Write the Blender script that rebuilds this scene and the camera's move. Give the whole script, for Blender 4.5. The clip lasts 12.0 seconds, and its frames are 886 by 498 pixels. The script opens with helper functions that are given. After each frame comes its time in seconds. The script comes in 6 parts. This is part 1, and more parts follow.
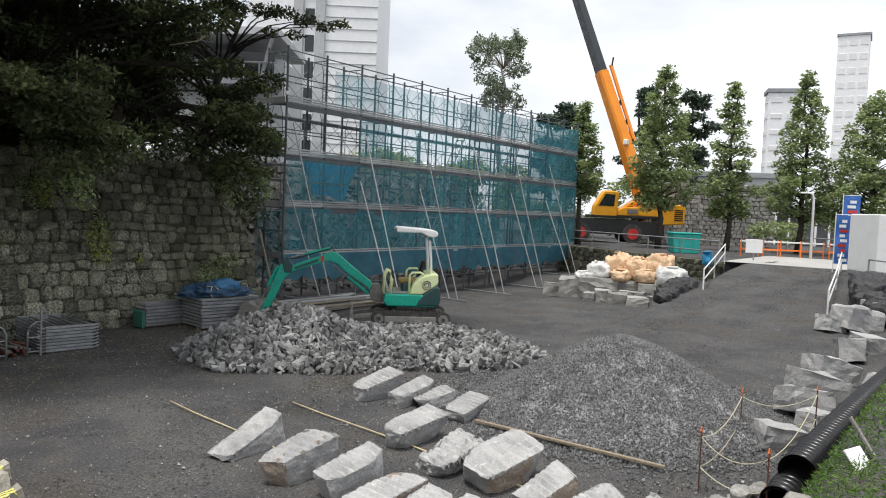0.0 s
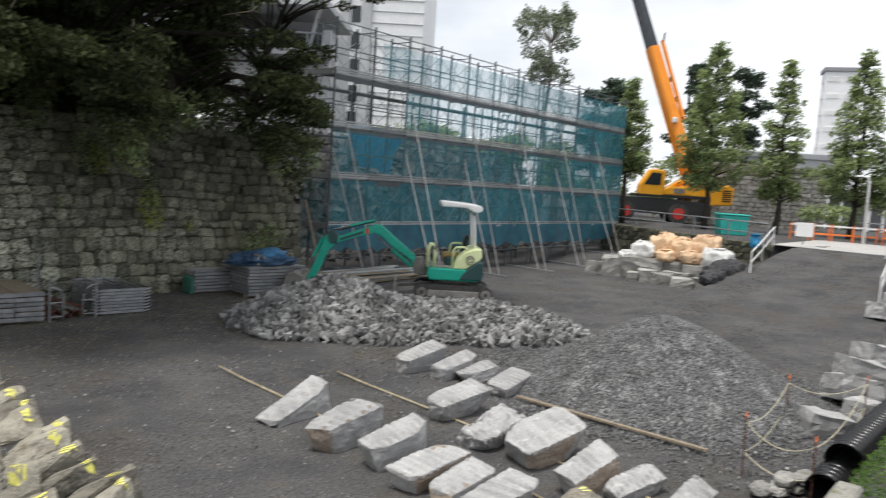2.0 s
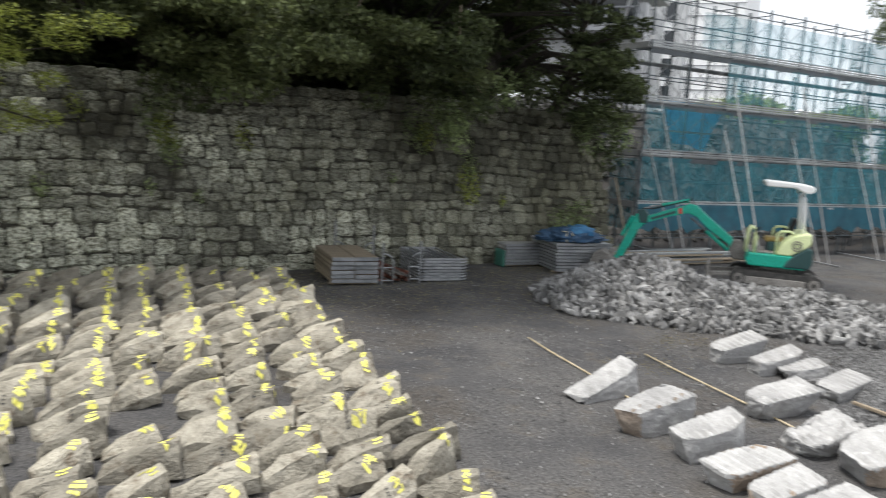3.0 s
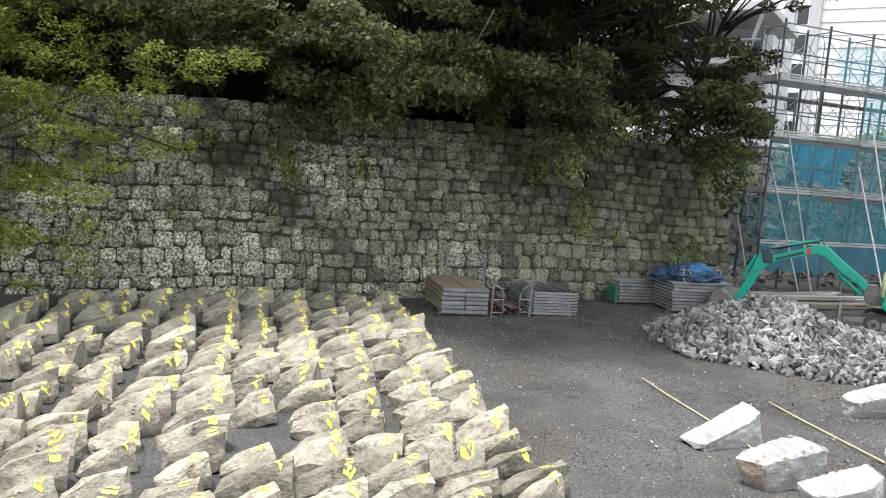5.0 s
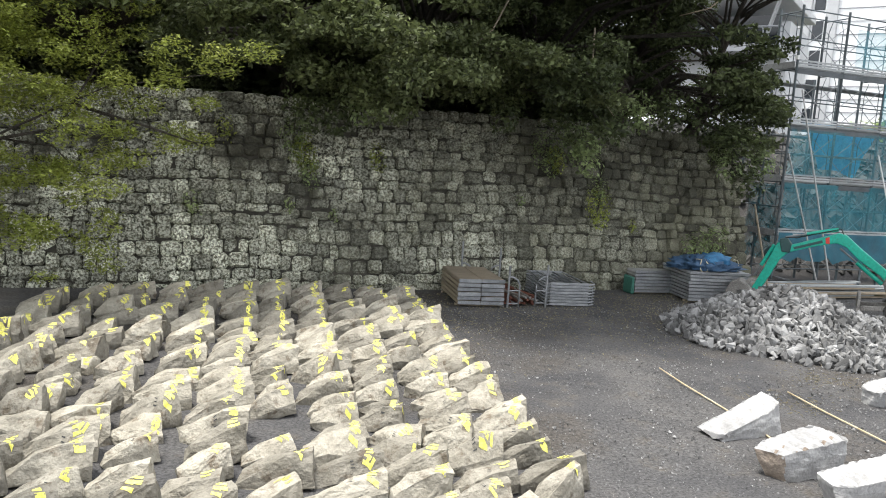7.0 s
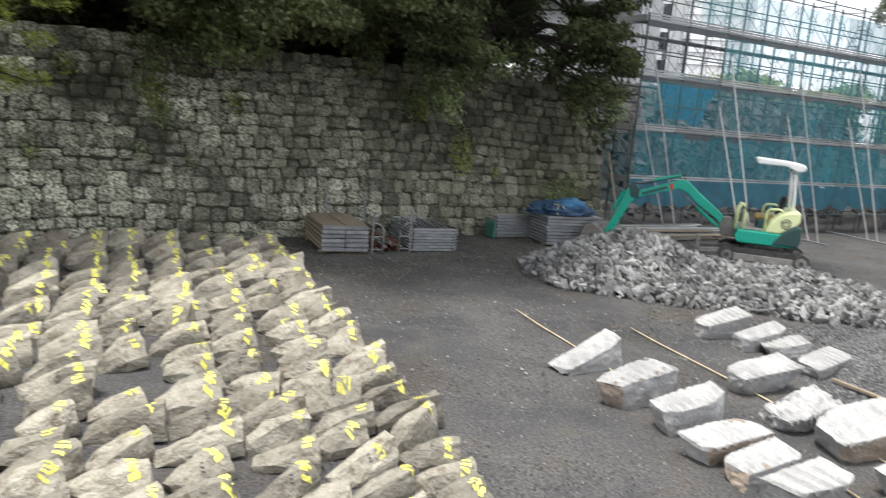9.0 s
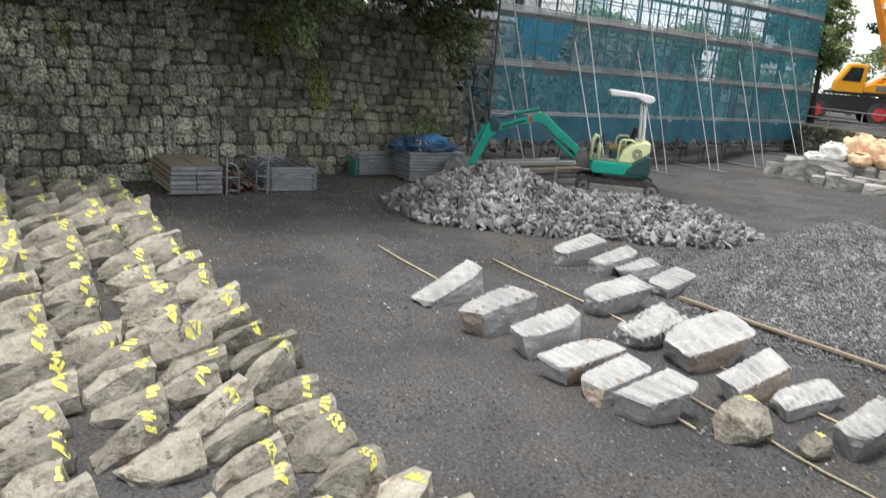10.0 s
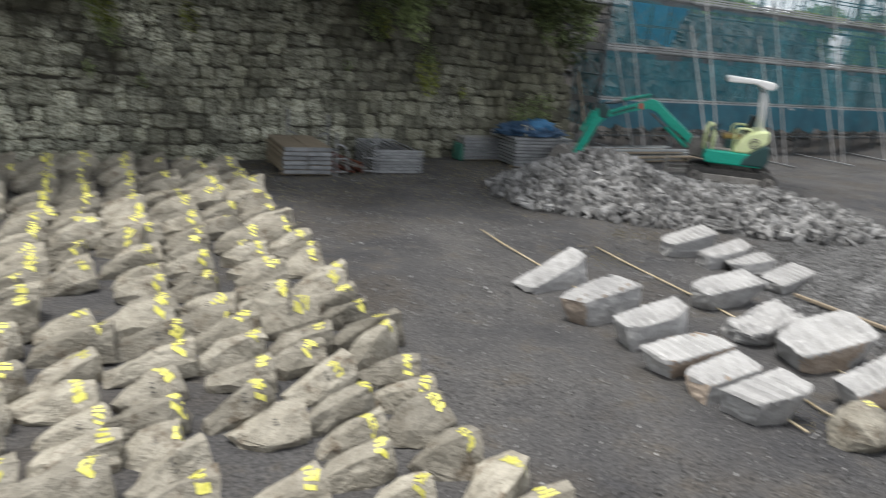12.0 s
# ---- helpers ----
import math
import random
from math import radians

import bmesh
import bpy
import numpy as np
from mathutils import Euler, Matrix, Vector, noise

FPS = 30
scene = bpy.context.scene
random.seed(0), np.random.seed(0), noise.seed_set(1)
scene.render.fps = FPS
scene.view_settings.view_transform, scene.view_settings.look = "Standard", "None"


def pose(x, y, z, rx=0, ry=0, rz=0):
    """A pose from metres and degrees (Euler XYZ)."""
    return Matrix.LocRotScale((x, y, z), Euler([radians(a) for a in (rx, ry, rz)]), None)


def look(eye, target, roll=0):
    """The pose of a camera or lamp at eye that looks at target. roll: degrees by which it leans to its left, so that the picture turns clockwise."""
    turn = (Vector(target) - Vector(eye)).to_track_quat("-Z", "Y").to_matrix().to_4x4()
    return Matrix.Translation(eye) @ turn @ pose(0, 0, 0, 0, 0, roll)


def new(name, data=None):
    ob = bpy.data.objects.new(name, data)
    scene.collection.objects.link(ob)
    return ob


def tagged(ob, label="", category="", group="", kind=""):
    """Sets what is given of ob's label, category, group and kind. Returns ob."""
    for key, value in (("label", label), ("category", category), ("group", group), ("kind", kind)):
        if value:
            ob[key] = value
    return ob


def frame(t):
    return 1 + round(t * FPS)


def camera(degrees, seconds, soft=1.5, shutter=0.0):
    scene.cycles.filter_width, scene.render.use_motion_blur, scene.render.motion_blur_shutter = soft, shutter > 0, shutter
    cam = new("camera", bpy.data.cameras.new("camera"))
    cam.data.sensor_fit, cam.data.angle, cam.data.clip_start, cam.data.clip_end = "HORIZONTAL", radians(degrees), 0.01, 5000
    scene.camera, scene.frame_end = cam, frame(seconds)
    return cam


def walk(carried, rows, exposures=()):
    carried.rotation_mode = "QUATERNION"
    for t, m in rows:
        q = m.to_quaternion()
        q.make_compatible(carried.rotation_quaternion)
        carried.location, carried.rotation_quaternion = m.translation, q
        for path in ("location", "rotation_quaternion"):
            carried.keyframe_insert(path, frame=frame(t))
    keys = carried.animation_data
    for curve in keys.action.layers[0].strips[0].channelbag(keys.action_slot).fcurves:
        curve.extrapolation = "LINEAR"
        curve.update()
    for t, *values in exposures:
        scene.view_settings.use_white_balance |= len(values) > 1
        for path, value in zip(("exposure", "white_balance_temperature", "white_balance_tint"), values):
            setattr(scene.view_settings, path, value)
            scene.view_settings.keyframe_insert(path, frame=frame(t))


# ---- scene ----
cam = camera(60.25, 12.0, soft=1.0, shutter=0.45)
PATH = [
    (0, look((0.000, 0.000, 3.226), (4.076, 2.884, 2.964), 2.38)),
    (0.5, look((-0.008, -0.007, 3.225), (4.050, 2.903, 2.992), 1.82)),
    (1, look((-0.019, -0.004, 3.232), (4.031, 2.915, 2.957), 2.28)),
    (1.5, look((-0.031, -0.008, 3.235), (4.048, 2.868, 2.931), 3.96)),
    (2, look((-0.085, 0.054, 3.246), (3.828, 3.134, 2.800), 3.78)),
    (2.5, look((-0.256, 0.194, 3.270), (3.008, 3.944, 2.742), 3.67)),
    (3, look((-0.158, 0.213, 3.228), (2.275, 4.522, 2.512), 3.58)),
    (3.5, look((-0.211, 0.202, 3.249), (1.776, 4.746, 2.615), 3.91)),
    (3.7, look((-0.212, 0.169, 3.273), (1.671, 4.758, 2.641), 4.14)),
    (5.5, look((-0.199, 0.310, 3.183), (1.580, 4.951, 2.639), 4.25)),
    (6, look((-0.192, 0.316, 3.178), (1.557, 4.964, 2.599), 3.90)),
    (6.5, look((-0.193, 0.318, 3.177), (1.515, 4.978, 2.572), 3.72)),
    (6.7, look((-0.209, 0.305, 3.185), (1.488, 4.969, 2.580), 3.82)),
    (8.3, look((-0.317, 0.100, 3.332), (1.750, 4.591, 2.588), 5.08)),
    (8.5, look((-0.276, 0.108, 3.321), (1.903, 4.547, 2.581), 5.05)),
    (9, look((-0.116, 0.156, 3.240), (2.352, 4.409, 2.336), 4.92)),
    (9.5, look((0.066, 0.236, 3.154), (2.994, 4.165, 2.163), 5.15)),
    (10, look((0.140, 0.269, 3.080), (3.289, 3.964, 1.884), 4.89)),
    (10.5, look((0.152, 0.286, 3.025), (3.384, 3.766, 1.462), 6.47)),
    (11, look((0.128, 0.318, 3.028), (3.650, 3.506, 1.467), 6.73)),
    (11.5, look((0.126, 0.297, 3.045), (3.450, 3.723, 1.558), 6.94)),
    (12, look((0.114, 0.279, 3.059), (2.720, 4.330, 1.719), 5.01)),
]
walk(cam, PATH, exposures=[(0, 0.1), (1.9, 0.1), (2.5, 0.22), (3.0, 0.5), (3.6, 0.85), (5.5, 1.05), (6.7, 1.05), (8.5, 0.85), (9.5, 0.58), (10.5, 0.34), (11.0, 0.28), (12.0, 0.27)])

# ---------------------------------------------------------------- daylight
world = bpy.data.worlds.new("sky")
scene.world = world
world.use_nodes = True
wn, wl = world.node_tree.nodes, world.node_tree.links
sky = wn.new("ShaderNodeTexSky")
sky.sky_type = "NISHITA"
sky.sun_disc = False
sky.sun_elevation, sky.sun_rotation = radians(77), radians(-82)
sky.dust_density = 3.0
coord = wn.new("ShaderNodeTexCoord")
squash = wn.new("ShaderNodeMapping")
squash.inputs["Scale"].default_value = (1.0, 1.0, 2.6)
clouds = wn.new("ShaderNodeTexNoise")
clouds.inputs["Scale"].default_value = 2.2
clouds.inputs["Detail"].default_value = 7
cover = wn.new("ShaderNodeMapRange")
cover.inputs["From Min"].default_value, cover.inputs["From Max"].default_value = 0.33, 0.56
cover.inputs["To Min"].default_value, cover.inputs["To Max"].default_value = 0.55, 1.0
cloudy = wn.new("ShaderNodeMix")
cloudy.data_type = "RGBA"
cloudy.inputs["B"].default_value = (11.0, 11.3, 11.8, 1)
wl.new(coord.outputs["Generated"], squash.inputs["Vector"])
wl.new(squash.outputs["Vector"], clouds.inputs["Vector"])
wl.new(clouds.outputs["Fac"], cover.inputs["Value"])
wl.new(cover.outputs["Result"], cloudy.inputs["Factor"])
wl.new(sky.outputs["Color"], cloudy.inputs["A"])
wl.new(cloudy.outputs["Result"], wn["Background"].inputs["Color"])
wn["Background"].inputs["Strength"].default_value = 0.096

sun_lamp = new("sun", bpy.data.lights.new("sun", "SUN"))
sun_lamp.data.energy, sun_lamp.data.angle, sun_lamp.data.color = 3.0, radians(14), (1.0, 0.96, 0.9)
sun_lamp.matrix_world = look((0, 0, 60), (14, -2, 0))


# ---------------------------------------------------------------- materials
def material(name, c1, c2, scale=4.0, rough=0.85, bump=0.3, fine=40.0, c3=None, spots=0.5, spot_scale=9.0, metal=0.0,
             spread=0.25, island=False, obj=True, alpha=1.0, streak=None, through_light=0.0, place=False, stain=None, contrast=0.18, cover=None):
    """Two colours mixed by coarse noise, speckled by fine noise, a third colour in patches, changed a little from piece to piece."""
    m = bpy.data.materials.new(name)
    m.use_nodes = True
    n, l = m.node_tree.nodes, m.node_tree.links
    b = n["Principled BSDF"]
    b.inputs["Roughness"].default_value, b.inputs["Metallic"].default_value = rough, metal
    co = n.new("ShaderNodeTexCoord")
    vec = co.outputs["Object"]
    info = n.new("ShaderNodeObjectInfo")
    geo = n.new("ShaderNodeNewGeometry")
    rnd = geo.outputs["Random Per Island"] if island else info.outputs["Random"]
    shift = n.new("ShaderNodeVectorMath")
    shift.operation = "MULTIPLY_ADD"
    if streak:
        mp = n.new("ShaderNodeMapping")
        mp.inputs["Scale"].default_value = streak
        l.new(vec, mp.inputs["Vector"])
        vec = mp.outputs["Vector"]
    l.new(info.outputs["Random"], shift.inputs[0])
    shift.inputs[1].default_value = (37.0, 53.0, 71.0) if obj else (0, 0, 0)
    l.new(vec, shift.inputs[2])
    vec = geo.outputs["Position"] if place else shift.outputs["Vector"]

    def noise_tex(s, detail=5, r=0.6):
        t = n.new("ShaderNodeTexNoise")
        t.inputs["Scale"].default_value, t.inputs["Detail"].default_value, t.inputs["Roughness"].default_value = s, detail, r
        l.new(vec, t.inputs["Vector"])
        return t.outputs["Fac"]

    def ramp(sock, lo, hi):
        r = n.new("ShaderNodeMapRange")
        r.inputs["From Min"].default_value, r.inputs["From Max"].default_value = lo, hi
        l.new(sock, r.inputs["Value"])
        return r.outputs["Result"]

    def mix(f, a, c, mode="MIX"):
        x = n.new("ShaderNodeMix")
        x.data_type, x.blend_type = "RGBA", mode
        for sock, val in ((x.inputs["Factor"], f), (x.inputs["A"], a), (x.inputs["B"], c)):
            if isinstance(val, (tuple, float, int)):
                sock.default_value = (*val, 1) if isinstance(val, tuple) else val
            else:
                l.new(val, sock)
        return x.outputs["Result"]

    big, small = noise_tex(scale), noise_tex(fine, 3)
    col = mix(ramp(big, 0.35, 0.65), c1, c2)
    if c3:
        patch = ramp(noise_tex(spot_scale, 6, 0.7), 0.62 - 0.2 * spots, 0.72 - 0.2 * spots)
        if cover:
            # the patches thin out along x, in large ragged fields; this also paints the right end's shade
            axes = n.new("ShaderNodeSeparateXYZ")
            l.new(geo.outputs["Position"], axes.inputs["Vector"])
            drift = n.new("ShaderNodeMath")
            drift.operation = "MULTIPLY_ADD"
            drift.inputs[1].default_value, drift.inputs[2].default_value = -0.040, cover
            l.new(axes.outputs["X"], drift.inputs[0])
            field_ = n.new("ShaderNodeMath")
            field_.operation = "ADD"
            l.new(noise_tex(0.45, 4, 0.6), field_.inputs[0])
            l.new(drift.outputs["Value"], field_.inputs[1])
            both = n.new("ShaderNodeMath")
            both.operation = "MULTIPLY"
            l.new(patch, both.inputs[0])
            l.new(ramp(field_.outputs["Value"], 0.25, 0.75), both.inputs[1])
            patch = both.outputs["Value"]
        col = mix(patch, col, c3)
    if stain:
        col = mix(ramp(noise_tex(0.5, 6, 0.65), 0.50, 0.66), col, stain)
    grain = n.new("ShaderNodeMapRange")
    grain.inputs["To Min"].default_value, grain.inputs["To Max"].default_value = 1 - contrast, 1 + contrast
    grain.inputs["From Min"].default_value, grain.inputs["From Max"].default_value = 0.3, 0.7
    l.new(small, grain.inputs["Value"])
    per = n.new("ShaderNodeMapRange")
    per.inputs["To Min"].default_value, per.inputs["To Max"].default_value = 1 - spread, 1 + spread
    l.new(rnd, per.inputs["Value"])
    mul = n.new("ShaderNodeMath")
    mul.operation = "MULTIPLY"
    l.new(grain.outputs["Result"], mul.inputs[0])
    l.new(per.outputs["Result"], mul.inputs[1])
    val = n.new("ShaderNodeCombineXYZ")
    for k in range(3):
        l.new(mul.outputs["Value"], val.inputs[k])
    col = mix(1.0, col, val.outputs["Vector"], "MULTIPLY")
    l.new(col, b.inputs["Base Color"])
    if bump:
        bp = n.new("ShaderNodeBump")
        bp.inputs["Strength"].default_value, bp.inputs["Distance"].default_value = bump, 0.02
        l.new(small, bp.inputs["Height"])
        bp2 = n.new("ShaderNodeBump")
        bp2.inputs["Strength"].default_value, bp2.inputs["Distance"].default_value = bump, 0.06
        l.new(noise_tex(scale * 2.5), bp2.inputs["Height"])
        l.new(bp.outputs["Normal"], bp2.inputs["Normal"])
        l.new(bp2.outputs["Normal"], b.inputs["Normal"])
    out = n["Material Output"]
    if through_light:
        tl = n.new("ShaderNodeBsdfTranslucent")
        l.new(col, tl.inputs["Color"])
        ms = n.new("ShaderNodeMixShader")
        ms.inputs["Fac"].default_value = through_light
        l.new(b.outputs["BSDF"], ms.inputs[1])
        l.new(tl.outputs["BSDF"], ms.inputs[2])
        l.new(ms.outputs["Shader"], out.inputs["Surface"])
    if alpha < 1:
        tr = n.new("ShaderNodeBsdfTransparent")
        ms = n.new("ShaderNodeMixShader")
        wrinkle = n.new("ShaderNodeMapRange")
        wrinkle.inputs["To Min"].default_value, wrinkle.inputs["To Max"].default_value = max(0, alpha - 0.07), min(1, alpha + 0.07)
        wrinkle.inputs["From Min"].default_value, wrinkle.inputs["From Max"].default_value = 0.35, 0.65
        l.new(big, wrinkle.inputs["Value"])
        l.new(wrinkle.outputs["Result"], ms.inputs["Fac"])
        l.new(tr.outputs["BSDF"], ms.inputs[1])
        l.new(b.outputs["BSDF"], ms.inputs[2])
        l.new(ms.outputs["Shader"], out.inputs["Surface"])
    return m


M = dict(
    ground=material("dark_gravel_soil", (0.043, 0.043, 0.046), (0.086, 0.083, 0.081), 0.8, 0.95, 1.0, 30, (0.078, 0.070, 0.061), 0.30, 1.6, spread=0, stain=(0.064, 0.057, 0.050), contrast=0.62),
    asphalt=material("pale_paving", (0.30, 0.29, 0.28), (0.38, 0.37, 0.35), 1.0, 0.9, 0.2, contrast=0.15),
    soil=material("dark_damp_soil", (0.035, 0.034, 0.034), (0.060, 0.058, 0.056), 2, 0.95, 0.4, island=True, spread=0.3),
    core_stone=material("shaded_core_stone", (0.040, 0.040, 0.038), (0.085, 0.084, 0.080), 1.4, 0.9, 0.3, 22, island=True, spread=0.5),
    pebble=material("pebbles", (0.095, 0.095, 0.096), (0.185, 0.183, 0.180), 2, 0.9, 0.2, island=True, spread=0.6, contrast=0.42),
    gravel=material("crushed_gravel", (0.13, 0.13, 0.13), (0.175, 0.176, 0.177), 3, 0.9, 0.5, 40, island=True, spread=0.6, contrast=0.30),
    rubble=material("broken_grey_rubble", (0.115, 0.115, 0.114), (0.275, 0.274, 0.27), 1.4, 0.85, 0.25, 22, spread=0.6, contrast=0.16),
    rubble_rest=material("broken_grey_rubble_heap", (0.110, 0.110, 0.109), (0.265, 0.264, 0.26), 1.4, 0.85, 0.25, 22, island=True, spread=0.6, contrast=0.16),
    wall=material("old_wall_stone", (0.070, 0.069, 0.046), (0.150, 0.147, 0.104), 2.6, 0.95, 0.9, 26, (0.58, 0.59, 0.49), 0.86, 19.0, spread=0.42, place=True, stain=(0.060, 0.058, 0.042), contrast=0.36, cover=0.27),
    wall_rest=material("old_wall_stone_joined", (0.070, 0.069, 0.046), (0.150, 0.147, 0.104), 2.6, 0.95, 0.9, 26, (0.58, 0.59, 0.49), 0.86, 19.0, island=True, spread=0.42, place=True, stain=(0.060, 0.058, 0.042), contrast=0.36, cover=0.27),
    joint=material("dark_earth_joint", (0.022, 0.021, 0.016), (0.05, 0.046, 0.036), 5, 1, 0.5),
    field=material("weathered_andesite", (0.215, 0.198, 0.160), (0.345, 0.322, 0.268), 4.5, 0.9, 0.7, 30, (0.150, 0.124, 0.092), 0.36, 5.0, spread=0.36, contrast=0.15),
    block=material("fresh_split_andesite", (0.29, 0.288, 0.285), (0.40, 0.397, 0.392), 2.4, 0.85, 0.45, 30, (0.48, 0.477, 0.47), 0.25, 5, spread=0.12, contrast=0.12),
    block_brown=material("iron_stained_stone", (0.27, 0.21, 0.16), (0.38, 0.32, 0.265), 2.8, 0.85, 0.6, 40, contrast=0.2),
    yellow=material("yellow_paint", (0.66, 0.62, 0.10), (0.74, 0.70, 0.20), 20, 0.7, 0.0),
    chalk=material("black_marker", (0.03, 0.03, 0.03), (0.05, 0.05, 0.05), 20, 0.7, 0.0),
    wood=material("weathered_wood", (0.26, 0.21, 0.15), (0.36, 0.30, 0.22), 3, 0.85, 0.3, 30, streak=(1, 8, 8)),
    bamboo=material("straw_coloured_pole", (0.38, 0.31, 0.19), (0.50, 0.43, 0.30), 5, 0.7, 0.2),
    steel=material("galvanised_steel", (0.20, 0.21, 0.22), (0.32, 0.33, 0.34), 4, 0.55, 0.1, metal=0.5, spread=0.15),
    post=material("grey_blue_post", (0.06, 0.08, 0.09), (0.12, 0.14, 0.15), 4, 0.6, 0.1, metal=0.2, spread=0.3),
    deck=material("dull_steel_deck", (0.24, 0.255, 0.26), (0.36, 0.375, 0.38), 3, 0.6, 0.1, metal=0.2, streak=(0.3, 4, 4)),
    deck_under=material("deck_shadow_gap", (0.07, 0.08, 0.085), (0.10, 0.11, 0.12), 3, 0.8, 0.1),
    net=material("teal_scaffold_net", (0.018, 0.150, 0.196), (0.036, 0.222, 0.272), 1.6, 0.8, 0.15, 30, alpha=0.55, obj=False, streak=(1, 1, 0.4)),
    net_light=material("thin_teal_net", (0.045, 0.24, 0.305), (0.07, 0.32, 0.385), 1.6, 0.8, 0.15, 30, alpha=0.36, obj=False, streak=(1, 1, 0.4)),
    net_dark=material("dense_blue_net", (0.016, 0.110, 0.164), (0.028, 0.156, 0.215), 1.6, 0.8, 0.15, 30, alpha=0.84, obj=False),
    green=material("excavator_green", (0.0, 0.33, 0.235), (0.006, 0.38, 0.27), 2, 0.4, 0.03, 20, (0.03, 0.17, 0.12), 0.15, 7, spread=0.02),
    dark_green=material("dark_green_cover", (0.012, 0.05, 0.05), (0.02, 0.065, 0.065), 3, 0.5, 0.05, spread=0.02),
    cream=material("pale_lime_paint", (0.62, 0.70, 0.36), (0.70, 0.77, 0.43), 2, 0.45, 0.03, spread=0.02),
    white=material("white_paint", (0.77, 0.77, 0.76), (0.82, 0.82, 0.81), 2, 0.5, 0.05, spread=0.03, contrast=0.04),
    rubber=material("track_rubber", (0.030, 0.030, 0.030), (0.075, 0.071, 0.066), 5, 0.85, 0.4),
    mud=material("dusty_steel", (0.17, 0.158, 0.145), (0.26, 0.248, 0.23), 5, 0.8, 0.3, contrast=0.42),
    seat=material("worn_yellow_vinyl", (0.24, 0.17, 0.045), (0.31, 0.22, 0.07), 5, 0.6, 0.1),
    black=material("black_plastic", (0.010, 0.010, 0.011), (0.018, 0.018, 0.019), 5, 0.28, 0.02),
    shore=material("bright_shore_pipe", (0.34, 0.34, 0.34), (0.46, 0.46, 0.45), 4, 0.5, 0.1, metal=0.2, spread=0.2),
    blacksack=material("black_sandbag", (0.012, 0.012, 0.013), (0.03, 0.03, 0.032), 5, 0.4, 0.6, 25),
    orange=material("crane_orange", (0.78, 0.24, 0.008), (0.85, 0.29, 0.015), 1, 0.4, 0.03, spread=0.03),
    yellow_orange=material("crane_yellow", (0.85, 0.36, 0.012), (0.90, 0.42, 0.02), 1, 0.4, 0.03, spread=0.03),
    red=material("red_paint", (0.5, 0.03, 0.025), (0.55, 0.04, 0.03), 2, 0.5, 0.05),
    glass=material("dark_glass", (0.02, 0.025, 0.03), (0.03, 0.035, 0.04), 2, 0.08, 0.0),
    teal=material("teal_container_paint", (0.01, 0.30, 0.26), (0.02, 0.35, 0.30), 2, 0.5, 0.05),
    tarp=material("blue_tarpaulin", (0.02, 0.27, 0.55), (0.04, 0.36, 0.66), 3, 0.45, 0.6, 12),
    tarp_dark=material("navy_tarpaulin", (0.02, 0.055, 0.11), (0.035, 0.085, 0.16), 3, 0.6, 0.8, 12),
    tarp_mid=material("faded_blue_tarpaulin", (0.02, 0.11, 0.24), (0.04, 0.17, 0.32), 3, 0.6, 0.8, 12),
    rope=material("pale_rope", (0.42, 0.38, 0.26), (0.52, 0.48, 0.36), 30, 0.9, 0.3),
    bag=material("tan_bulk_bag", (0.52, 0.34, 0.20), (0.66, 0.47, 0.31), 3, 0.8, 0.7, 14),
    bag_white=material("white_bulk_bag", (0.56, 0.56, 0.54), (0.70, 0.70, 0.68), 3, 0.8, 0.7, 14),
    leaf_dark=material("dark_evergreen_leaf", (0.046, 0.062, 0.023), (0.092, 0.114, 0.042), 0.8, 0.75, 0, 6, island=True, spread=0.6, through_light=0.25),
    # lighter copy of leaf_dark for trees at x < 8, painting in lit leaf tops
    leaf_lit_top=material("broad_evergreen_leaf", (0.080, 0.100, 0.038), (0.150, 0.178, 0.072), 0.8, 0.65, 0, 6, island=True, spread=0.6, through_light=0.3),
    leaf_mid=material("street_tree_leaf", (0.22, 0.285, 0.12), (0.32, 0.385, 0.18), 0.6, 0.55, 0, 6, island=True, spread=0.45, through_light=0.5),
    leaf_far=material("pine_needles", (0.055, 0.088, 0.058), (0.085, 0.125, 0.080), 0.6, 0.6, 0, 6, island=True, spread=0.4, through_light=0.15),
    leaf_light=material("fresh_maple_leaf", (0.215, 0.255, 0.05), (0.33, 0.37, 0.085), 1.0, 0.5, 0, 6, island=True, spread=0.4, through_light=0.4),
    leaf_grey=material("grey_green_leaf", (0.15, 0.19, 0.11), (0.22, 0.26, 0.17), 0.6, 0.6, 0, 6, island=True, spread=0.4, through_light=0.25),
    grass=material("green_grass", (0.07, 0.15, 0.02), (0.13, 0.22, 0.04), 1.0, 0.7, 0, 6, island=True, spread=0.4, through_light=0.3),
    straw=material("dry_straw", (0.16, 0.138, 0.078), (0.25, 0.22, 0.135), 2, 0.9, 0, 6, island=True, spread=0.4),
    bark=material("dark_bark", (0.05, 0.042, 0.033), (0.09, 0.075, 0.06), 6, 0.95, 0.8, 30, streak=(4, 4, 0.7), contrast=0.42),
    pale_bark=material("pale_bark", (0.30, 0.28, 0.25), (0.42, 0.40, 0.36), 4, 0.9, 0.4),
    concrete=material("aged_concrete", (0.24, 0.235, 0.22), (0.34, 0.33, 0.31), 2.5, 0.9, 0.4, 30, (0.18, 0.18, 0.13), 0.3, 6, contrast=0.22),
    mossy=material("mossy_concrete", (0.17, 0.165, 0.14), (0.26, 0.25, 0.225), 2.5, 0.95, 0.5, 30, (0.10, 0.12, 0.05), 0.5, 5, contrast=0.25),
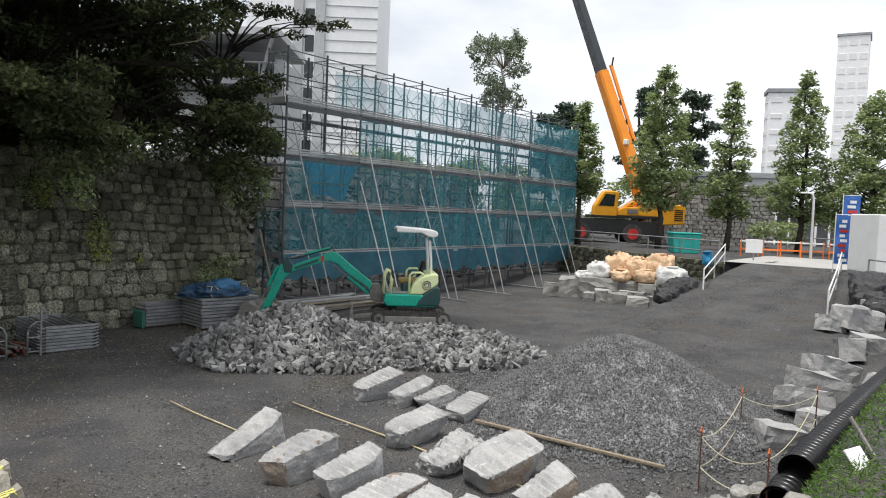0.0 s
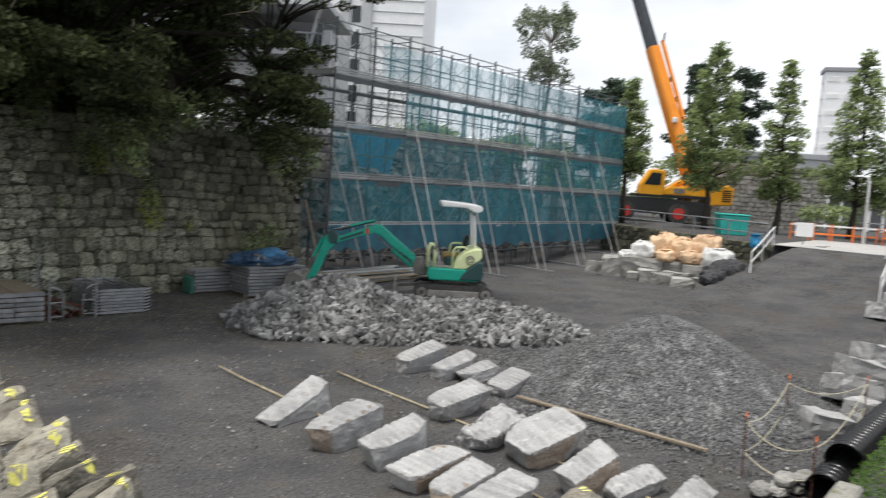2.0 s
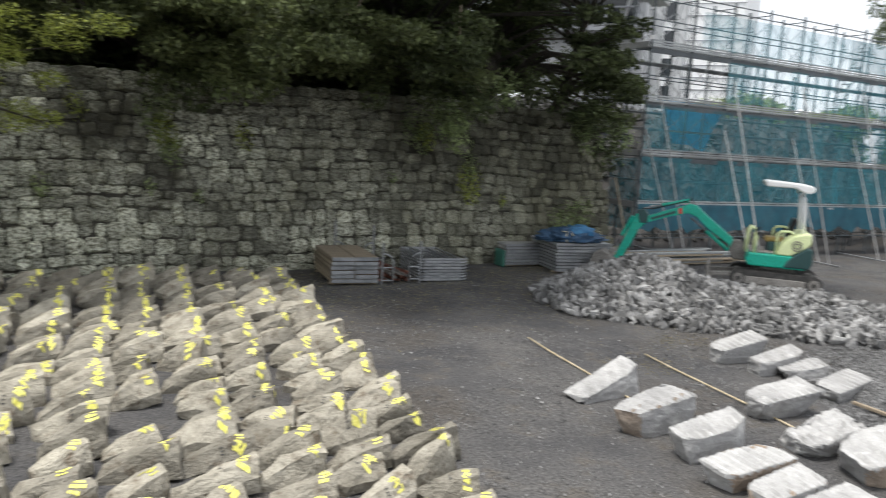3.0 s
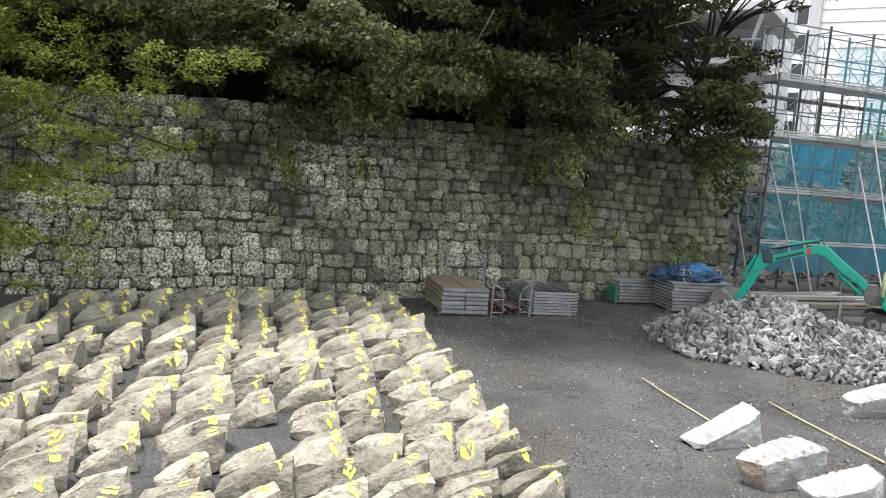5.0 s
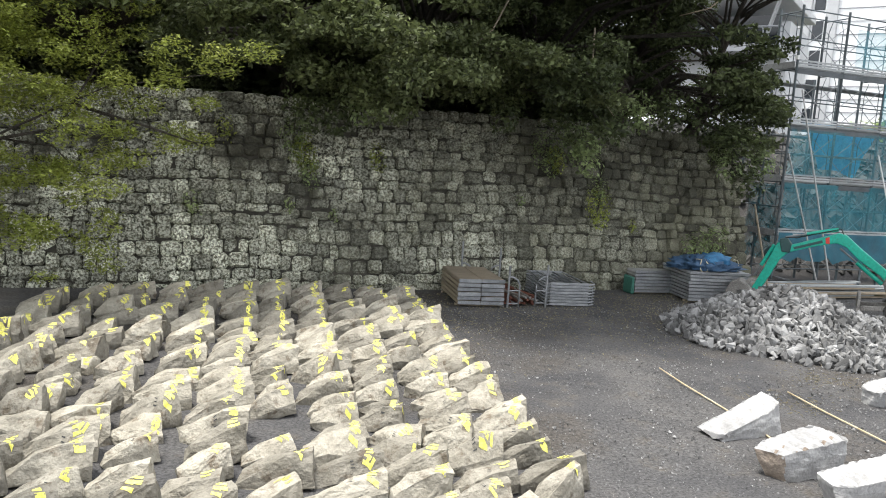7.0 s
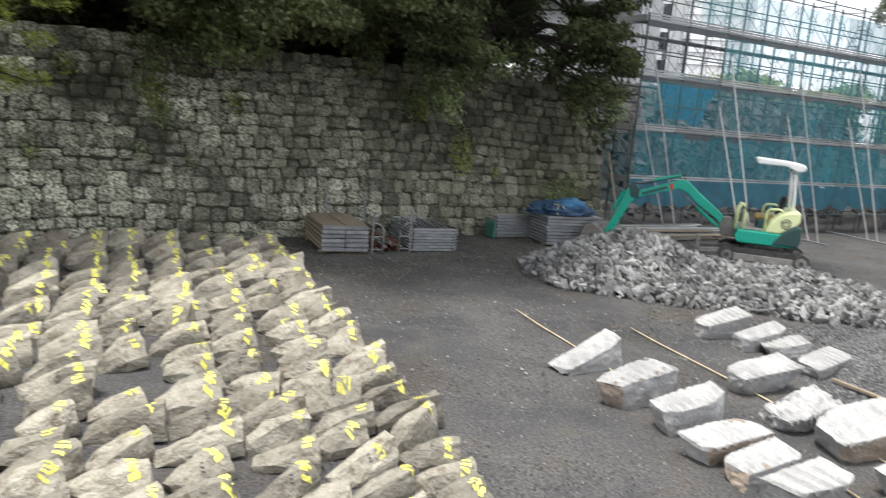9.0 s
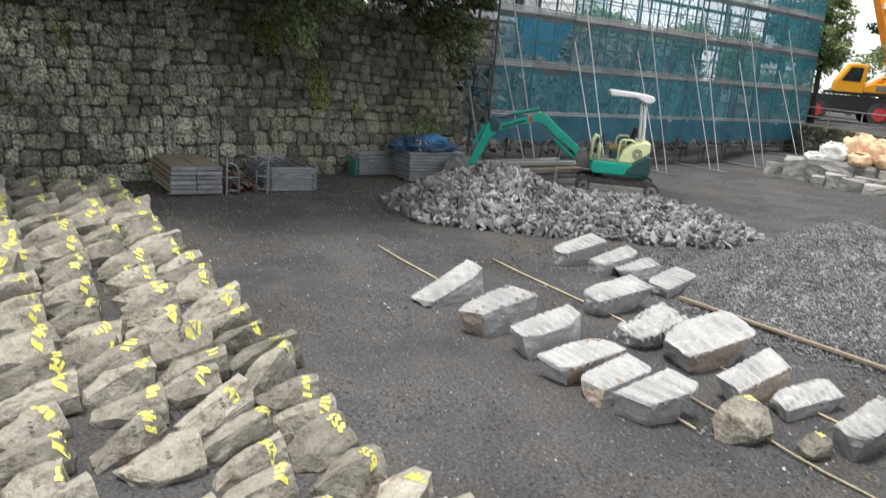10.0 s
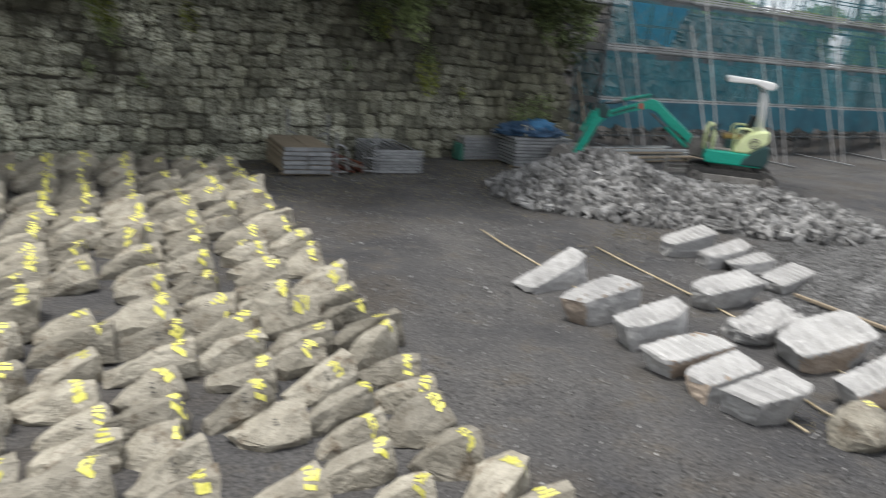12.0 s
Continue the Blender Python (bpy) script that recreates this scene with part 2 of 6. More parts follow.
    facade=material("white_facade_panel", (0.86, 0.87, 0.88), (0.90, 0.905, 0.91), 0.5, 0.7, 0.03, 3, spread=0.03, contrast=0.04),
    facade_grey=material("grey_facade", (0.42, 0.43, 0.44), (0.50, 0.51, 0.52), 0.5, 0.8, 0.05, 3, spread=0.05, contrast=0.06),
    seam=material("facade_seam", (0.30, 0.31, 0.33), (0.36, 0.37, 0.39), 0.5, 0.8, 0.0),
    blue=material("blue_banner_cloth", (0.04, 0.13, 0.42), (0.06, 0.18, 0.5), 2, 0.7, 0.2),
    safety=material("orange_plastic", (0.75, 0.16, 0.02), (0.80, 0.21, 0.04), 3, 0.5, 0.05),
    rust=material("rust_red_steel", (0.13, 0.045, 0.03), (0.19, 0.08, 0.055), 5, 0.85, 0.4),
    panel_green=material("green_tarp", (0.03, 0.13, 0.10), (0.05, 0.17, 0.13), 4, 0.7, 0.3),
)


from mathutils.bvhtree import BVHTree


# ---------------------------------------------------------------- building helpers
def mesh_of(bm, name, mat, smooth=False):
    me = bpy.data.meshes.new(name)
    bm.to_mesh(me)
    bm.free()
    if mat:
        me.materials.append(M[mat])
    if smooth:
        for p in me.polygons:
            p.use_smooth = True
    return me


def part(name, bm, mat, parent, label="", smooth=False):
    me = bm if isinstance(bm, bpy.types.Mesh) else mesh_of(bm, name, mat, smooth)
    ob = new(name, me)
    ob.parent = parent
    if label:
        ob["label"] = label
    return ob


def thing(name, label, category, m=None, group="", kind=""):
    ob = new(name)
    ob.empty_display_size = 0.2
    if m is not None:
        ob.matrix_world = m
    return tagged(ob, label, category, group, kind)


def box(bm, c, s, m=None, bevel=0.0):
    geom = bmesh.ops.create_cube(bm, size=1.0)["verts"]
    bmesh.ops.scale(bm, vec=s, verts=geom)
    if bevel:
        edges = list({e for v in geom for e in v.link_edges})
        res = bmesh.ops.bevel(bm, geom=edges, offset=bevel, segments=1, affect="EDGES", profile=0.5)
        geom = list({v for f in res["faces"] for v in f.verts} | {v for v in geom if v.is_valid})
    bmesh.ops.translate(bm, vec=c, verts=geom)
    if m is not None:
        bmesh.ops.transform(bm, matrix=m, verts=geom)
    return bm


def boxes(*items, bevel=0.0):
    bm = bmesh.new()
    for c, s in items:
        box(bm, c, s, None, bevel)
    return bm


def tube(bm, pts, radii, n=8, caps=True):
    """A round bar through pts; one radius, or one for each point."""
    pts = [Vector(p) for p in pts]
    if not isinstance(radii, (list, tuple)):
        radii = [radii] * len(pts)
    rings = []
    for i, p in enumerate(pts):
        d = (pts[min(i + 1, len(pts) - 1)] - pts[max(i - 1, 0)]).normalized()
        a = d.cross(Vector((0, 0, 1)) if abs(d.z) < 0.95 else Vector((1, 0, 0))).normalized()
        b = d.cross(a)
        rings.append([bm.verts.new(p + (a * math.cos(k * math.tau / n) + b * math.sin(k * math.tau / n)) * radii[i]) for k in range(n)])
    for r0, r1 in zip(rings, rings[1:]):
        for k in range(n):
            bm.faces.new((r0[k], r0[(k + 1) % n], r1[(k + 1) % n], r1[k]))
    if caps:
        bm.faces.new(rings[0][::-1])
        bm.faces.new(rings[-1])
    return bm


def bar(p0, p1, r, n=8):
    return tube(bmesh.new(), (p0, p1), r, n)


def slab(profile, y0, y1, bevel=0.0):
    """A plate of the side outline profile [(x, z), ...], from y0 to y1."""
    bm = bmesh.new()
    a = [bm.verts.new((x, y0, z)) for x, z in profile]
    b = [bm.verts.new((x, y1, z)) for x, z in profile]
    k = len(profile)
    bm.faces.new(a)
    bm.faces.new(b[::-1])
    for i in range(k):
        bm.faces.new((a[i], b[i], b[(i + 1) % k], a[(i + 1) % k]))
    bmesh.ops.recalc_face_normals(bm, faces=bm.faces)
    if bevel:
        bmesh.ops.bevel(bm, geom=list(bm.edges), offset=bevel, segments=2, affect="EDGES", profile=0.5)
    return bm


def roughen(bm, amp, scale, seed, sharp=0.0):
    """Pushes the surface in and out by noise, so that it looks broken."""
    bm.normal_update()
    off = Vector((seed * 7.3, seed * 3.1, seed * 5.7))
    for v in bm.verts:
        q = v.co * scale + off
        k = noise.noise(q) + 0.5 * noise.noise(q * 2.3) + sharp * (noise.cell(q * 0.9) - 0.5)
        v.co += v.normal * amp * k
    return bm


def hull(points, cuts=0):
    bm = bmesh.new()
    vs = [bm.verts.new(p) for p in points]
    res = bmesh.ops.convex_hull(bm, input=vs)
    bmesh.ops.delete(bm, geom=list({g for g in res["geom_interior"] + res["geom_unused"] if isinstance(g, bmesh.types.BMVert)}), context="VERTS")
    if cuts:
        bmesh.ops.subdivide_edges(bm, edges=list(bm.edges), cuts=cuts, use_grid_fill=True)
    bmesh.ops.triangulate(bm, faces=list(bm.faces))
    bmesh.ops.recalc_face_normals(bm, faces=bm.faces)
    return bm


def rock(points, seed, level=3, amp=0.018, scale=5.5):
    """An even mesh over the hull of points, broken up by noise."""
    src = hull(points)
    tree_ = BVHTree.FromBMesh(src)
    c = sum((v.co for v in src.verts), Vector()) / len(src.verts)
    bm = bmesh.new()
    bmesh.ops.create_icosphere(bm, subdivisions=level, radius=1.0)
    for v in bm.verts:
        hit, _, _, _ = tree_.ray_cast(c, v.co.normalized())
        v.co = hit if hit else c
    src.free()
    roughen(bm, amp, scale, seed, 0.35)
    return roughen(bm, amp * 0.5, scale * 3.1, seed + 3)


def raw_mesh(name, verts, faces_per, mat):
    """A mesh from arrays: verts (n, 3) and faces (m, k)."""
    me = bpy.data.meshes.new(name)
    verts, faces_per = np.asarray(verts, np.float32), np.asarray(faces_per, np.int32)
    me.vertices.add(len(verts))
    me.vertices.foreach_set("co", verts.ravel())
    me.loops.add(faces_per.size)
    me.loops.foreach_set("vertex_index", faces_per.ravel())
    me.polygons.add(len(faces_per))
    me.polygons.foreach_set("loop_start", np.arange(len(faces_per), dtype=np.int32) * faces_per.shape[1])
    me.update(calc_edges=True)
    me.validate()
    me.polygons.foreach_set("use_smooth", np.zeros(len(me.polygons), bool))
    if mat:
        me.materials.append(M[mat])
    return me


def leaf_mesh(name, at, size, mat, seed=0, up=0.6, slim=0.3):
    """Folded leaves at the points given, each an island of two triangles."""
    rng = np.random.default_rng(seed)
    at = np.asarray(at, float)
    k = len(at)
    nrm = rng.normal(size=(k, 3))
    nrm[:, 2] += up * 2
    nrm /= np.linalg.norm(nrm, axis=1)[:, None]
    t = np.cross(nrm, rng.normal(size=(k, 3)))
    t /= np.linalg.norm(t, axis=1)[:, None]
    b = np.cross(nrm, t)
    s = (size * rng.uniform(0.6, 1.35, k))[:, None]
    fold = nrm * s * 0.08
    v = np.stack([at, at + t * s * 0.5 + b * s * slim + fold, at + t * s, at + t * s * 0.5 - b * s * slim + fold], 1).reshape(-1, 3)
    f = np.arange(k)[:, None] * 4
    return raw_mesh(name, v, np.concatenate([f + [0, 1, 2], f + [0, 2, 3]]), mat)


def puffs(clumps, per, seed, shell=0.55):
    """Leaf places round clumps (x, y, z, r[, flat]), thicker towards the outside and uneven."""
    rng = np.random.default_rng(seed)
    out = []
    for c in clumps:
        x, y, z, r = c[:4]
        flat = c[4] if len(c) > 4 else 0.7
        k = max(8, int(per * r * r))
        d = rng.normal(size=(k, 3))
        d /= np.linalg.norm(d, axis=1)[:, None]
        sub = rng.normal(size=(7, 3))
        sub /= np.linalg.norm(sub, axis=1)[:, None]
        near = (d @ sub.T).max(1)
        rad = r * (shell + (1 - shell) * rng.random(k)) * (0.55 + 0.6 * near)
        out.append(np.array([x, y, z]) + d * rad[:, None] * [1, 1, flat])
    return np.concatenate(out)


def tree(name, label, base, top, clumps, per, leaf, leaf_mat, trunk_r, bark="bark", seed=0, group="", up=0.6, limbs=True, category="tree", slim=0.3):
    """Tapered trunk, a limb to each clump, and a crown of leaves."""
    t = thing(name, label, category, Matrix.Translation(base), group)
    b = Vector(base)
    bm = bmesh.new()
    top = Vector(top) - b
    rng = random.Random(seed)
    pts = [top * (k / 6) + Vector((rng.uniform(-1, 1), rng.uniform(-1, 1), 0)) * trunk_r * (0 if k == 0 else 1.2) for k in range(7)]
    tube(bm, pts, [trunk_r * (1.25 if k == 0 else 1 - 0.13 * k) for k in range(7)], 9)
    if limbs:
        for c in clumps:
            q = Vector(c[:3]) - b
            f = min(0.95, max(0.12, (q.z - 0.35 * (q - top * (q.z / max(top.z, 0.1))).length) / max(top.z, 0.1)))
            s = top * f
            mid = (s + q) / 2 + Vector((rng.uniform(-0.2, 0.2), rng.uniform(-0.2, 0.2), 0.12 * (q - s).length))
            r = trunk_r * (1 - 0.75 * f) * 0.42
            tube(bm, (s, mid, q), [r, r * 0.6, r * 0.2], 6)
    part("trunk", bm, bark, t, smooth=True)
    part("crown", leaf_mesh("crown", puffs([(c[0] - b.x, c[1] - b.y, c[2] - b.z, *c[3:]) for c in clumps], per, seed), leaf, leaf_mat, seed, up, slim), None, t)
    return t


# ---------------------------------------------------------------- ground
def smooth(a, b, x):
    k = np.clip((x - a) / (b - a), 0, 1)
    return k * k * (3 - 2 * k)


def height(x, y):
    """The yard, its ramp, the street, the grass bank and the terrace behind the wall."""
    ramp = 1.5 * np.clip((x - 17.5) / 15.5, 0, 1)
    ramp = ramp * smooth(9.0, 8.0, y) * smooth(0.2, 1.0, y) + 0 * x
    street = 1.5 * smooth(0, 0.4, x - 33.2 - np.clip(y - 9.4, 0, 40) * 0.62)
    bank = 1.25 * smooth(1.75, 0.75, y) * smooth(45, 30, x) + 0 * x
    terrace = 4.2 * smooth(17.9, 18.2, y) * smooth(15.6, 14.6, x) * smooth(60, 45, y)
    cut = 5.0 * smooth(21.5, 27.5, y) * smooth(60, 45, y) * smooth(44, 38, x) * smooth(14, 15.6, x)
    dip = -0.42 * smooth(18.5, 21.5, x) * smooth(13.0, 16.0, y) * smooth(35.5, 32.0, x) * smooth(22.5, 21.0, y)
    z = dip + np.maximum.reduce([ramp, street, bank, terrace, cut, 1.5 * smooth(60, 75, np.hypot(x, y))])
    return z


def build_ground():
    far = [70, 90, 130, 220, 400, 900, 2500]
    xs = np.array([-v for v in far[::-1]] + [-55, -40, -28, -20] + list(np.arange(-14, 46, 0.3)) + [47, 50, 54, 60] + far)
    ys = np.array([-v for v in far[::-1]] + [-50, -30, -18, -10, -6] + list(np.arange(-3, 30, 0.3)) + [32, 36, 42, 50, 60] + far)
    gx, gy = np.meshgrid(xs, ys, indexing="ij")
    gz = height(gx, gy)
    for (i, j), z in np.ndenumerate(gz):
        if -14 < gx[i, j] < 46 and -3 < gy[i, j] < 30:
            p = Vector((gx[i, j], gy[i, j], 0))
            gz[i, j] = z + 0.03 * noise.noise(p * 0.6) + 0.012 * noise.noise(p * 2.1)
    idx = np.arange(gx.size).reshape(gx.shape)
    f = np.stack([idx[:-1, :-1], idx[1:, :-1], idx[1:, 1:], idx[:-1, 1:]], -1).reshape(-1, 4)
    me = raw_mesh("ground", np.stack([gx, gy, gz], -1).reshape(-1, 3), f, "ground")
    for p in me.polygons:
        p.use_smooth = True
    return tagged(new("ground", me), "dark grey gravel yard with a ramp up to the street", "ground", kind="structure")


build_ground()


def z_at(x, y):
    return float(height(np.float64(x), np.float64(y)))


def chips(name, places, sizes, mat, seed):
    """Small angular stones joined into one mesh."""
    rng = np.random.default_rng(seed)
    unit = np.array([(1, 0, -0.2), (-0.5, 0.85, -0.3), (-0.6, -0.8, -0.2), (0.2, 0.1, 0.75), (0.1, -0.2, -0.8), (-0.5, 0.3, 0.5)])
    tri = np.array([(0, 1, 3), (1, 5, 3), (1, 2, 5), (5, 2, 3), (2, 0, 3), (1, 0, 4), (2, 1, 4), (0, 2, 4)])
    k = len(places)
    a = rng.uniform(0, math.tau, k)
    c, s = np.cos(a), np.sin(a)
    v = unit[None] * (1 + rng.uniform(-0.35, 0.35, (k, 6, 3)))
    flip = rng.integers(0, 3, k)
    for q in range(3):
        v[flip == q] = np.roll(v[flip == q], q, axis=2)
    x = v[..., 0] * c[:, None] - v[..., 1] * s[:, None]
    y = v[..., 0] * s[:, None] + v[..., 1] * c[:, None]
    v = np.stack([x, y, v[..., 2]], -1) * np.asarray(sizes)[:, None, None] + np.asarray(places)[:, None]
    return raw_mesh(name, v.reshape(-1, 3), (np.arange(k)[:, None, None] * 6 + tri[None]).reshape(-1, 3), mat)


rng = np.random.default_rng(11)
px, py = rng.uniform(2, 30, 150000), rng.uniform(1.8, 16.8, 150000)
keep = rng.random(150000) < np.clip(9 / np.hypot(px, py), 0.15, 1)
px, py = px[keep], py[keep]
tagged(new("scattered_pebbles", chips("scattered_pebbles", np.stack([px, py, height(px, py) + 0.006], 1), 0.0048 + 0.015 * rng.random(len(px)) ** 4, "pebble", 3)),
       "small grey pebbles strewn over the yard", "pebbles", kind="stuff")

# larger pale chips lying about, and twigs and leaf litter below the trees
cx_, cy_ = rng.uniform(3.2, 17, 900), rng.uniform(2.2, 16, 900)
tagged(new("stone_chips", chips("stone_chips", np.stack([cx_, cy_, height(cx_, cy_) + 0.008], 1), 0.008 + 0.026 * rng.random(900) ** 5, "block", 4)),
       "pale broken stone chips lying about the yard", "stone chips", kind="stuff")
lx_, ly_ = rng.uniform(3.8, 12.5, 4400), 16.6 - np.abs(rng.normal(0, 2.2, 4400))
tagged(new("leaf_litter", leaf_mesh("leaf_litter", np.stack([lx_, ly_, height(lx_, ly_) + 0.02], 1), 0.05, "straw", 15, 2.0, 0.2)),
       "dry leaf litter and twigs below the wall", "leaf litter", kind="stuff")

# dry grass and weeds lying in thin streaks
spots = [(8.4, 8.6, 0.5), (8.2, 8.2, 0.4), (9.9, 9.6, 0.6), (9.6, 9.3, 0.5), (7.0, 14.0, 1.2), (9.8, 14.8, 1.0), (6.4, 3.6, 0.3), (6.5, 2.4, 0.4), (6.0, 1.9, 0.4), (8.0, 12.0, 1.2), (7.2, 13.0, 1.3), (5.0, 13.5, 0.7), (7.4, 3.0, 0.3),
         (10.5, 13.9, 0.5), (11.5, 16.2, 0.8), (12.6, 16.6, 0.8)]
straw = np.concatenate([np.stack([rng.normal(x, r * 0.6, int(160 * r)), rng.normal(y, r * 0.5, int(160 * r)), np.full(int(160 * r), 0.02)], 1) for x, y, r in spots])
tagged(new("dry_grass", leaf_mesh("dry_grass", straw, 0.07, "straw", 5, 1.5, 0.06)), "thin dry grass and straw on the gravel", "grass", kind="stuff")

# grass on the bank beside the camera
gx_, gy_ = 3.0 + 21 * rng.random(46000) ** 1.6, rng.uniform(-1.6, 1.35, 46000)
gz_ = height(gx_, gy_)
tagged(new("grass", leaf_mesh("grass", np.stack([gx_, gy_, gz_ + 0.01], 1), 0.065, "grass", 6, 0.2, 0.10)), "short green grass on the bank", "grass", kind="stuff")


# ---------------------------------------------------------------- old stone wall
def cx_wave(x):
    return x * 0.9 + 1.3 * math.sin(x * 0.37)


def build_wall():
    wall = thing("wall_north", "tall old dry-stone castle wall with pale lichen", "wall", kind="structure")
    rng = random.Random(4)
    x0, x1, top = -13.0, 15.2, 4.25
    lean = 0.2
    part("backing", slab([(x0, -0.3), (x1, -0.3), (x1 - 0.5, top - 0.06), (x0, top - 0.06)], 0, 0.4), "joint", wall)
    for v in wall.children[0].data.vertices:
        v.co.y += 17.225 + v.co.z * lean
    shapes = []
    for k in range(14):
        p = []
        for sx in (-1, 1):
            for sz in (-1, 1):
                cut_x, cut_z = rng.uniform(0.09, 0.26), rng.uniform(0.10, 0.28)
                for ax, az in ((0.5 - cut_x, 0.5), (0.5, 0.5 - cut_z)):
                    p.append((sx * ax, -0.075 + rng.uniform(-0.02, 0.03), sz * az))
                    p.append((sx * ax * 0.80, -0.125 + rng.uniform(-0.04, 0.04), sz * az * 0.78))
                p.append((sx * 0.5, 0.2, sz * 0.5))
        bm = hull(p)
        shapes.append(bm)
    meshes = [mesh_of(b.copy(), "wall_stone", "wall") for b in shapes]
    arrs = []
    for b in shapes:
        b.verts.ensure_lookup_table()
        arrs.append((np.array([v.co[:] for v in b.verts]), np.array([[v.index for v in f.verts] for f in b.faces])))
    vv, ff, count, base = [], [], 0, 0
    z = -0.12
    while z < top - 0.1:
        h = rng.uniform(0.21, 0.32) * (1.12 if z < 1.2 else 0.95)
        if z + h > top:
            h = top - z
        x = x0 + rng.uniform(0, 0.4)
        edge = x1 - 0.12 * z
        while x < edge:
            w = rng.uniform(0.22, 0.50)
            k = rng.randrange(14)
            cx, cz = x + w / 2, z + h / 2 + rng.uniform(-0.035, 0.035) + 0.05 * math.sin(cx_wave(x))
            s = (w * rng.uniform(0.97, 1.05), rng.uniform(0.7, 1.4), h * rng.uniform(0.96, 1.16))
            tilt = rng.uniform(-0.11, 0.11)
            m = Matrix.Translation((cx, 17.29 + cz * lean + rng.uniform(-0.04, 0.03), cz)) @ Euler((-0.19, tilt, 0)).to_matrix().to_4x4() @ Matrix.Diagonal((*s, 1))
            if 2.2 < cx < 10.5 and 0.15 < cz < 3.6 and count < 300:
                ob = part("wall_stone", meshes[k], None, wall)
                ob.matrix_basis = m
                count += 1
            else:
                v, f = arrs[k]
                mm = np.array(m)
                vv.append(v @ mm[:3, :3].T + mm[:3, 3])
                ff.append(f + base)
                base += len(v)
            x += w
        z += h * 0.97
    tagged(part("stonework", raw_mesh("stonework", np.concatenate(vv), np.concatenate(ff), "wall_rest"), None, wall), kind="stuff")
    for b in shapes:
        b.free()


build_wall()


def wall_plant(x, z, r, seed, label="green weed growing out of the wall joints", mat="leaf_mid"):
    y = 17.0 + 0.2 * z
    pts = puffs([(0, 0, 0, r, 1.3), (0.3 * r, -0.05, -r, r * 0.6, 1.2)], 1500, seed)
    pts[:, 1] = pts[:, 1] * 0.35
    ob = thing("wall_plant", label, "plant", Matrix.Translation((x, y - 0.06, z)), "plants on the wall")
    part("stem", tube(bmesh.new(), ((0, 0.2, -r), (0, 0.02, -0.3 * r), (0, 0, 0.4 * r)), 0.012, 5), "bark", ob)
    part("crown", leaf_mesh("crown", pts, 0.075, mat, seed, 0.4), None, ob)


for i, (x, z, r) in enumerate([(10.2, 2.2, 0.42), (10.2, 2.65, 0.3), (2.7, 2.65, 0.28), (2.65, 3.1, 0.35), (2.4, 3.5, 0.4), (8.7, 3.6, 0.5), (9.0, 3.35, 0.3), (13.2, 1.15, 0.45),
                               (13.8, 1.35, 0.45), (4.3, 3.05, 0.25), (0.25, 1.85, 0.22), (2.3, 1.9, 0.14), (0.9, 3.5, 0.22), (3.3, 1.7, 0.14), (8.0, 2.2, 0.12), (11.2, 1.7, 0.15)]):
    wall_plant(x, z, r, 40 + i, mat="leaf_mid" if i % 3 else "leaf_light")

# ---------------------------------------------------------------- trees over the wall
tr = random.Random(8)


def overhang(x, y):
    """How low the foliage hangs there."""
    pts_x = [-14, -2, 1.5, 3, 5, 7, 9, 10.5, 11.5, 12.5, 13.5, 15.5]
    pts_z = [4.6, 4.8, 4.6, 4.1, 4.4, 4.3, 3.9, 4.4, 5.8, 5.6, 3.3, 3.0]
    return float(np.interp(x, pts_x, pts_z)) + max(0, y - 16.6) * 0.25


stems = [-10.5, -6, -2, 2.5, 6.0, 9.2, 12.0, 14.6]
crowns = {k: [] for k in range(len(stems))}
for _ in range(235):
    # a bough: a flat spray of clumps that droops outwards from the stem
    x, y = tr.uniform(-13, 14.9), tr.uniform(14.0, 20.5)
    ahead = math.hypot(x, y) / max(1.0, math.hypot(x * 16.8 / y, 16.8))
    low = 3.2 + (overhang(x * 16.8 / y, 16.6) - 3.2) * ahead + max(0, y - 16.6) * 0.2
    z = low + abs(tr.gauss(0, 1.2)) + 0.3 if tr.random() < 0.5 else tr.uniform(low + 0.4, 11)
    k = min(range(len(stems)), key=lambda q: abs(stems[q] - x))
    away = Vector((x - stems[k] + tr.uniform(-0.8, 0.8), -2.2, 0)).normalized()
    for q in range(tr.randint(3, 6)):
        p = Vector((x, y, z)) + away * 0.42 * q + Vector((tr.uniform(-0.3, 0.3), tr.uniform(-0.2, 0.2), tr.uniform(-0.12, 0.12) - 0.03 * q * q))
        wide = p.x * 16.8 / p.y
        if wide > 15.0 or p.y < 13.6 or (wide > 13.6 and p.z > 6.6) or (p.y < 15.5 and p.x < 1.0 and p.z < 5.4):
            continue
        if 9.9 < wide < 12.8 and p.z < 6.5 and p.y < 19:
            continue
        crowns[k].append((*p, tr.uniform(0.34, 0.72) * (1 - 0.06 * q), tr.uniform(0.34, 0.6)))
# one long high bough that ends in front of the office block
for q, (x, y, z) in enumerate([(14.3, 16.4, 8.4), (15.0, 16.4, 8.5), (15.8, 16.4, 8.5), (16.6, 16.4, 8.5), (17.3, 16.4, 8.7), (15.4, 16.4, 8.0), (14.5, 16.4, 7.9)]):
    crowns[6 if x < 13.3 else 7].append((x, y, z, 0.42 - 0.03 * q, 0.45))
for k, x in enumerate(stems):
    # the deep interior of each crown
    inner = [(x + tr.uniform(-2.2, 2.2), tr.uniform(19.5, 23), tr.uniform(4.4, 11.5), tr.uniform(0.9, 1.6)) for _ in range(18)] + [(x + tr.uniform(-2.2, 2.2), tr.uniform(20.5, 22.5), tr.uniform(4.4, 7.0), tr.uniform(1.0, 1.5)) for _ in range(8)]
    if x > 11:
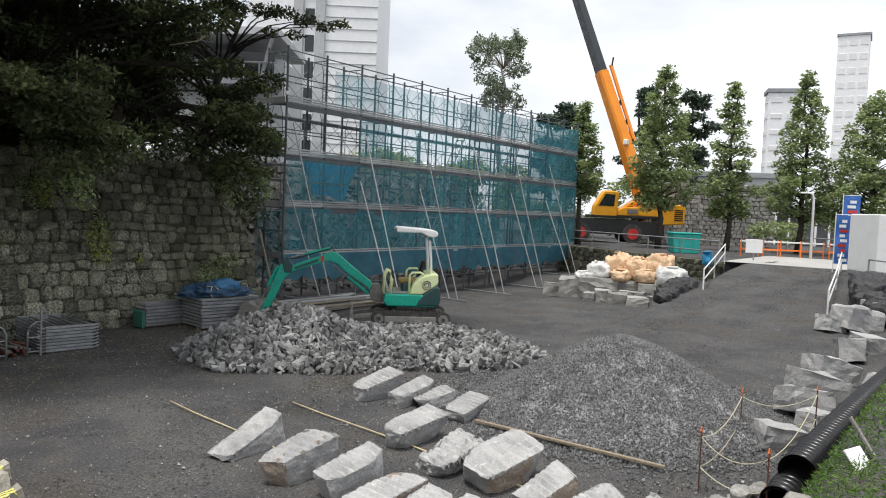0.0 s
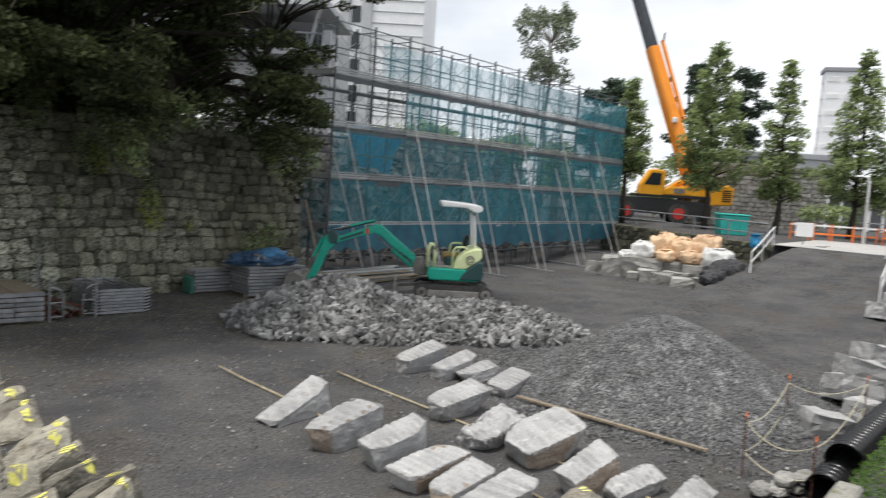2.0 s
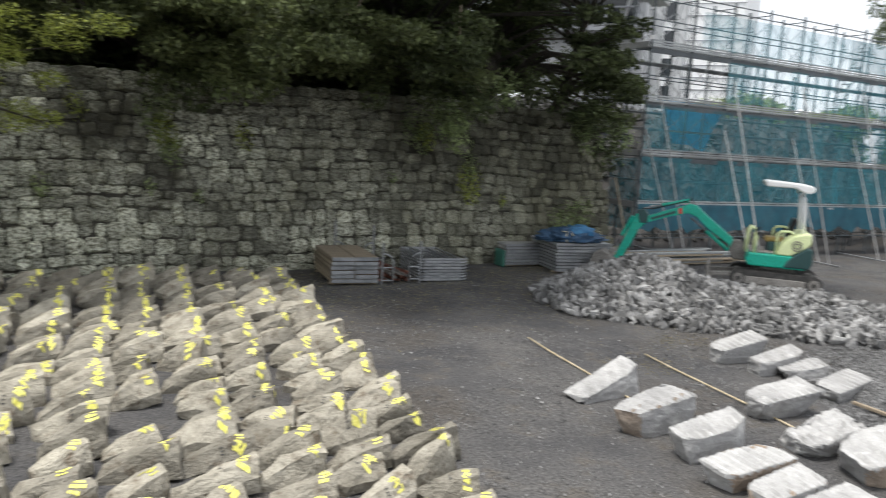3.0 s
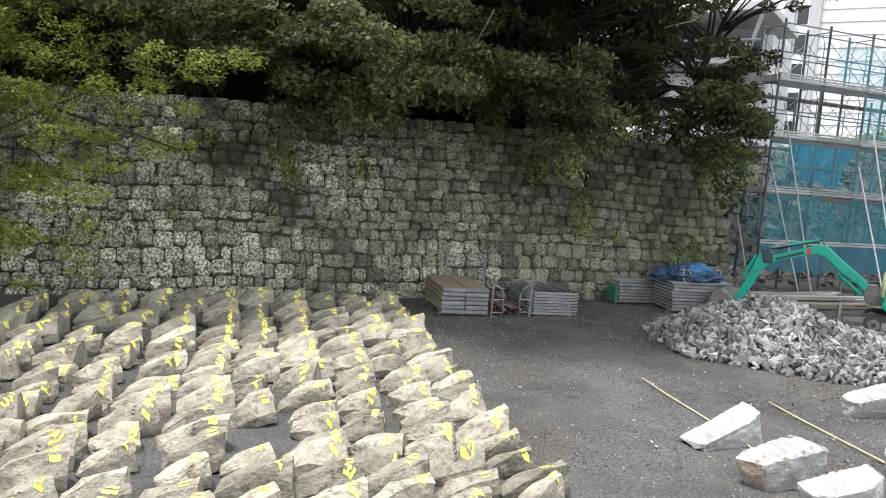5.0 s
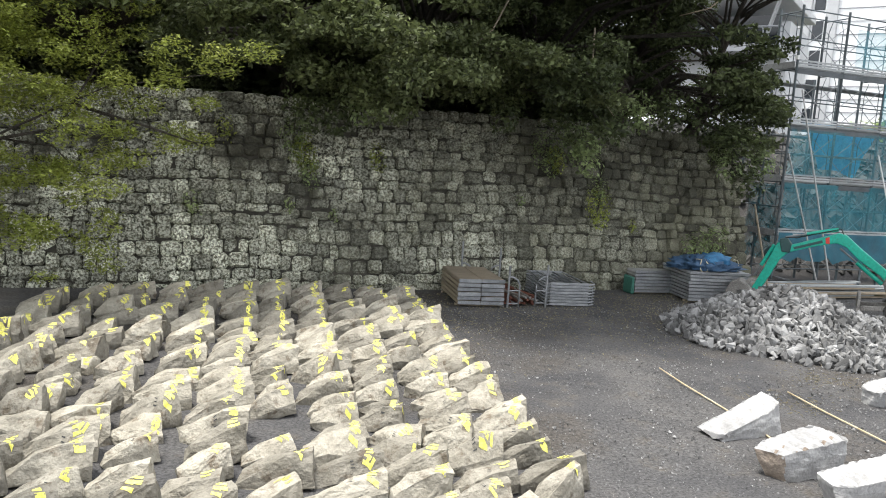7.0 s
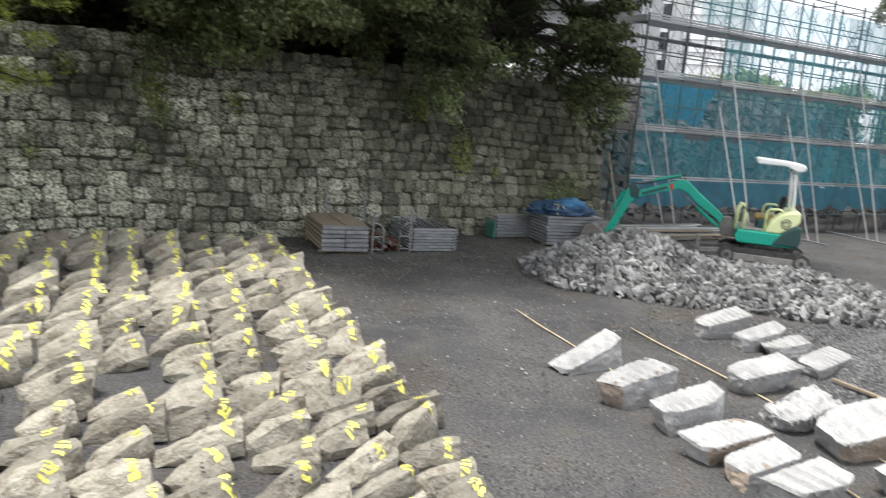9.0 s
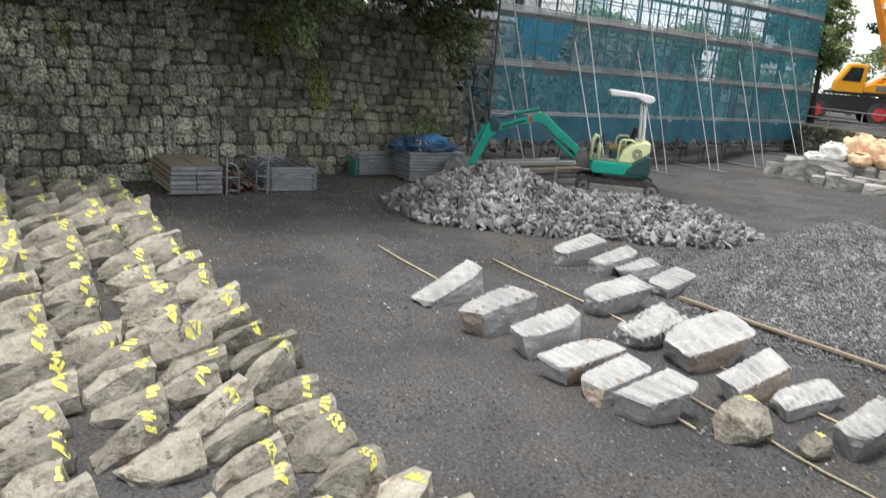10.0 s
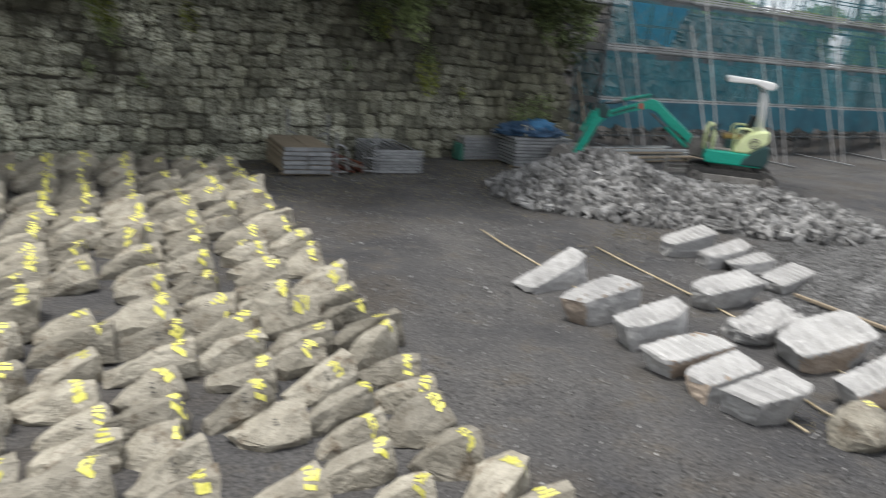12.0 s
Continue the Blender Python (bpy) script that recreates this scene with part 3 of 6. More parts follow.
        inner = [c for c in inner if c[0] < 14.6 or c[2] < 6]
    tree("evergreen_tree", "dark evergreen tree leaning out over the stone wall", (x, 19.6 + tr.uniform(-0.4, 0.8), 4.1), (x + tr.uniform(-0.8, 0.8), 18.6, 11.0 if x < 11 else 8.6),
         crowns[k] + inner, 1150, 0.125, "leaf_lit_top" if x < 8 else "leaf_dark", 0.2, seed=60 + k, group="trees above the wall")

# added unseen upper crowns, far out over the yard's edge, that keep the wall in shade
for t_ in [o for o in bpy.data.objects if o.name.startswith("evergreen_tree")]:
    b = t_.location
    if b.x < 4:
        continue
    high = []
    for _ in range(30 if b.x < 8 else 58):
        x = min(15.0, max(-13.0, b.x + tr.uniform(-2.4, 2.4)))
        y = tr.uniform(12.4, 19.5)
        floor_z = 3.2 + math.hypot(x, y) * (0.30 if x > 5.5 else 0.235) + 0.9
        high.append((x - b.x, y - b.y, tr.uniform(floor_z, floor_z + 2.6) - b.z, tr.uniform(0.9, 1.35), 0.55))
    part("upper_crown", leaf_mesh("upper_crown", puffs(high, 400, 160 + int(b.x)), 0.26, "leaf_dark", 160 + int(b.x), 0.8), None, t_)

# low tufts that hang down over the face of the wall
for i, (x, y, z) in enumerate([(13.2, 16.2, 3.4), (13.7, 16.0, 2.9), (13.6, 15.9, 3.9), (14.2, 16.2, 3.5), (12.9, 16.0, 4.2), (8.3, 15.9, 3.9), (8.9, 16.0, 3.6), (9.5, 15.9, 4.0), (3.1, 16.4, 3.7), (3.6, 16.2, 4.0), (2.5, 16.4, 3.8), (6.8, 16.0, 4.1), (10.4, 16.2, 4.3), (11.2, 16.1, 4.5), (12.0, 16.2, 4.3), (9.0, 16.2, 3.2), (13.0, 16.3, 3.7)]):
    tuft = thing("hanging_branch", "leafy branch hanging down over the wall", "branch", Matrix.Translation((x, y, z)), "hanging branches")
    part("stem", tube(bmesh.new(), ((0.1, 1.6, 1.2), (0, 0.7, 0.9), (0, 0.1, 0.2)), [0.03, 0.02, 0.008], 5), "bark", tuft)
    part("crown", leaf_mesh("crown", puffs([(0, 0, 0, 0.42, 0.9), (0.2, 0.3, 0.4, 0.4, 0.8), (-0.25, 0.1, 0.3, 0.35, 0.8)], 900, 700 + i), 0.11, "leaf_dark" if i % 3 else "leaf_mid", 700 + i, 0.5), None, tuft)

# tall hedge of woods further back on the terrace
woods = []
for _ in range(270):
    woods.append((tr.uniform(-22, 13), tr.uniform(23, 31), tr.uniform(4.2, 15), tr.uniform(1.5, 2.5)))
for _ in range(70):
    woods.append((tr.uniform(-22, 13), tr.uniform(21.5, 23.5), tr.uniform(4.0, 5.6), tr.uniform(0.9, 1.4)))
tagged(new("woods", leaf_mesh("woods", puffs(woods, 240, 77), 0.46, "leaf_dark", 77)), "dense dark woods on the terrace behind the wall", "woods", kind="stuff")

# pale bare branches that hang in front of the foliage
for k, pts in enumerate([[(6.6, 15.9, 6.6), (6.2, 15.7, 5.9), (5.5, 15.9, 5.2), (4.9, 16.2, 4.6)], [(8.6, 15.6, 6.2), (8.5, 15.4, 5.4), (8.7, 15.4, 4.8), (9.1, 15.3, 4.3)],
                         [(12.2, 15.5, 7.6), (11.6, 15.6, 7.0), (11.0, 15.9, 6.8)]]):
    t = new("branch", mesh_of(tube(bmesh.new(), pts, [0.02, 0.017, 0.012, 0.006][:len(pts)], 6), "branch", "wood", True))
    tagged(t, "bare grey branch hanging from the trees", "branch", "bare branches")

# maple at the left with long fresh green branches
maple = []
for limb in [((-5.5, 14.5, 3.5), (0.9, 13.4, 4.35)), ((-5.5, 14.5, 3.5), (-0.6, 14.1, 5.2)), ((-5.5, 14.5, 3.2), (0.2, 13.6, 3.1)), ((-5.5, 14.5, 2.5), (-1.0, 13.9, 1.6)),
             ((-5.5, 14.5, 3.0), (-1.9, 14.2, 2.3)), ((-5.5, 14.5, 4.5), (-1.5, 14.0, 6.0)), ((-5.5, 14.5, 4.2), (-2.2, 13.8, 4.6)), ((-5.5, 14.5, 4.4), (-0.2, 13.7, 4.7)),
             ((-5.5, 14.5, 2.2), (-1.6, 14.0, 1.2)), ((-5.5, 14.5, 3.6), (-1.2, 13.6, 3.6)), ((-5.5, 14.5, 5.2), (-0.6, 13.8, 6.6)), ((-5.5, 14.5, 2.8), (-0.9, 13.8, 2.7)), ((-5.5, 14.5, 4.0), (-1.0, 14.2, 4.0)), ((-5.5, 14.5, 5.0), (-2.2, 14.0, 5.4)), ((-5.5, 14.5, 5.6), (-1.6, 13.6, 7.2))]:
    a, b = Vector(limb[0]), Vector(limb[1])
    for q in [v * 0.5 for v in range(5, 21)]:
        p = a.lerp(b, q / 10) + Vector((tr.uniform(-0.4, 0.4), tr.uniform(-0.5, 0.5), tr.uniform(-0.45, 0.3)))
        maple.append((*p, tr.uniform(0.22, 0.42), 0.5))
# added clumps out of view, which shade the stones at the left
for _ in range(72):
    y = tr.uniform(6.0, 13.5)
    maple.append((tr.uniform(-8.5, -0.24 * y - 1.2), y, tr.uniform(4.6, 8.6), tr.uniform(0.5, 0.9), 0.5))
tree("maple_tree", "maple with long drooping fresh green branches", (-6.2, 14.6, 0.0), (-5.4, 14.4, 6.0), maple, 2100, 0.078, "leaf_light", 0.16, seed=91, up=1.2, limbs=False, slim=0.22)
bm = bmesh.new()
for p in [[(-5.6, 14.4, 2.6), (-3.0, 14.0, 2.9), (-1.2, 13.8, 3.9), (0.7, 13.4, 4.3)], [(-5.6, 14.4, 2.4), (-3.0, 14.1, 3.0), (-2.0, 14.2, 2.9), (-1.4, 14.0, 2.3), (-1.1, 13.9, 1.5)],
          [(-3.0, 14.0, 2.9), (-1.9, 13.9, 3.2), (-1.2, 13.9, 4.5)], [(-1.7, 13.9, 3.6), (-0.5, 13.7, 3.3), (0.2, 13.6, 3.1)]]:
    tube(bm, p, [0.034, 0.022, 0.013, 0.007, 0.004][:len(p)], 6)
maple_limbs = part("limb", bm, "bark", [o for o in bpy.data.objects if o.name.startswith("maple_tree")][0], smooth=True)
maple_limbs.location = (6.2, -14.6, 0)


# ---------------------------------------------------------------- scaffold
def build_scaffold():
    sc = thing("scaffold", "long galvanised steel scaffold hung with torn teal netting", "scaffold", Matrix.Translation((17.64, 19.03, 0)))
    bay, n = 1.829, 12
    decks = (1.39, 3.09, 4.81, 6.54)
    top = 8.26
    rng = random.Random(2)
    post_f = mesh_of(bar((0, 0, -0.5), (0, 0, top + 0.12), 0.040, 7), "post", "post")
    for i in range(n + 1):
        for y in (0.0, 0.92, 1.84, 2.9):
            if y > 1 and i % 2:
                continue
            p = part("post", post_f, None, sc)
            p.location = (i * bay, y, 0)
            if y > 1:
                p.scale = (1, 1, 0.8)
    rail = mesh_of(bar((0, 0, 0), (bay, 0, 0), 0.021, 6), "ledger", "post")
    dk = boxes(((bay / 2, 0.14, 0), (bay - 0.03, 0.24, 0.045)), ((bay / 2, 0.40, 0), (bay - 0.03, 0.24, 0.045)), ((bay / 2, 0.66, 0), (bay - 0.03, 0.24, 0.045)),
               bevel=0.006)
    dk = mesh_of(dk, "deck", "deck")
    toe = mesh_of(boxes(((bay / 2, -0.035, 0.13), (bay - 0.02, 0.02, 0.055)), ((bay / 2, -0.035, 0.21), (bay - 0.02, 0.02, 0.055)), ((bay / 2, -0.035, 0.05), (bay - 0.02, 0.02, 0.07)), bevel=0.004), "toe_board", "deck")
    # dark fascia strip, its colour standing in for the shadow gap below the deck
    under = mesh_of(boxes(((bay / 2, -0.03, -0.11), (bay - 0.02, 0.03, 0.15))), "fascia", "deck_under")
    for i in range(n):
        for z in decks:
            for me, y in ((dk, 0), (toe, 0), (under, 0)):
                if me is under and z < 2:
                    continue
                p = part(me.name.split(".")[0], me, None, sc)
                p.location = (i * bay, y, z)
            if z > 2 and i % 2 == 0:
                p = part("deck", dk, None, sc)
                p.location = (i * bay, 1.9, z - 0.2)
                p.scale = (2, 1, 1)
        for z in (0.35, 2.25, 3.95, 5.65, 7.4, top):
            for y in (0.0, 0.92):
                p = part("ledger", rail, None, sc)
                p.location = (i * bay, y, z)
    # frame tops and uprights of the door-shaped frames, crosswise
    frame_me = bmesh.new()
    for z in (1.39, 3.09, 4.81, 6.54):
        tube(frame_me, ((0, 0, z + 1.66), (0, 0.92, z + 1.66)), 0.019, 6)
        tube(frame_me, ((0, 0.18, z + 0.05), (0, 0.18, z + 1.3), (0, 0.3, z + 1.62)), 0.013, 6)
        tube(frame_me, ((0, 0.74, z + 0.05), (0, 0.74, z + 1.3), (0, 0.62, z + 1.62)), 0.013, 6)
        for k in range(3):
            tube(frame_me, ((0, 0.0, z + 0.35 + 0.4 * k), (0, 0.18, z + 0.35 + 0.4 * k)), 0.01, 5)
            tube(frame_me, ((0, 0.74, z + 0.35 + 0.4 * k), (0, 0.92, z + 0.35 + 0.4 * k)), 0.01, 5)
    frame_me = mesh_of(frame_me, "end_frame", "post")
    for i in range(n + 1):
        part("end_frame", frame_me, None, sc).location = (i * bay, 0, 0)
    lo = (0.25, 1.45, 3.2, 4.9, 6.6)
    for i in range(n):
        for k, z in enumerate(lo):
            h = 1.05 if k == 0 else 1.3
            for y in (0.03, 0.9):
                for a, b in (((0.05, y, 0), (bay - 0.05, y, h)), ((0.05, y, h), (bay - 0.05, y, 0))):
                    if rng.random() < 0.12:
                        continue
                    key = "brace_%d_%.2f_%d" % (k == 0, y, a[2] > 0)
                    me = bpy.data.meshes.get(key) or mesh_of(bar(a, b, 0.012, 5), key, "steel")
                    part("brace", me, None, sc).location = (i * bay, 0, z)
    # long raking ladders and diagonal pipes inside
    for i, (x, z0, z1) in enumerate([(7.6, 0.2, 3.2), (9.4, 1.5, 4.9), (11.1, 4.9, 8.0), (16.2, 4.9, 8.0), (14.4, 3.2, 6.4)]):
        bm = bmesh.new()
        for y in (1.05, 1.45):
            tube(bm, ((x, y, z0), (x + 1.9, y, z1)), 0.025, 6)
        for k in range(9):
            f = (k + 0.5) / 9
            box(bm, (x + 1.9 * f, 1.25, z0 + (z1 - z0) * f), (0.14, 0.42, 0.03))
        part("stair", bm, "deck", sc)
    # shores: two long pipes from every second frame down to the yard
    for i in range(0, n - 1, 2):
        x = i * bay
        for dx, z, dy in ((0.04, 4.0, -1.6), (0.26, 5.9, -1.85)):
            bm = bar((x + dx, -0.06, z + rng.uniform(-0.2, 0.2)), (x + dx + 0.25, dy, z_at(17.64 + x + dx + 0.25, 19.03 + dy) - 0.02), 0.026, 7)
            part("shore", bm, "shore", sc)
        part("foot_pipe", bar((x + 0.1, -2.5, z_at(17.74 + x, 16.5) + 0.05), (x + 0.3, 0.2, z_at(17.9 + x, 19.2) + 0.06), 0.027, 7), "steel", sc)
    # left return back to the wall
    for z in (1.39, 3.09, 4.81, 6.54):
        part("return_deck", boxes(((-0.04, 1.0, z + 0.08), (0.02, 1.9, 0.2)), bevel=0.004), "deck", sc)
        part("return_ledger", bar((0, 0, z + 0.9), (0, 2.9, z + 0.9), 0.02), "steel", sc)

    # netting, sagging a little between the frames
    def net(name, x0, x1, z0, z1, mat, y=-0.07, seed=0, ragged=0.0, label=""):
        nx, nz = max(2, int((x1 - x0) / 0.3)), max(2, int((z1 - z0) / 0.3))
        gx, gz = np.meshgrid(np.linspace(x0, x1, nx + 1), np.linspace(z0, z1, nz + 1), indexing="ij")
        gy = np.full(gx.shape, y)
        for (a, b), _ in np.ndenumerate(gx):
            p = Vector((gx[a, b] * 0.9, seed, gz[a, b] * 0.5))
            gy[a, b] += 0.05 * noise.noise(p * 1.7) + 0.03 * abs(math.sin(gx[a, b] / bay * math.pi))
            if b == 0 and ragged:
                gz[a, b] += ragged * noise.noise(p * 3.0)
        idx = np.arange(gx.size).reshape(gx.shape)
        f = np.stack([idx[:-1, :-1], idx[1:, :-1], idx[1:, 1:], idx[:-1, 1:]], -1).reshape(-1, 4)
        me = raw_mesh(name, np.stack([gx, gy, gz], -1).reshape(-1, 3), f, mat)
        for q in me.polygons:
            q.use_smooth = True
        return part(name, me, None, sc, label)

    w = n * bay
    net("net", 0.0, w, 0.62, 1.5, "net_dark", -0.09, 1, 0.35, "dense blue net along the foot")
    for k, (z0, z1) in enumerate(((1.62, 3.05), (3.3, 4.7))):
        for a, b in ((0.0, 0.33), (0.33, 0.66), (0.66, 1.0)):
            net("net", a * w + 0.02, b * w - 0.02, z0, z1, "net" if (k == 0 or a > 0.3) else "net_light", -0.075, 2 + k + a, 0.05)
    net("net", 3.6, 0.5 * w, 5.05, 6.4, "net_light", -0.075, 7, 0.1)
    net("net", 0.5 * w, w, 5.05, 6.4, "net", -0.075, 8, 0.1)
    net("net", 0.46 * w, w, 6.75, 7.9, "net", -0.075, 9, 0.1)
    net("net", 0.1 * w, 0.46 * w, 6.75, 7.9, "net_light", -0.075, 19, 0.1)
    ret = net("net", 0.0, 1.35, 0.6, 3.0, "net", 0.0, 12, 0.1)
    ret.matrix_basis = Matrix.Rotation(radians(90), 4, "Z")
    end = net("net", 0.0, 2.8, 0.6, 8.0, "net", 0.0, 13, 0.1)
    end.matrix_basis = Matrix.Translation((w, 0, 0)) @ Matrix.Rotation(radians(90), 4, "Z")
    # back netting seen through the frames
    net("net", 6.0, w, 0.8, 3.0, "net_light", 2.95, 14, 0.1)
    part("work_lamp", hull([(0.06 * math.cos(a) + -0.12, 0.06 * math.sin(a) - 0.1, 6.75 + 0.12 * k) for a in np.linspace(0, 6, 8) for k in (0, 1)]), "white", sc, "small round white work lamp")
    return sc


build_scaffold()

# blue sheet hung inside the scaffold
bm = bmesh.new()
bmesh.ops.create_grid(bm, x_segments=16, y_segments=8, size=0.5)
for v in bm.verts:
    x, y = v.co.x, v.co.y
    v.co = (21.4 + x * 3.4 * (0.45 + 0.55 * (y + 0.5)), 20.6 + 0.12 * noise.noise(Vector((x * 7, y * 6, 0))), 4.3 + y * 1.5 - 0.5 * max(0, x) * (0.5 - y))
tagged(new("blue_sheet", mesh_of(bm, "blue_sheet", "tarp", True)), "bright blue plastic sheet hanging inside the scaffold", "tarpaulin")

# rough stones of the opened wall core behind the scaffold, coloured dark for the shade there
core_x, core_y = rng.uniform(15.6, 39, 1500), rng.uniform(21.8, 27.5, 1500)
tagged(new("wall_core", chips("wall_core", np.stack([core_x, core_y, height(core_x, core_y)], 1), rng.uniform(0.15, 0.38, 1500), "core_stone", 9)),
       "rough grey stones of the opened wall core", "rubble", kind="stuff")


# ---------------------------------------------------------------- numbered stones laid out in rows
sr = random.Random(21)


def drape(bm_src, strokes, lift=0.005, width=0.016):
    """Painted strokes that follow the top of a stone; strokes: polylines in x, y."""
    tree_ = BVHTree.FromBMesh(bm_src)
    out = bmesh.new()
    for line in strokes:
        prev = None
        fine_pts = []
        for a, b in zip(line, line[1:]):
            k = max(2, int((Vector(b) - Vector(a)).length / 0.025))
            fine_pts += [Vector(a).lerp(Vector(b), i / k) for i in range(k)]
        fine_pts.append(Vector(line[-1]))
        for i, p in enumerate(fine_pts):
            d = fine_pts[min(i + 1, len(fine_pts) - 1)] - fine_pts[max(i - 1, 0)]
            side = Vector((-d.y, d.x)).normalized() * width
            pair = []
            for s in (-1, 1):
                q = p + side * s
                hit, nrm, _, _ = tree_.ray_cast(Vector((q.x, q.y, 2)), Vector((0, 0, -1)))
                pair.append(out.verts.new(hit + nrm * lift) if hit else None)
            if None in pair:
                prev = None
                continue
            if prev:
                out.faces.new((prev[0], prev[1], pair[1], pair[0]))
            prev = pair
    return out


DIGIT = {"0": [[(0, 0), (0, 2), (1, 2), (1, 0), (0, 0)]], "3": [[(0, 2), (1, 2), (0.4, 1.1), (1, 0.6), (0.8, 0), (0, 0)]], "4": [[(0.7, 0), (0.7, 2), (0, 0.8), (1, 0.8)]],
         "5": [[(1, 2), (0.1, 2), (0, 1.1), (0.9, 1.1), (1, 0.3), (0.5, 0), (0, 0.1)]], "6": [[(0.9, 2), (0.2, 1.3), (0, 0.3), (0.5, 0), (1, 0.4), (0.8, 1), (0.1, 0.8)]],
         "7": [[(0, 2), (1, 2), (0.4, 0)]], "8": [[(0.5, 1.1), (0.1, 1.6), (0.5, 2), (0.9, 1.6), (0.5, 1.1), (0, 0.5), (0.5, 0), (1, 0.5), (0.5, 1.1)]], "9": [[(1, 1.2), (0.3, 1), (0, 1.6), (0.5, 2), (1, 1.6), (0.7, 0)]]}


def strokes_for(text, cx, cy, size, turn):
    """Hand-painted digits, or plain bars where text is a number of bars."""
    out = []
    c, s = math.cos(turn), math.sin(turn)
    put = lambda x, y: (cx + c * x - s * y, cy + s * x + c * y)
    if isinstance(text, int):
        for k in range(text):
            x = (k - (text - 1) / 2) * size * 0.85
            out.append([put(x - size * 0.10, size * (-0.75 + 0.2 * (k % 2))), put(x + size * 0.16, size * (0.80 - 0.15 * (k % 3)))])
        return out
    for k, ch in enumerate(text):
        x = (k - (len(text) - 1) / 2) * size * 1.25 - size * 0.4
        for line in DIGIT[ch]:
            out.append([put(x + px_ * size * 0.8, (py_ - 1) * size * 0.8) for px_, py_ in line])
    return out


def wedge_stone(seed):
    """A wall stone: broad flat face at +x, narrowing tail at -x, a ridge along the top."""
    r = random.Random(seed)
    h, w, ln = r.uniform(0.27, 0.36), r.uniform(0.31, 0.42), r.uniform(0.48, 0.64)
    peak = r.uniform(-0.16, 0.10)
    lean = r.uniform(-0.08, 0.06)
    face = [(-0.50, 0.0), (-0.50, 0.42), (-0.20 + peak, 0.96), (0.12 + peak, 1.0), (0.42, 0.60), (0.50, 0.0)]
    p = []
    for x, kh, kw, jit in ((0.5, 1.0, 1.0, 0.04), (0.16, 0.92, 0.98, 0.11), (-0.20, 0.74, 0.84, 0.15), (-0.5, 0.44, 0.50, 0.16)):
        for fy, fz in face:
            p.append((x * ln - lean * fz * (x > 0.4) + r.uniform(-jit, jit) * 0.35, w * kw * (fy + r.uniform(-jit, jit)), h * kh * max(0.0, fz + r.uniform(-jit, jit))))
    bm = hull(p, 3)
    roughen(bm, 0.024, 3.6, seed, 0.3)
    roughen(bm, 0.010, 10.0, seed + 3, 0.4)
    lo = min(v.co.z for v in bm.verts)
    bmesh.ops.translate(bm, vec=(0, 0, -lo - 0.01), verts=bm.verts)
    return bm


stone_kinds = []
for k in range(26):
    bm = wedge_stone(100 + k)
    r = random.Random(k)
    marks = [mesh_of(drape(bm, strokes_for(r.choice((3, 4, 4)), 0.17 + r.uniform(-0.04, 0.05), -0.05 + r.uniform(-0.03, 0.03), 0.055, radians(r.uniform(60, 110))) + strokes_for(2, 0.19, -0.05 + r.uniform(-0.04, 0.04), 0.05, radians(r.uniform(20, 160))), width=0.0125), "paint_mark", "yellow") for _ in range(2)]
    black = mesh_of(drape(bm, strokes_for(3, 0.02, -0.07 + r.uniform(-0.03, 0.03), 0.025, radians(r.uniform(60, 110))), width=0.003), "marker_scrawl", "chalk")
    stone_kinds.append((mesh_of(bm, "numbered_stone", "field", False), marks, black))

READ = {(0, 4): "539", (0, 5): "538", (1, 5): "5300", (0, 9): "537", (1, 7): "597", (2, 3): "460"}


def field_stone(x, y, turn, col, row, grow=1.0):
    k = sr.randrange(len(stone_kinds))
    me, marks, black = stone_kinds[k]
    text = READ.get((col, row))
    ob = new("numbered_stone", me)
    ob.matrix_world = Matrix.Translation((x, y, z_at(x, y) - 0.01)) @ Euler((sr.uniform(-0.16, 0.20), sr.uniform(-0.16, 0.06), turn)).to_matrix().to_4x4() @ Matrix.Diagonal(
        (grow * sr.uniform(0.88, 1.12), grow * sr.uniform(0.84, 1.10), grow * sr.uniform(0.84, 1.14), 1))
    if text:
        src = bmesh.new()
        src.from_mesh(me)
        mk = mesh_of(drape(src, strokes_for(text, 0.13, -0.055, 0.038, radians(-75)), width=0.0085), "painted_number", "yellow")
        src.free()
        part("painted_number", mk, None, ob, "yellow painted number " + text)
    elif sr.random() < 0.93:
        part("paint_mark", sr.choice(marks), None, ob, "yellow paint bars")
    if sr.random() < 0.5 and y < 10:
        part("marker_scrawl", black, None, ob, "small black marker scrawl")
    tagged(ob, "weathered wedge-shaped wall stone with yellow paint on the gravel", "stone", "numbered stones in rows")


row_gap, col_gap = 0.455, 0.66
for row in range(31):
    y = 2.60 + row * row_gap
    for col in range(11):
        x = 2.75 + 0.13 * y - 0.30 - col * col_gap + sr.uniform(-0.09, 0.09)
        if x < -3.6 or (y < 6.0 and x < 0.3 - (y - 4) * 0.5):
            continue
        if sr.random() < 0.045 and col > 1:
            continue
        field_stone(x, y + sr.uniform(-0.07, 0.07) + 0.10 * math.sin(col * 2.1), radians(sr.gauss(2, 15)), col, row, sr.uniform(0.88, 1.12))


# ---------------------------------------------------------------- freshly split blocks
def split_block(corner, left, right, heights, brown="", seed=0, rough=0.011, under=0.12, label="freshly split grey stone block with drill grooves"):
    """A block from its near corner, left corner and right end on the ground; heights at left, corner and right."""
    r = random.Random(seed)
    c, u_, w_ = Vector((*corner, 0)), Vector((*right, 0)) - Vector((*corner, 0)), Vector((*left, 0)) - Vector((*corner, 0))
    if w_.length < 0.40:
        w_ = w_.normalized() * 0.40
    ln = u_.length
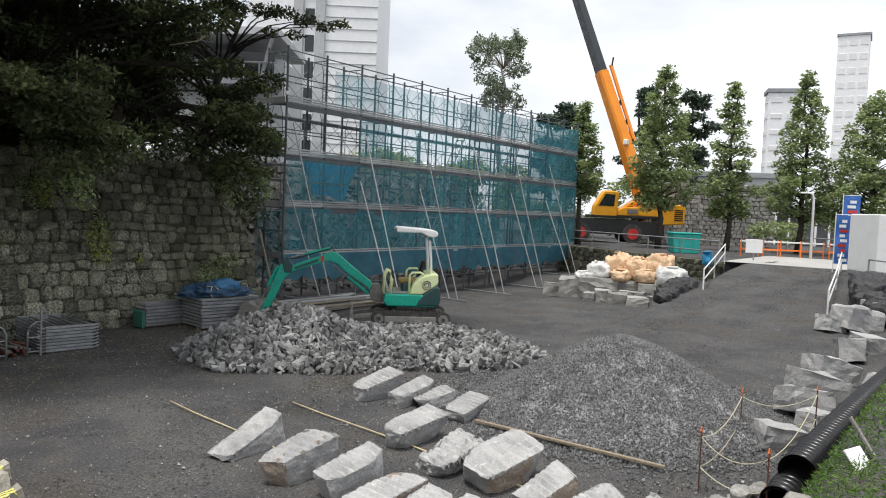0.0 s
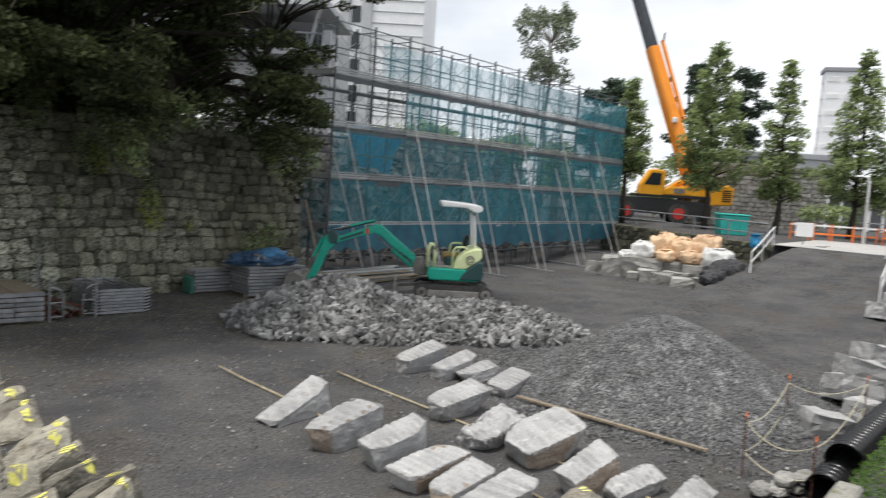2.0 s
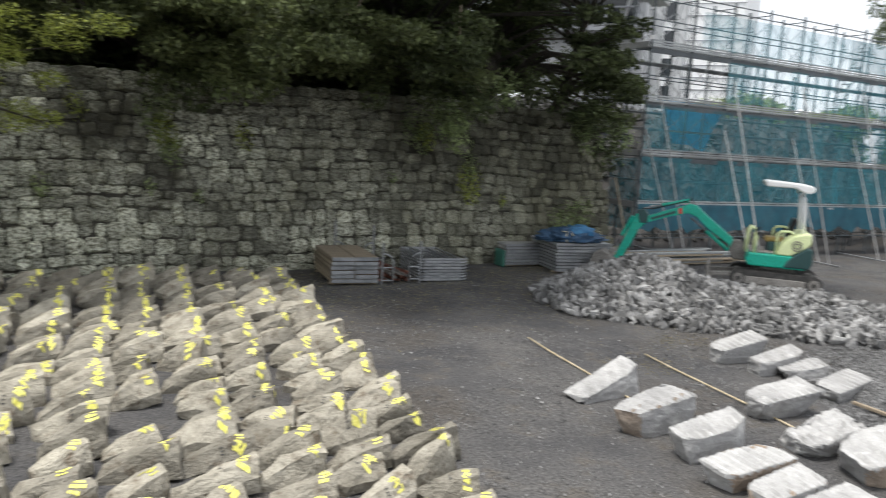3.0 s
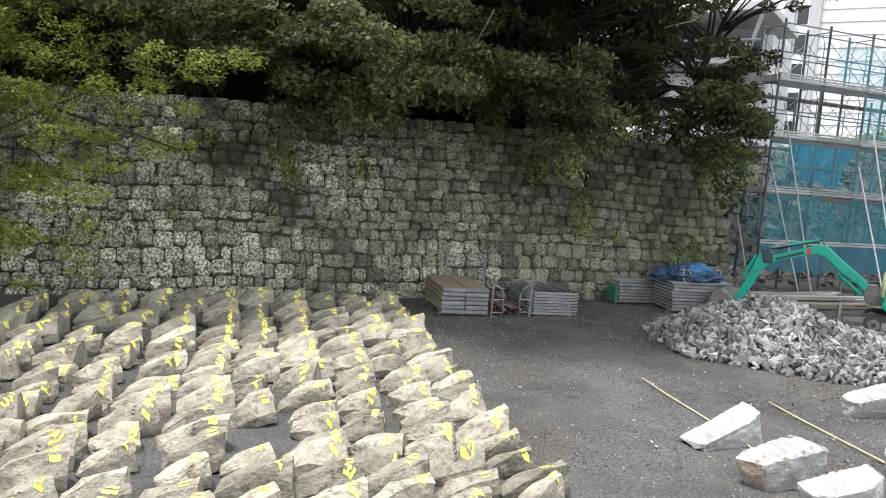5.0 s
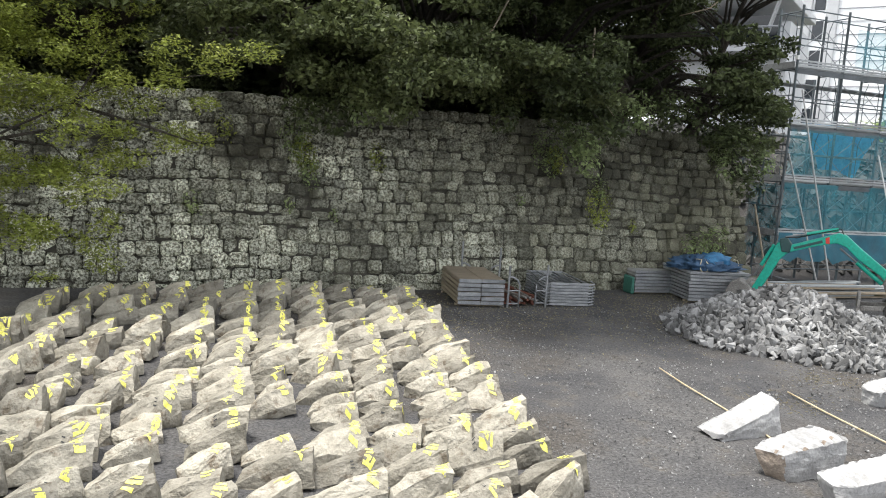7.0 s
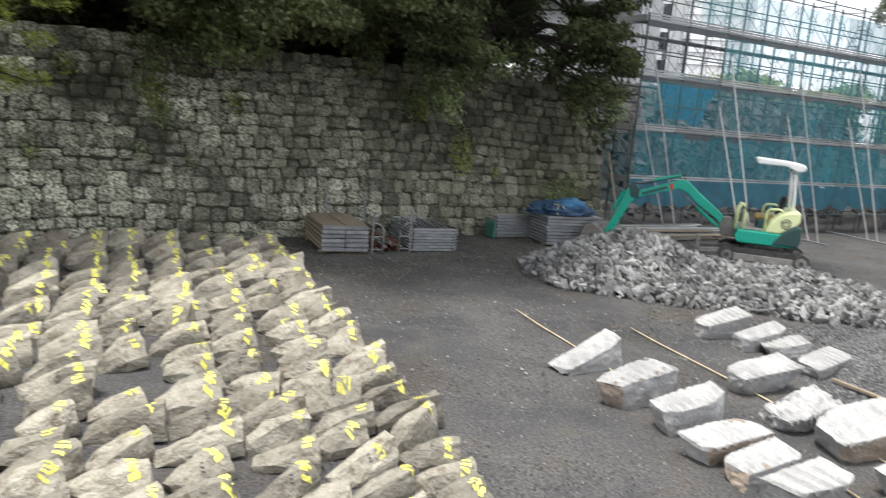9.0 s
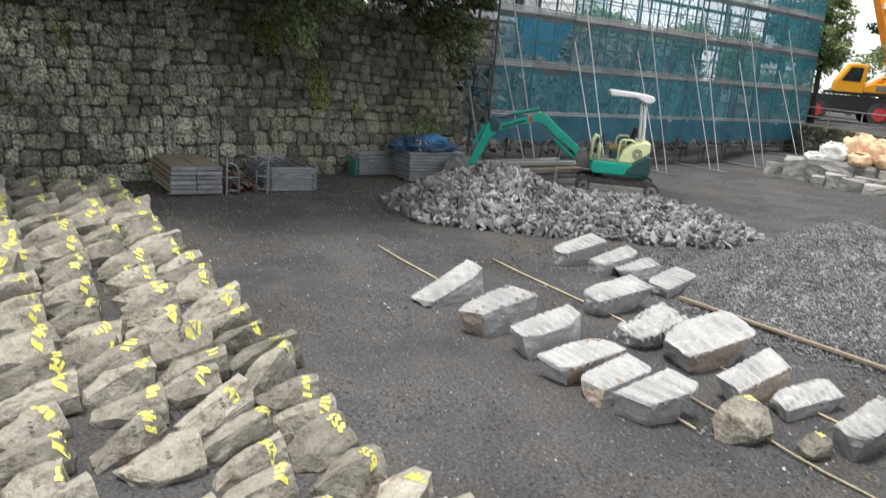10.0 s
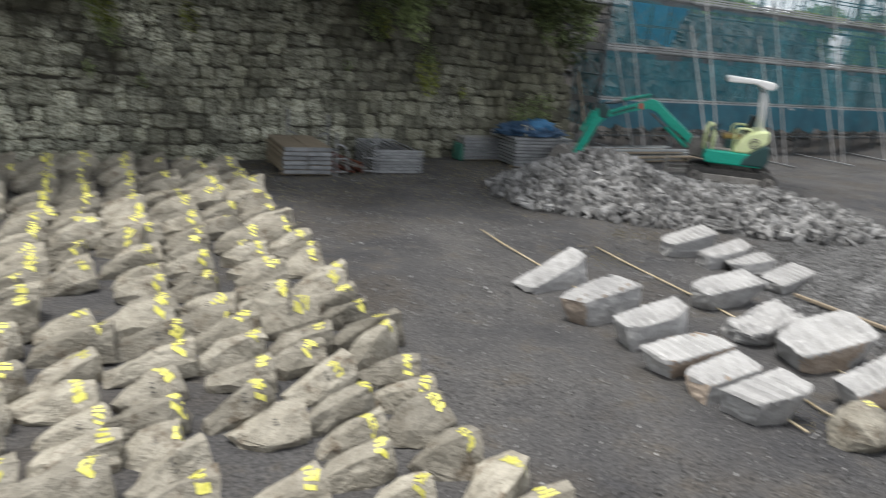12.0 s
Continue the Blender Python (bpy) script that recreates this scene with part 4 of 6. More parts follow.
    mid_ = c + u_ / 2 + w_ / 2
    h_l, h_c, h_r = heights[0] * 0.98, heights[1] * 0.96, heights[2] * 1.12
    h_b = max(h_l, h_r) * 1.15
    bm = bmesh.new()
    box(bm, (0.5, 0.5, 0.5), (1, 1, 1))
    bmesh.ops.subdivide_edges(bm, edges=list(bm.edges), cuts=23, use_grid_fill=True)
    period = r.uniform(0.10, 0.15)
    phase, slant = r.random(), r.uniform(-0.5, 0.5)
    shift_ = Vector((r.uniform(-0.07, 0.07), r.uniform(-0.05, 0.05), 0))
    chop = [(r.uniform(0.15, 0.38) if r.random() < 0.4 else r.uniform(-0.05, 0.08), r.uniform(-0.35, 0.35)) for _ in range(4)]
    for v in bm.verts:
        u, w, z = v.co
        top = (h_c * (1 - u) + h_r * u) * (1 - w) + (h_l * (1 - u) + h_b * u) * w
        # broken corners: pull the four uprights in by different amounts
        bulge = 0.055 * (noise.noise(Vector((u * 2.1 + seed, w * 2.1, z * 1.4))) + 0.4 * noise.noise(Vector((u * 5, w * 5 + seed, z * 4))))
        k = 1 - under * (1 - z) ** 1.5 + bulge
        for q, (cu, cw) in enumerate(((u, w), (1 - u, w), (u, 1 - w), (1 - u, 1 - w))):
            k -= 0.75 * max(0.0, chop[q][0] + chop[q][1] * (z - 0.5) - cu - cw)
        p = (c + u_ * u + w_ * w - mid_) * k + shift_ * z
        zz = z * top
        if z > 0.97:
            # drill half-holes across the top
            g = abs(((u * ln + slant * w * 0.2) / period + phase) % 1 - 0.5) * 2
            zz -= 0.12 * max(0, g - 0.55) * (0.45 + 0.8 * (1 - w))
            edge_ = min(u, 1 - u, w, 1 - w)
            zz -= 0.022 * max(0.0, 1 - edge_ / 0.06) * (0.4 + 0.6 * noise.noise(Vector((u * 9, w * 9, seed))) ** 2)
        v.co = (p.x, p.y, zz)
    roughen(bm, rough, 3.2, seed, 0.35)
    roughen(bm, rough * 0.45, 13, seed + 9, 0.3)
    me = mesh_of(bm, "stone_block", "block")
    if brown:
        me.materials.append(M["block_brown"])
        n_end = Vector((-u_.normalized().x, -u_.normalized().y, 0))
        n_front = Vector((-w_.normalized().x, -w_.normalized().y, 0))
        for p in me.polygons:
            side = {"end": p.normal.dot(n_end) > 0.6, "front": p.normal.dot(n_front) > 0.55 and p.center.dot(u_.normalized()) < 0.12 * ln + 0.15 * noise.noise(p.center * 5), "all_front": p.normal.dot(n_front) > 0.6}[brown]
            if side and p.normal.z < 0.5:
                p.material_index = 1
    ob = new("stone_block", me)
    ob.location = mid_
    return tagged(ob, label, "stone block", "split stone blocks")


split_block((6.09, 7.36), (6.07, 7.70), (7.09, 7.43), (0.06, 0.10, 0.36), "", 1, under=0.02, label="wedge-shaped split grey stone block lying across a pole")
split_block((5.98, 6.21), (5.83, 6.50), (6.90, 6.25), (0.30, 0.33, 0.38), "end", 2)
split_block((5.83, 5.45), (5.96, 5.86), (6.80, 5.44), (0.30, 0.31, 0.34), "", 3, under=0.22)
split_block((5.78, 4.83), (5.74, 5.16), (6.68, 4.80), (0.27, 0.24, 0.27), "all_front", 4)
split_block((5.65, 4.28), (5.69, 4.60), (6.52, 4.33), (0.20, 0.22, 0.20), "end", 5)
split_block((5.78, 3.85), (5.74, 4.10), (6.39, 3.70), (0.25, 0.27, 0.33), "", 6)
split_block((7.21, 4.33), (7.48, 4.98), (8.28, 4.13), (0.30, 0.27, 0.37), "front", 7, under=0.16, label="large split grey stone block with a tan crust")
split_block((7.22, 5.04), (7.39, 5.55), (8.11, 5.02), (0.20, 0.20, 0.28), "", 8, rough=0.045, label="pale rough-broken stone block with white spalls")
split_block((7.75, 6.12), (7.80, 6.55), (8.74, 6.01), (0.30, 0.27, 0.33), "", 9, under=0.26)
split_block((6.84, 3.52), (7.00, 3.84), (7.82, 3.50), (0.26, 0.27, 0.30), "all_front", 10)
split_block((7.04, 3.18), (7.24, 3.46), (7.92, 3.02), (0.16, 0.17, 0.16), "", 11)
split_block((6.79, 2.44), (7.00, 2.74), (7.62, 2.40), (0.25, 0.27, 0.29), "", 12)
split_block((9.35, 8.11), (9.41, 8.50), (10.21, 8.00), (0.26, 0.25, 0.36), "", 13)
split_block((9.36, 7.33), (9.45, 7.70), (10.45, 7.45), (0.25, 0.25, 0.27), "", 14)
split_block((9.65, 7.00), (9.77, 7.30), (10.66, 7.05), (0.17, 0.18, 0.17), "", 15)
split_block((9.46, 6.18), (9.44, 6.60), (10.44, 6.30), (0.22, 0.18, 0.22), "", 16)

# a rounded boulder and a small stone with yellow paint among the blocks
for x, y, s, sd in ((6.47, 3.32, 0.92, 5), (6.72, 2.74, 0.52, 12)):
    r = random.Random(sd)
    pts = [(0.36 * s * r.uniform(0.8, 1.1) * math.cos(a) * q, 0.28 * s * r.uniform(0.8, 1.1) * math.sin(a) * q, z * s) for z, q in ((0, 0.85), (0.12, 1), (0.27, 0.82), (0.38, 0.34)) for a in np.linspace(0, 5.7, 9)]
    bm = roughen(roughen(hull(pts, 2), 0.018, 5.0, sd), 0.009, 15.0, sd)
    mk = mesh_of(drape(bm, strokes_for(3, 0.05 * s, 0, 0.07 * s, radians(75)), width=0.012), "paint_mark", "yellow")
    ob = new("boulder", mesh_of(bm, "boulder", "field"))
    ob.location = (x, y, 0)
    part("paint_mark", mk, None, ob, "yellow paint bars")
    tagged(ob, "tan rounded boulder with yellow paint", "boulder", "painted boulders")

# poles lying on the yard
for a, b in (((7.27, 10.28), (6.15, 3.56)), ((8.55, 8.88), (7.38, 2.12)), ((6.75, 4.1), (6.23, 1.53))):
    a, b = Vector((*a, 0.03)), Vector((*b, 0.03))
    side = (b - a).normalized().cross(Vector((0, 0, 1)))
    pts = [a.lerp(b, k / 8) + side * 0.02 * math.sin(k * 1.7) for k in range(9)]
    tagged(new("wooden_pole", mesh_of(tube(bmesh.new(), pts, [0.0115 + 0.0015 * (k % 2) for k in range(9)], 7), "wooden_pole", "bamboo", True)), "straw-coloured wooden pole lying on the gravel", "pole", "poles on the ground")

# ---------------------------------------------------------------- heap of broken stone
RIDGE = (Vector((11.45, 12.05)), Vector((14.1, 9.75)))


def heap_z(x, y):
    """A ridge from end to end of RIDGE, with an uneven foot."""
    p, (a, b) = Vector((x, y)), RIDGE
    f = min(1.0, max(0.0, (p - a).dot(b - a) / (b - a).length_squared))
    rad = 2.22 - 0.15 * f + 0.22 * noise.noise(Vector((x * 0.7, y * 0.7, 5)))
    q = (p - a.lerp(b, f)).length / rad
    past = (x - 14.95) * 0.745 + (y - 11.46) * 0.667
    return (0.95 - 0.42 * float(smooth(0.0, 0.48, f)) - 0.08 * f) * (1 - 0.6 * float(smooth(-1.3, -0.5, past))) * max(0.0, 1 - q ** 1.35) * (1 + 0.16 * noise.noise(Vector((x * 0.9, y * 0.9, 1))))


def surface(fn, x0, x1, y0, y1, step, name, mat, rough_=0.05):
    xs, ys = np.arange(x0, x1, step), np.arange(y0, y1, step)
    gx, gy = np.meshgrid(xs, ys, indexing="ij")
    gz = np.zeros(gx.shape)
    for (i, j), _ in np.ndenumerate(gz):
        z = fn(gx[i, j], gy[i, j])
        gz[i, j] = z + (rough_ * noise.noise(Vector((gx[i, j] * 4, gy[i, j] * 4, 3))) if z > 0.01 else -0.12)
    idx = np.arange(gx.size).reshape(gx.shape)
    f = np.stack([idx[:-1, :-1], idx[1:, :-1], idx[1:, 1:], idx[:-1, 1:]], -1).reshape(-1, 4)
    flat = gz.ravel()
    f = f[(flat[f] > -0.1).any(1)]
    return raw_mesh(name, np.stack([gx, gy, gz], -1).reshape(-1, 3), f, mat)


heap = thing("rubble_heap", "long heap of broken grey stone on the yard", "rubble heap", Matrix.Translation((12.5, 10.8, 0)))
# core in the dark ground colour, painting shade into the gaps between stones
hm = part("core", surface(lambda x, y: heap_z(x, y) - 0.05, 7.5, 19, 6.5, 15.5, 0.15, "core", "ground"), None, heap)
hm.location = (-12.5, -10.8, 0)
lumps = []
for k in range(16):
    r = random.Random(300 + k)
    pts = []
    for _ in range(13):
        d = Vector((r.gauss(0, 1), r.gauss(0, 1), r.gauss(0, 1))).normalized()
        pts.append([math.copysign(abs(c) ** 0.7, c) * k * r.uniform(0.85, 1.12) for c, k in zip(d, (1.15, 0.85, 0.62))])
    bm = hull(pts)
    lumps.append(bm)
lump_meshes = [mesh_of(b.copy(), "rubble_stone", "rubble") for b in lumps]
lump_arr = []
for b in lumps:
    b.verts.ensure_lookup_table()
    lump_arr.append((np.array([v.co[:] for v in b.verts]), np.array([[v.index for v in f.verts] for f in b.faces])))
hr = random.Random(31)
vv, ff, base_i, single = [], [], 0, 0
tries = 0
while tries < 20000:
    tries += 1
    x, y = hr.uniform(8.3, 18.4), hr.uniform(6.8, 15.2)
    z = heap_z(x, y)
    if z < 0.015 and not (z == 0 and heap_z(x * 0.96 + 12.5 * 0.04, y * 0.96 + 10.8 * 0.04) > 0.01 and hr.random() < 0.5):
        continue
    if z > 0.05 and (x - 14.95) * 0.745 + (y - 11.46) * 0.667 > -0.35 and abs((y - 11.46) * 0.745 - (x - 14.95) * 0.667) < 1.3:
        z = 0.05
    s = hr.uniform(0.050, 0.108) * (1.25 if hr.random() < 0.12 else 1)
    m = Matrix.Translation((x - 12.5, y - 10.8, max(0.03, z) + z_at(x, y) + hr.uniform(-0.03, 0.10))) @ Euler((hr.uniform(0, 6.3), hr.uniform(0, 6.3), hr.uniform(0, 6.3))).to_matrix().to_4x4() @ Matrix.Diagonal((s * hr.uniform(0.9, 1.4), s, s * hr.uniform(0.6, 1), 1))
    k = hr.randrange(16)
    if single < 300 and y - 0.9 * (x - 12) < 11.2 and x < 13.6:
        part("rubble_stone", lump_meshes[k], None, heap).matrix_basis = m
        single += 1
    else:
        v, f = lump_arr[k]
        mm = np.array(m)
        vv.append(v @ mm[:3, :3].T + mm[:3, 3])
        ff.append(f + base_i)
        base_i += len(v)
tagged(part("rubble", raw_mesh("rubble", np.concatenate(vv), np.concatenate(ff), "rubble_rest"), None, heap), kind="stuff")
for b in lumps:
    b.free()


# ---------------------------------------------------------------- gravel heap
def mound_z(x, y):
    u, w = x - 12.3, y - 4.95
    a = math.atan2(w, u)
    rad = 2.52 + 0.32 * math.cos(a + 2.55) + 0.08 * math.sin(3 * a)
    q = math.hypot(u, w) / rad
    return 1.37 * (max(0, 1 - q) ** 0.92 if q > 0.28 else 0.739 + 0.132 * (1 - (q / 0.28) ** 2)) + 0.03 * noise.noise(Vector((x, y, 0)) * 1.3) * (q < 1)


mound = thing("gravel_heap", "rounded heap of grey crushed gravel", "gravel heap", Matrix.Translation((12.65, 4.65, 0)))
gm = part("core", surface(mound_z, 9.0, 16.0, 1.9, 8.2, 0.1, "core", "gravel", 0.03), None, mound)
gm.location = (-12.65, -4.65, 0)
gp, tries = [], 0
while len(gp) < 60000 and tries < 160000:
    tries += 1
    a, q = hr.uniform(0, math.tau), math.sqrt(hr.random()) * 3.3
    x, y = 12.3 + q * math.cos(a), 4.95 + q * math.sin(a)
    z = mound_z(x, y)
    if z < 0.02 and hr.random() < 0.7:
        continue
    gp.append((x - 12.65, y - 4.65, max(z, z_at(x, y)) + 0.012))
tagged(part("gravel", chips("gravel", gp, np.random.default_rng(2).uniform(0.011, 0.024, len(gp)), "gravel", 21), None, mound), kind="stuff")
# clods of dark soil thrown up along the wheel tracks of the ramp
cr_ = np.random.default_rng(8)
run = cr_.uniform(16.5, 33, 9000)
lane = np.array([4.9, 5.4, 6.6, 7.1])[cr_.integers(0, 4, 9000)] + 0.35 * np.sin(run * 0.35) + cr_.normal(0, 0.2, 9000)
tagged(new("soil_clods", chips("soil_clods", np.stack([run, lane, height(run, lane) + 0.004], 1), 0.004 + 0.013 * cr_.random(len(run)) ** 3, "soil", 23)), "dark soil clods along the wheel tracks on the ramp", "soil", kind="stuff")
# long pale batten at the foot of the heap
tagged(new("batten", mesh_of(boxes(((0, 0, 0.03), (0.055, 2.95, 0.045)), bevel=0.008), "batten", "wood")), "long pale wooden batten lying beside the gravel heap", "batten").matrix_world = Matrix.Translation((9.55, 4.6, 0.035)) @ Matrix.Rotation(radians(-2.3), 4, "Z")
# thin apron of the same gravel round the heap
ax_, ay_ = rng.normal(11.2, 1.5, 5000), rng.normal(4.9, 2.2, 5000)
tagged(new("gravel_apron", chips("gravel_apron", np.stack([ax_, ay_, height(ax_, ay_) + 0.01], 1), rng.uniform(0.010, 0.03, 5000), "gravel", 22)), "loose grey gravel spread round the heap", "gravel", kind="stuff")


# ---------------------------------------------------------------- mini excavator
def build_excavator():
    # local x points to the bucket, y to the machine's left, z up from the track soles
    heading = math.atan2(0.745, -0.667)
    ex = thing("mini_excavator", "green mini excavator with white canopy standing on the rubble", "excavator", Matrix.Translation((15.52, 11.97, 0.27)) @ Matrix.Rotation(heading, 4, "Z"))
    for y in (0.62, -0.62):
        out = []
        for k in range(13):
            a = math.pi / 2 + math.pi * k / 12
            out.append((-0.80 + 0.19 * math.cos(a), 0.19 + 0.19 * math.sin(a)))
        for k in range(13):
            a = -math.pi / 2 + math.pi * k / 12
            out.append((0.80 + 0.19 * math.cos(a), 0.19 + 0.19 * math.sin(a)))
        tk = part("track", slab(out, y - 0.15, y + 0.15, 0.01), "rubber", ex, "dusty black rubber crawler track")
        lug = mesh_of(boxes(((0, 0, 0), (0.045, 0.31, 0.03)), bevel=0.005), "lug", "rubber")
        for k in range(20):
            for z, up in ((0.385, 1), (-0.004, -1)):
                part("lug", lug, None, tk).location = (-0.8 + k * 0.084, y, z)
        part("side_frame", slab([(-0.62, 0.09), (0.66, 0.09), (0.66, 0.26), (-0.62, 0.26)], y - 0.165, y + 0.165, 0.02), "mud", ex)
        for x in (-0.8, 0.8):
            part("sprocket", tube(bmesh.new(), ((x, y - 0.17, 0.19), (x, y + 0.17, 0.19)), 0.12, 16), "mud", tk)
            part("hub", tube(bmesh.new(), ((x, y - 0.18, 0.19), (x, y + 0.18, 0.19)), 0.05, 10), "rubber", tk)
        for x in (-0.4, 0, 0.4):
            part("roller", tube(bmesh.new(), ((x, y - 0.155, 0.075), (x, y + 0.155, 0.075)), 0.06, 10), "mud", tk)
    part("undercarriage", boxes(((0, 0, 0.3), (0.9, 1.0, 0.2)), ((0, 0, 0.43), (0.7, 0.7, 0.12)), bevel=0.02), "mud", ex)
    part("blade", slab([(1.38, 0.06), (1.45, 0.02), (1.52, 0.2), (1.5, 0.42), (1.44, 0.44), (1.46, 0.22)], -0.78, 0.78, 0.008), "mud", ex, "dusty steel dozer blade")
    for y in (0.35, -0.35):
        part("blade_arm", slab([(0.5, 0.2), (1.42, 0.12), (1.42, 0.22), (0.5, 0.32)], y - 0.05, y + 0.05, 0.01), "mud", ex)
    # slewing house
    part("deck_body", slab([(0.62, 0.50), (-0.58, 0.50), (-0.62, 0.62), (-0.62, 0.80), (0.66, 0.80), (0.70, 0.62)], -0.74, 0.74, 0.035), "green", ex, "green painted lower body")
    part("counterweight", slab([(-0.10, 0.52), (-0.66, 0.52), (-0.72, 0.66), (-0.70, 0.98), (-0.58, 1.02), (-0.32, 0.84), (-0.16, 0.66)], -0.755, 0.755, 0.04), "dark_green", ex, "dark green counterweight")
    cowl = part("engine_cover", slab([(0.06, 0.80), (-0.26, 0.80), (-0.60, 1.03), (-0.655, 1.10), (-0.64, 1.33), (-0.50, 1.33), (-0.22, 1.24), (-0.04, 1.06)], -0.73, 0.73, 0.04), "cream", ex, "pale lime engine cover with a round badge")
    badge = bmesh.new()
    for q, rr in ((0.0, 0.10), (0.0, 0.055)):
        pts = [(-0.36 + rr * math.cos(a), 0.738, 1.04 + rr * 1.1 * math.sin(a)) for a in np.linspace(0, math.tau, 17)]
        tube(badge, pts, 0.013, 5)
    part("badge", badge, "mud", cowl, "worn round grey badge")
    part("floor", boxes(((0.34, 0, 0.82), (0.56, 1.2, 0.04)), bevel=0.01), "mud", ex)
    for y in (0.20, 0.62):
        part("front_hoop", tube(bmesh.new(), ((0.52, y, 0.80), (0.50, y, 1.16), (0.56, y, 1.36), (0.62, y, 1.38), (0.68, y, 1.26), (0.70, y, 0.80)), 0.032, 8), "cream", ex, "pale lime guard hoop", smooth=True)
    part("seat_box", boxes(((0.02, 0, 0.93), (0.42, 0.62, 0.24)), bevel=0.03), "dark_green", ex)
    part("seat", boxes(((0.06, 0, 1.09), (0.48, 0.52, 0.12)), bevel=0.04), "seat", ex, "worn yellow seat cushion")
    back = boxes(((0, 0, 0.24), (0.11, 0.48, 0.52)), bevel=0.04)
    bmesh.ops.transform(back, matrix=Matrix.Translation((-0.2, 0, 1.14)) @ Matrix.Rotation(radians(-14), 4, "Y"), verts=back.verts)
    part("backrest", back, "black", ex, "black seat backrest")
    for y in (0.66, -0.66):
        part("grab_rail", tube(bmesh.new(), ((0.08, y, 0.80), (0.06, y, 1.28), (0.0, y, 1.34), (-0.2, y, 1.35), (-0.27, y, 1.3), (-0.3, y, 1.15)), 0.028, 8), "cream", ex, smooth=True)
    for y, lean in ((0.2, 0.06), (-0.2, 0.02), (0.08, 0.1)):
        part("lever", tube(bmesh.new(), ((0.46, y, 0.82), (0.42 + lean, y, 1.22), (0.36 + lean, y, 1.34)), 0.014, 6), "black", ex)
    for y in (0.46, -0.46):
        part("canopy_post", tube(bmesh.new(), ((-0.48, y, 1.28), (-0.46, y, 1.7), (-0.42, y, 2.12), (-0.34, y, 2.24)), [0.04, 0.036, 0.036, 0.04], 8), "white", ex, "white steel canopy post", smooth=True)
    roof = slab([(0.42, 2.33), (0.44, 2.44), (0.38, 2.47), (-0.30, 2.43), (-0.56, 2.40), (-0.62, 2.34), (-0.60, 2.26), (-0.50, 2.22), (-0.38, 2.24), (-0.20, 2.33)], -0.58, 0.58, 0.03)
    part("canopy", roof, "white", ex, "white rounded canopy roof")
    # boom, arm and bucket
    part("swing_post", slab([(0.66, 0.52), (0.98, 0.55), (1.05, 0.75), (0.98, 0.98), (0.80, 1.0), (0.68, 0.8)], -0.16, 0.16, 0.03), "mud", ex)
    boom = part("boom", slab([(0.90, 0.84), (0.98, 0.74), (1.12, 0.90), (1.60, 1.22), (1.86, 1.46), (2.06, 1.53), (2.46, 1.42), (3.02, 1.21), (3.12, 1.23), (3.10, 1.34), (2.60, 1.54), (2.22, 1.68), (2.04, 1.76), (1.88, 1.73), (1.56, 1.46), (1.00, 1.03)], -0.11, 0.11, 0.02),
                "green", ex, "cranked green boom")
    part("boom_logo", slab([(2.34, 1.51), (2.92, 1.29), (2.94, 1.34), (2.36, 1.57)], 0.112, 0.116), "dark_green", boom, "plain dark bar in place of lettering")
    part("boom_flash", slab([(2.20, 1.50), (2.28, 1.50), (2.30, 1.62), (2.22, 1.66)], 0.112, 0.117), "red", boom, "small red flash")
    arm = part("arm", slab([(3.06, 1.42), (3.16, 1.46), (3.30, 1.40), (3.40, 1.12), (3.56, 0.68), (3.76, 0.22), (3.70, 0.12), (3.60, 0.14), (3.38, 0.60), (3.20, 1.02), (3.02, 1.22)], -0.09, 0.09, 0.018), "green", ex, "green dipper arm")
    part("arm_head", slab([(3.00, 1.20), (3.18, 1.20), (3.26, 1.50), (3.10, 1.54), (2.98, 1.40)], -0.13, 0.13, 0.02), "dark_green", arm)

    def ram(name, p, q, r=0.045, y=0.0, f=0.55):
        p, q = Vector((p[0], y, p[1])), Vector((q[0], y, q[1]))
        ob = part(name, bar(p, p.lerp(q, f), r, 10), "green", ex, smooth=False)
        part("rod", bar(p.lerp(q, f), q, r * 0.5, 8), "steel", ob, "bright chromed rod")

    ram("boom_ram", (1.06, 0.72), (1.98, 1.42), 0.05, 0.0, 0.6)
    ram("arm_ram", (2.06, 1.84), (3.12, 1.55), 0.045, 0.0, 0.6)
    ram("bucket_ram", (3.36, 1.34), (3.72, 0.55), 0.045, 0.0, 0.65)
    hose = bmesh.new()
    for y in (0.05, -0.05):
        tube(hose, ((1.0, y, 0.9), (1.35, y, 1.10), (1.78, y, 1.40), (2.0, y, 1.86), (2.3, y, 1.76), (2.9, y, 1.56), (3.15, y, 1.55)), 0.014, 6)
    part("hose", hose, "black", ex)
    part("bucket_link", slab([(3.60, 0.50), (3.82, 0.50), (3.92, 0.32), (3.84, 0.28), (3.76, 0.42), (3.60, 0.42)], -0.07, 0.07, 0.01), "mud", ex)
    bucket = part("bucket", slab([(3.66, 0.20), (3.80, 0.34), (4.02, 0.44), (4.20, 0.36), (4.30, 0.14), (4.26, -0.10), (4.16, -0.20), (3.98, -0.22), (4.10, -0.10), (4.16, 0.08), (4.02, 0.22)], -0.27, 0.27, 0.012), "mud", ex, "dusty grey digging bucket")
    for y in (-0.27, 0.27):
        part("cheek", slab([(3.70, 0.18), (3.86, 0.34), (4.04, 0.42), (4.20, 0.34), (4.27, 0.14), (4.22, -0.1), (4.1, -0.2), (3.95, -0.2)], y - 0.012, y + 0.012), "mud", bucket)
    for k in range(4):
        part("tooth", boxes(((3.95, -0.2 + 0.135 * k, -0.2), (0.12, 0.05, 0.03)), bevel=0.008), "mud", bucket)
    return ex


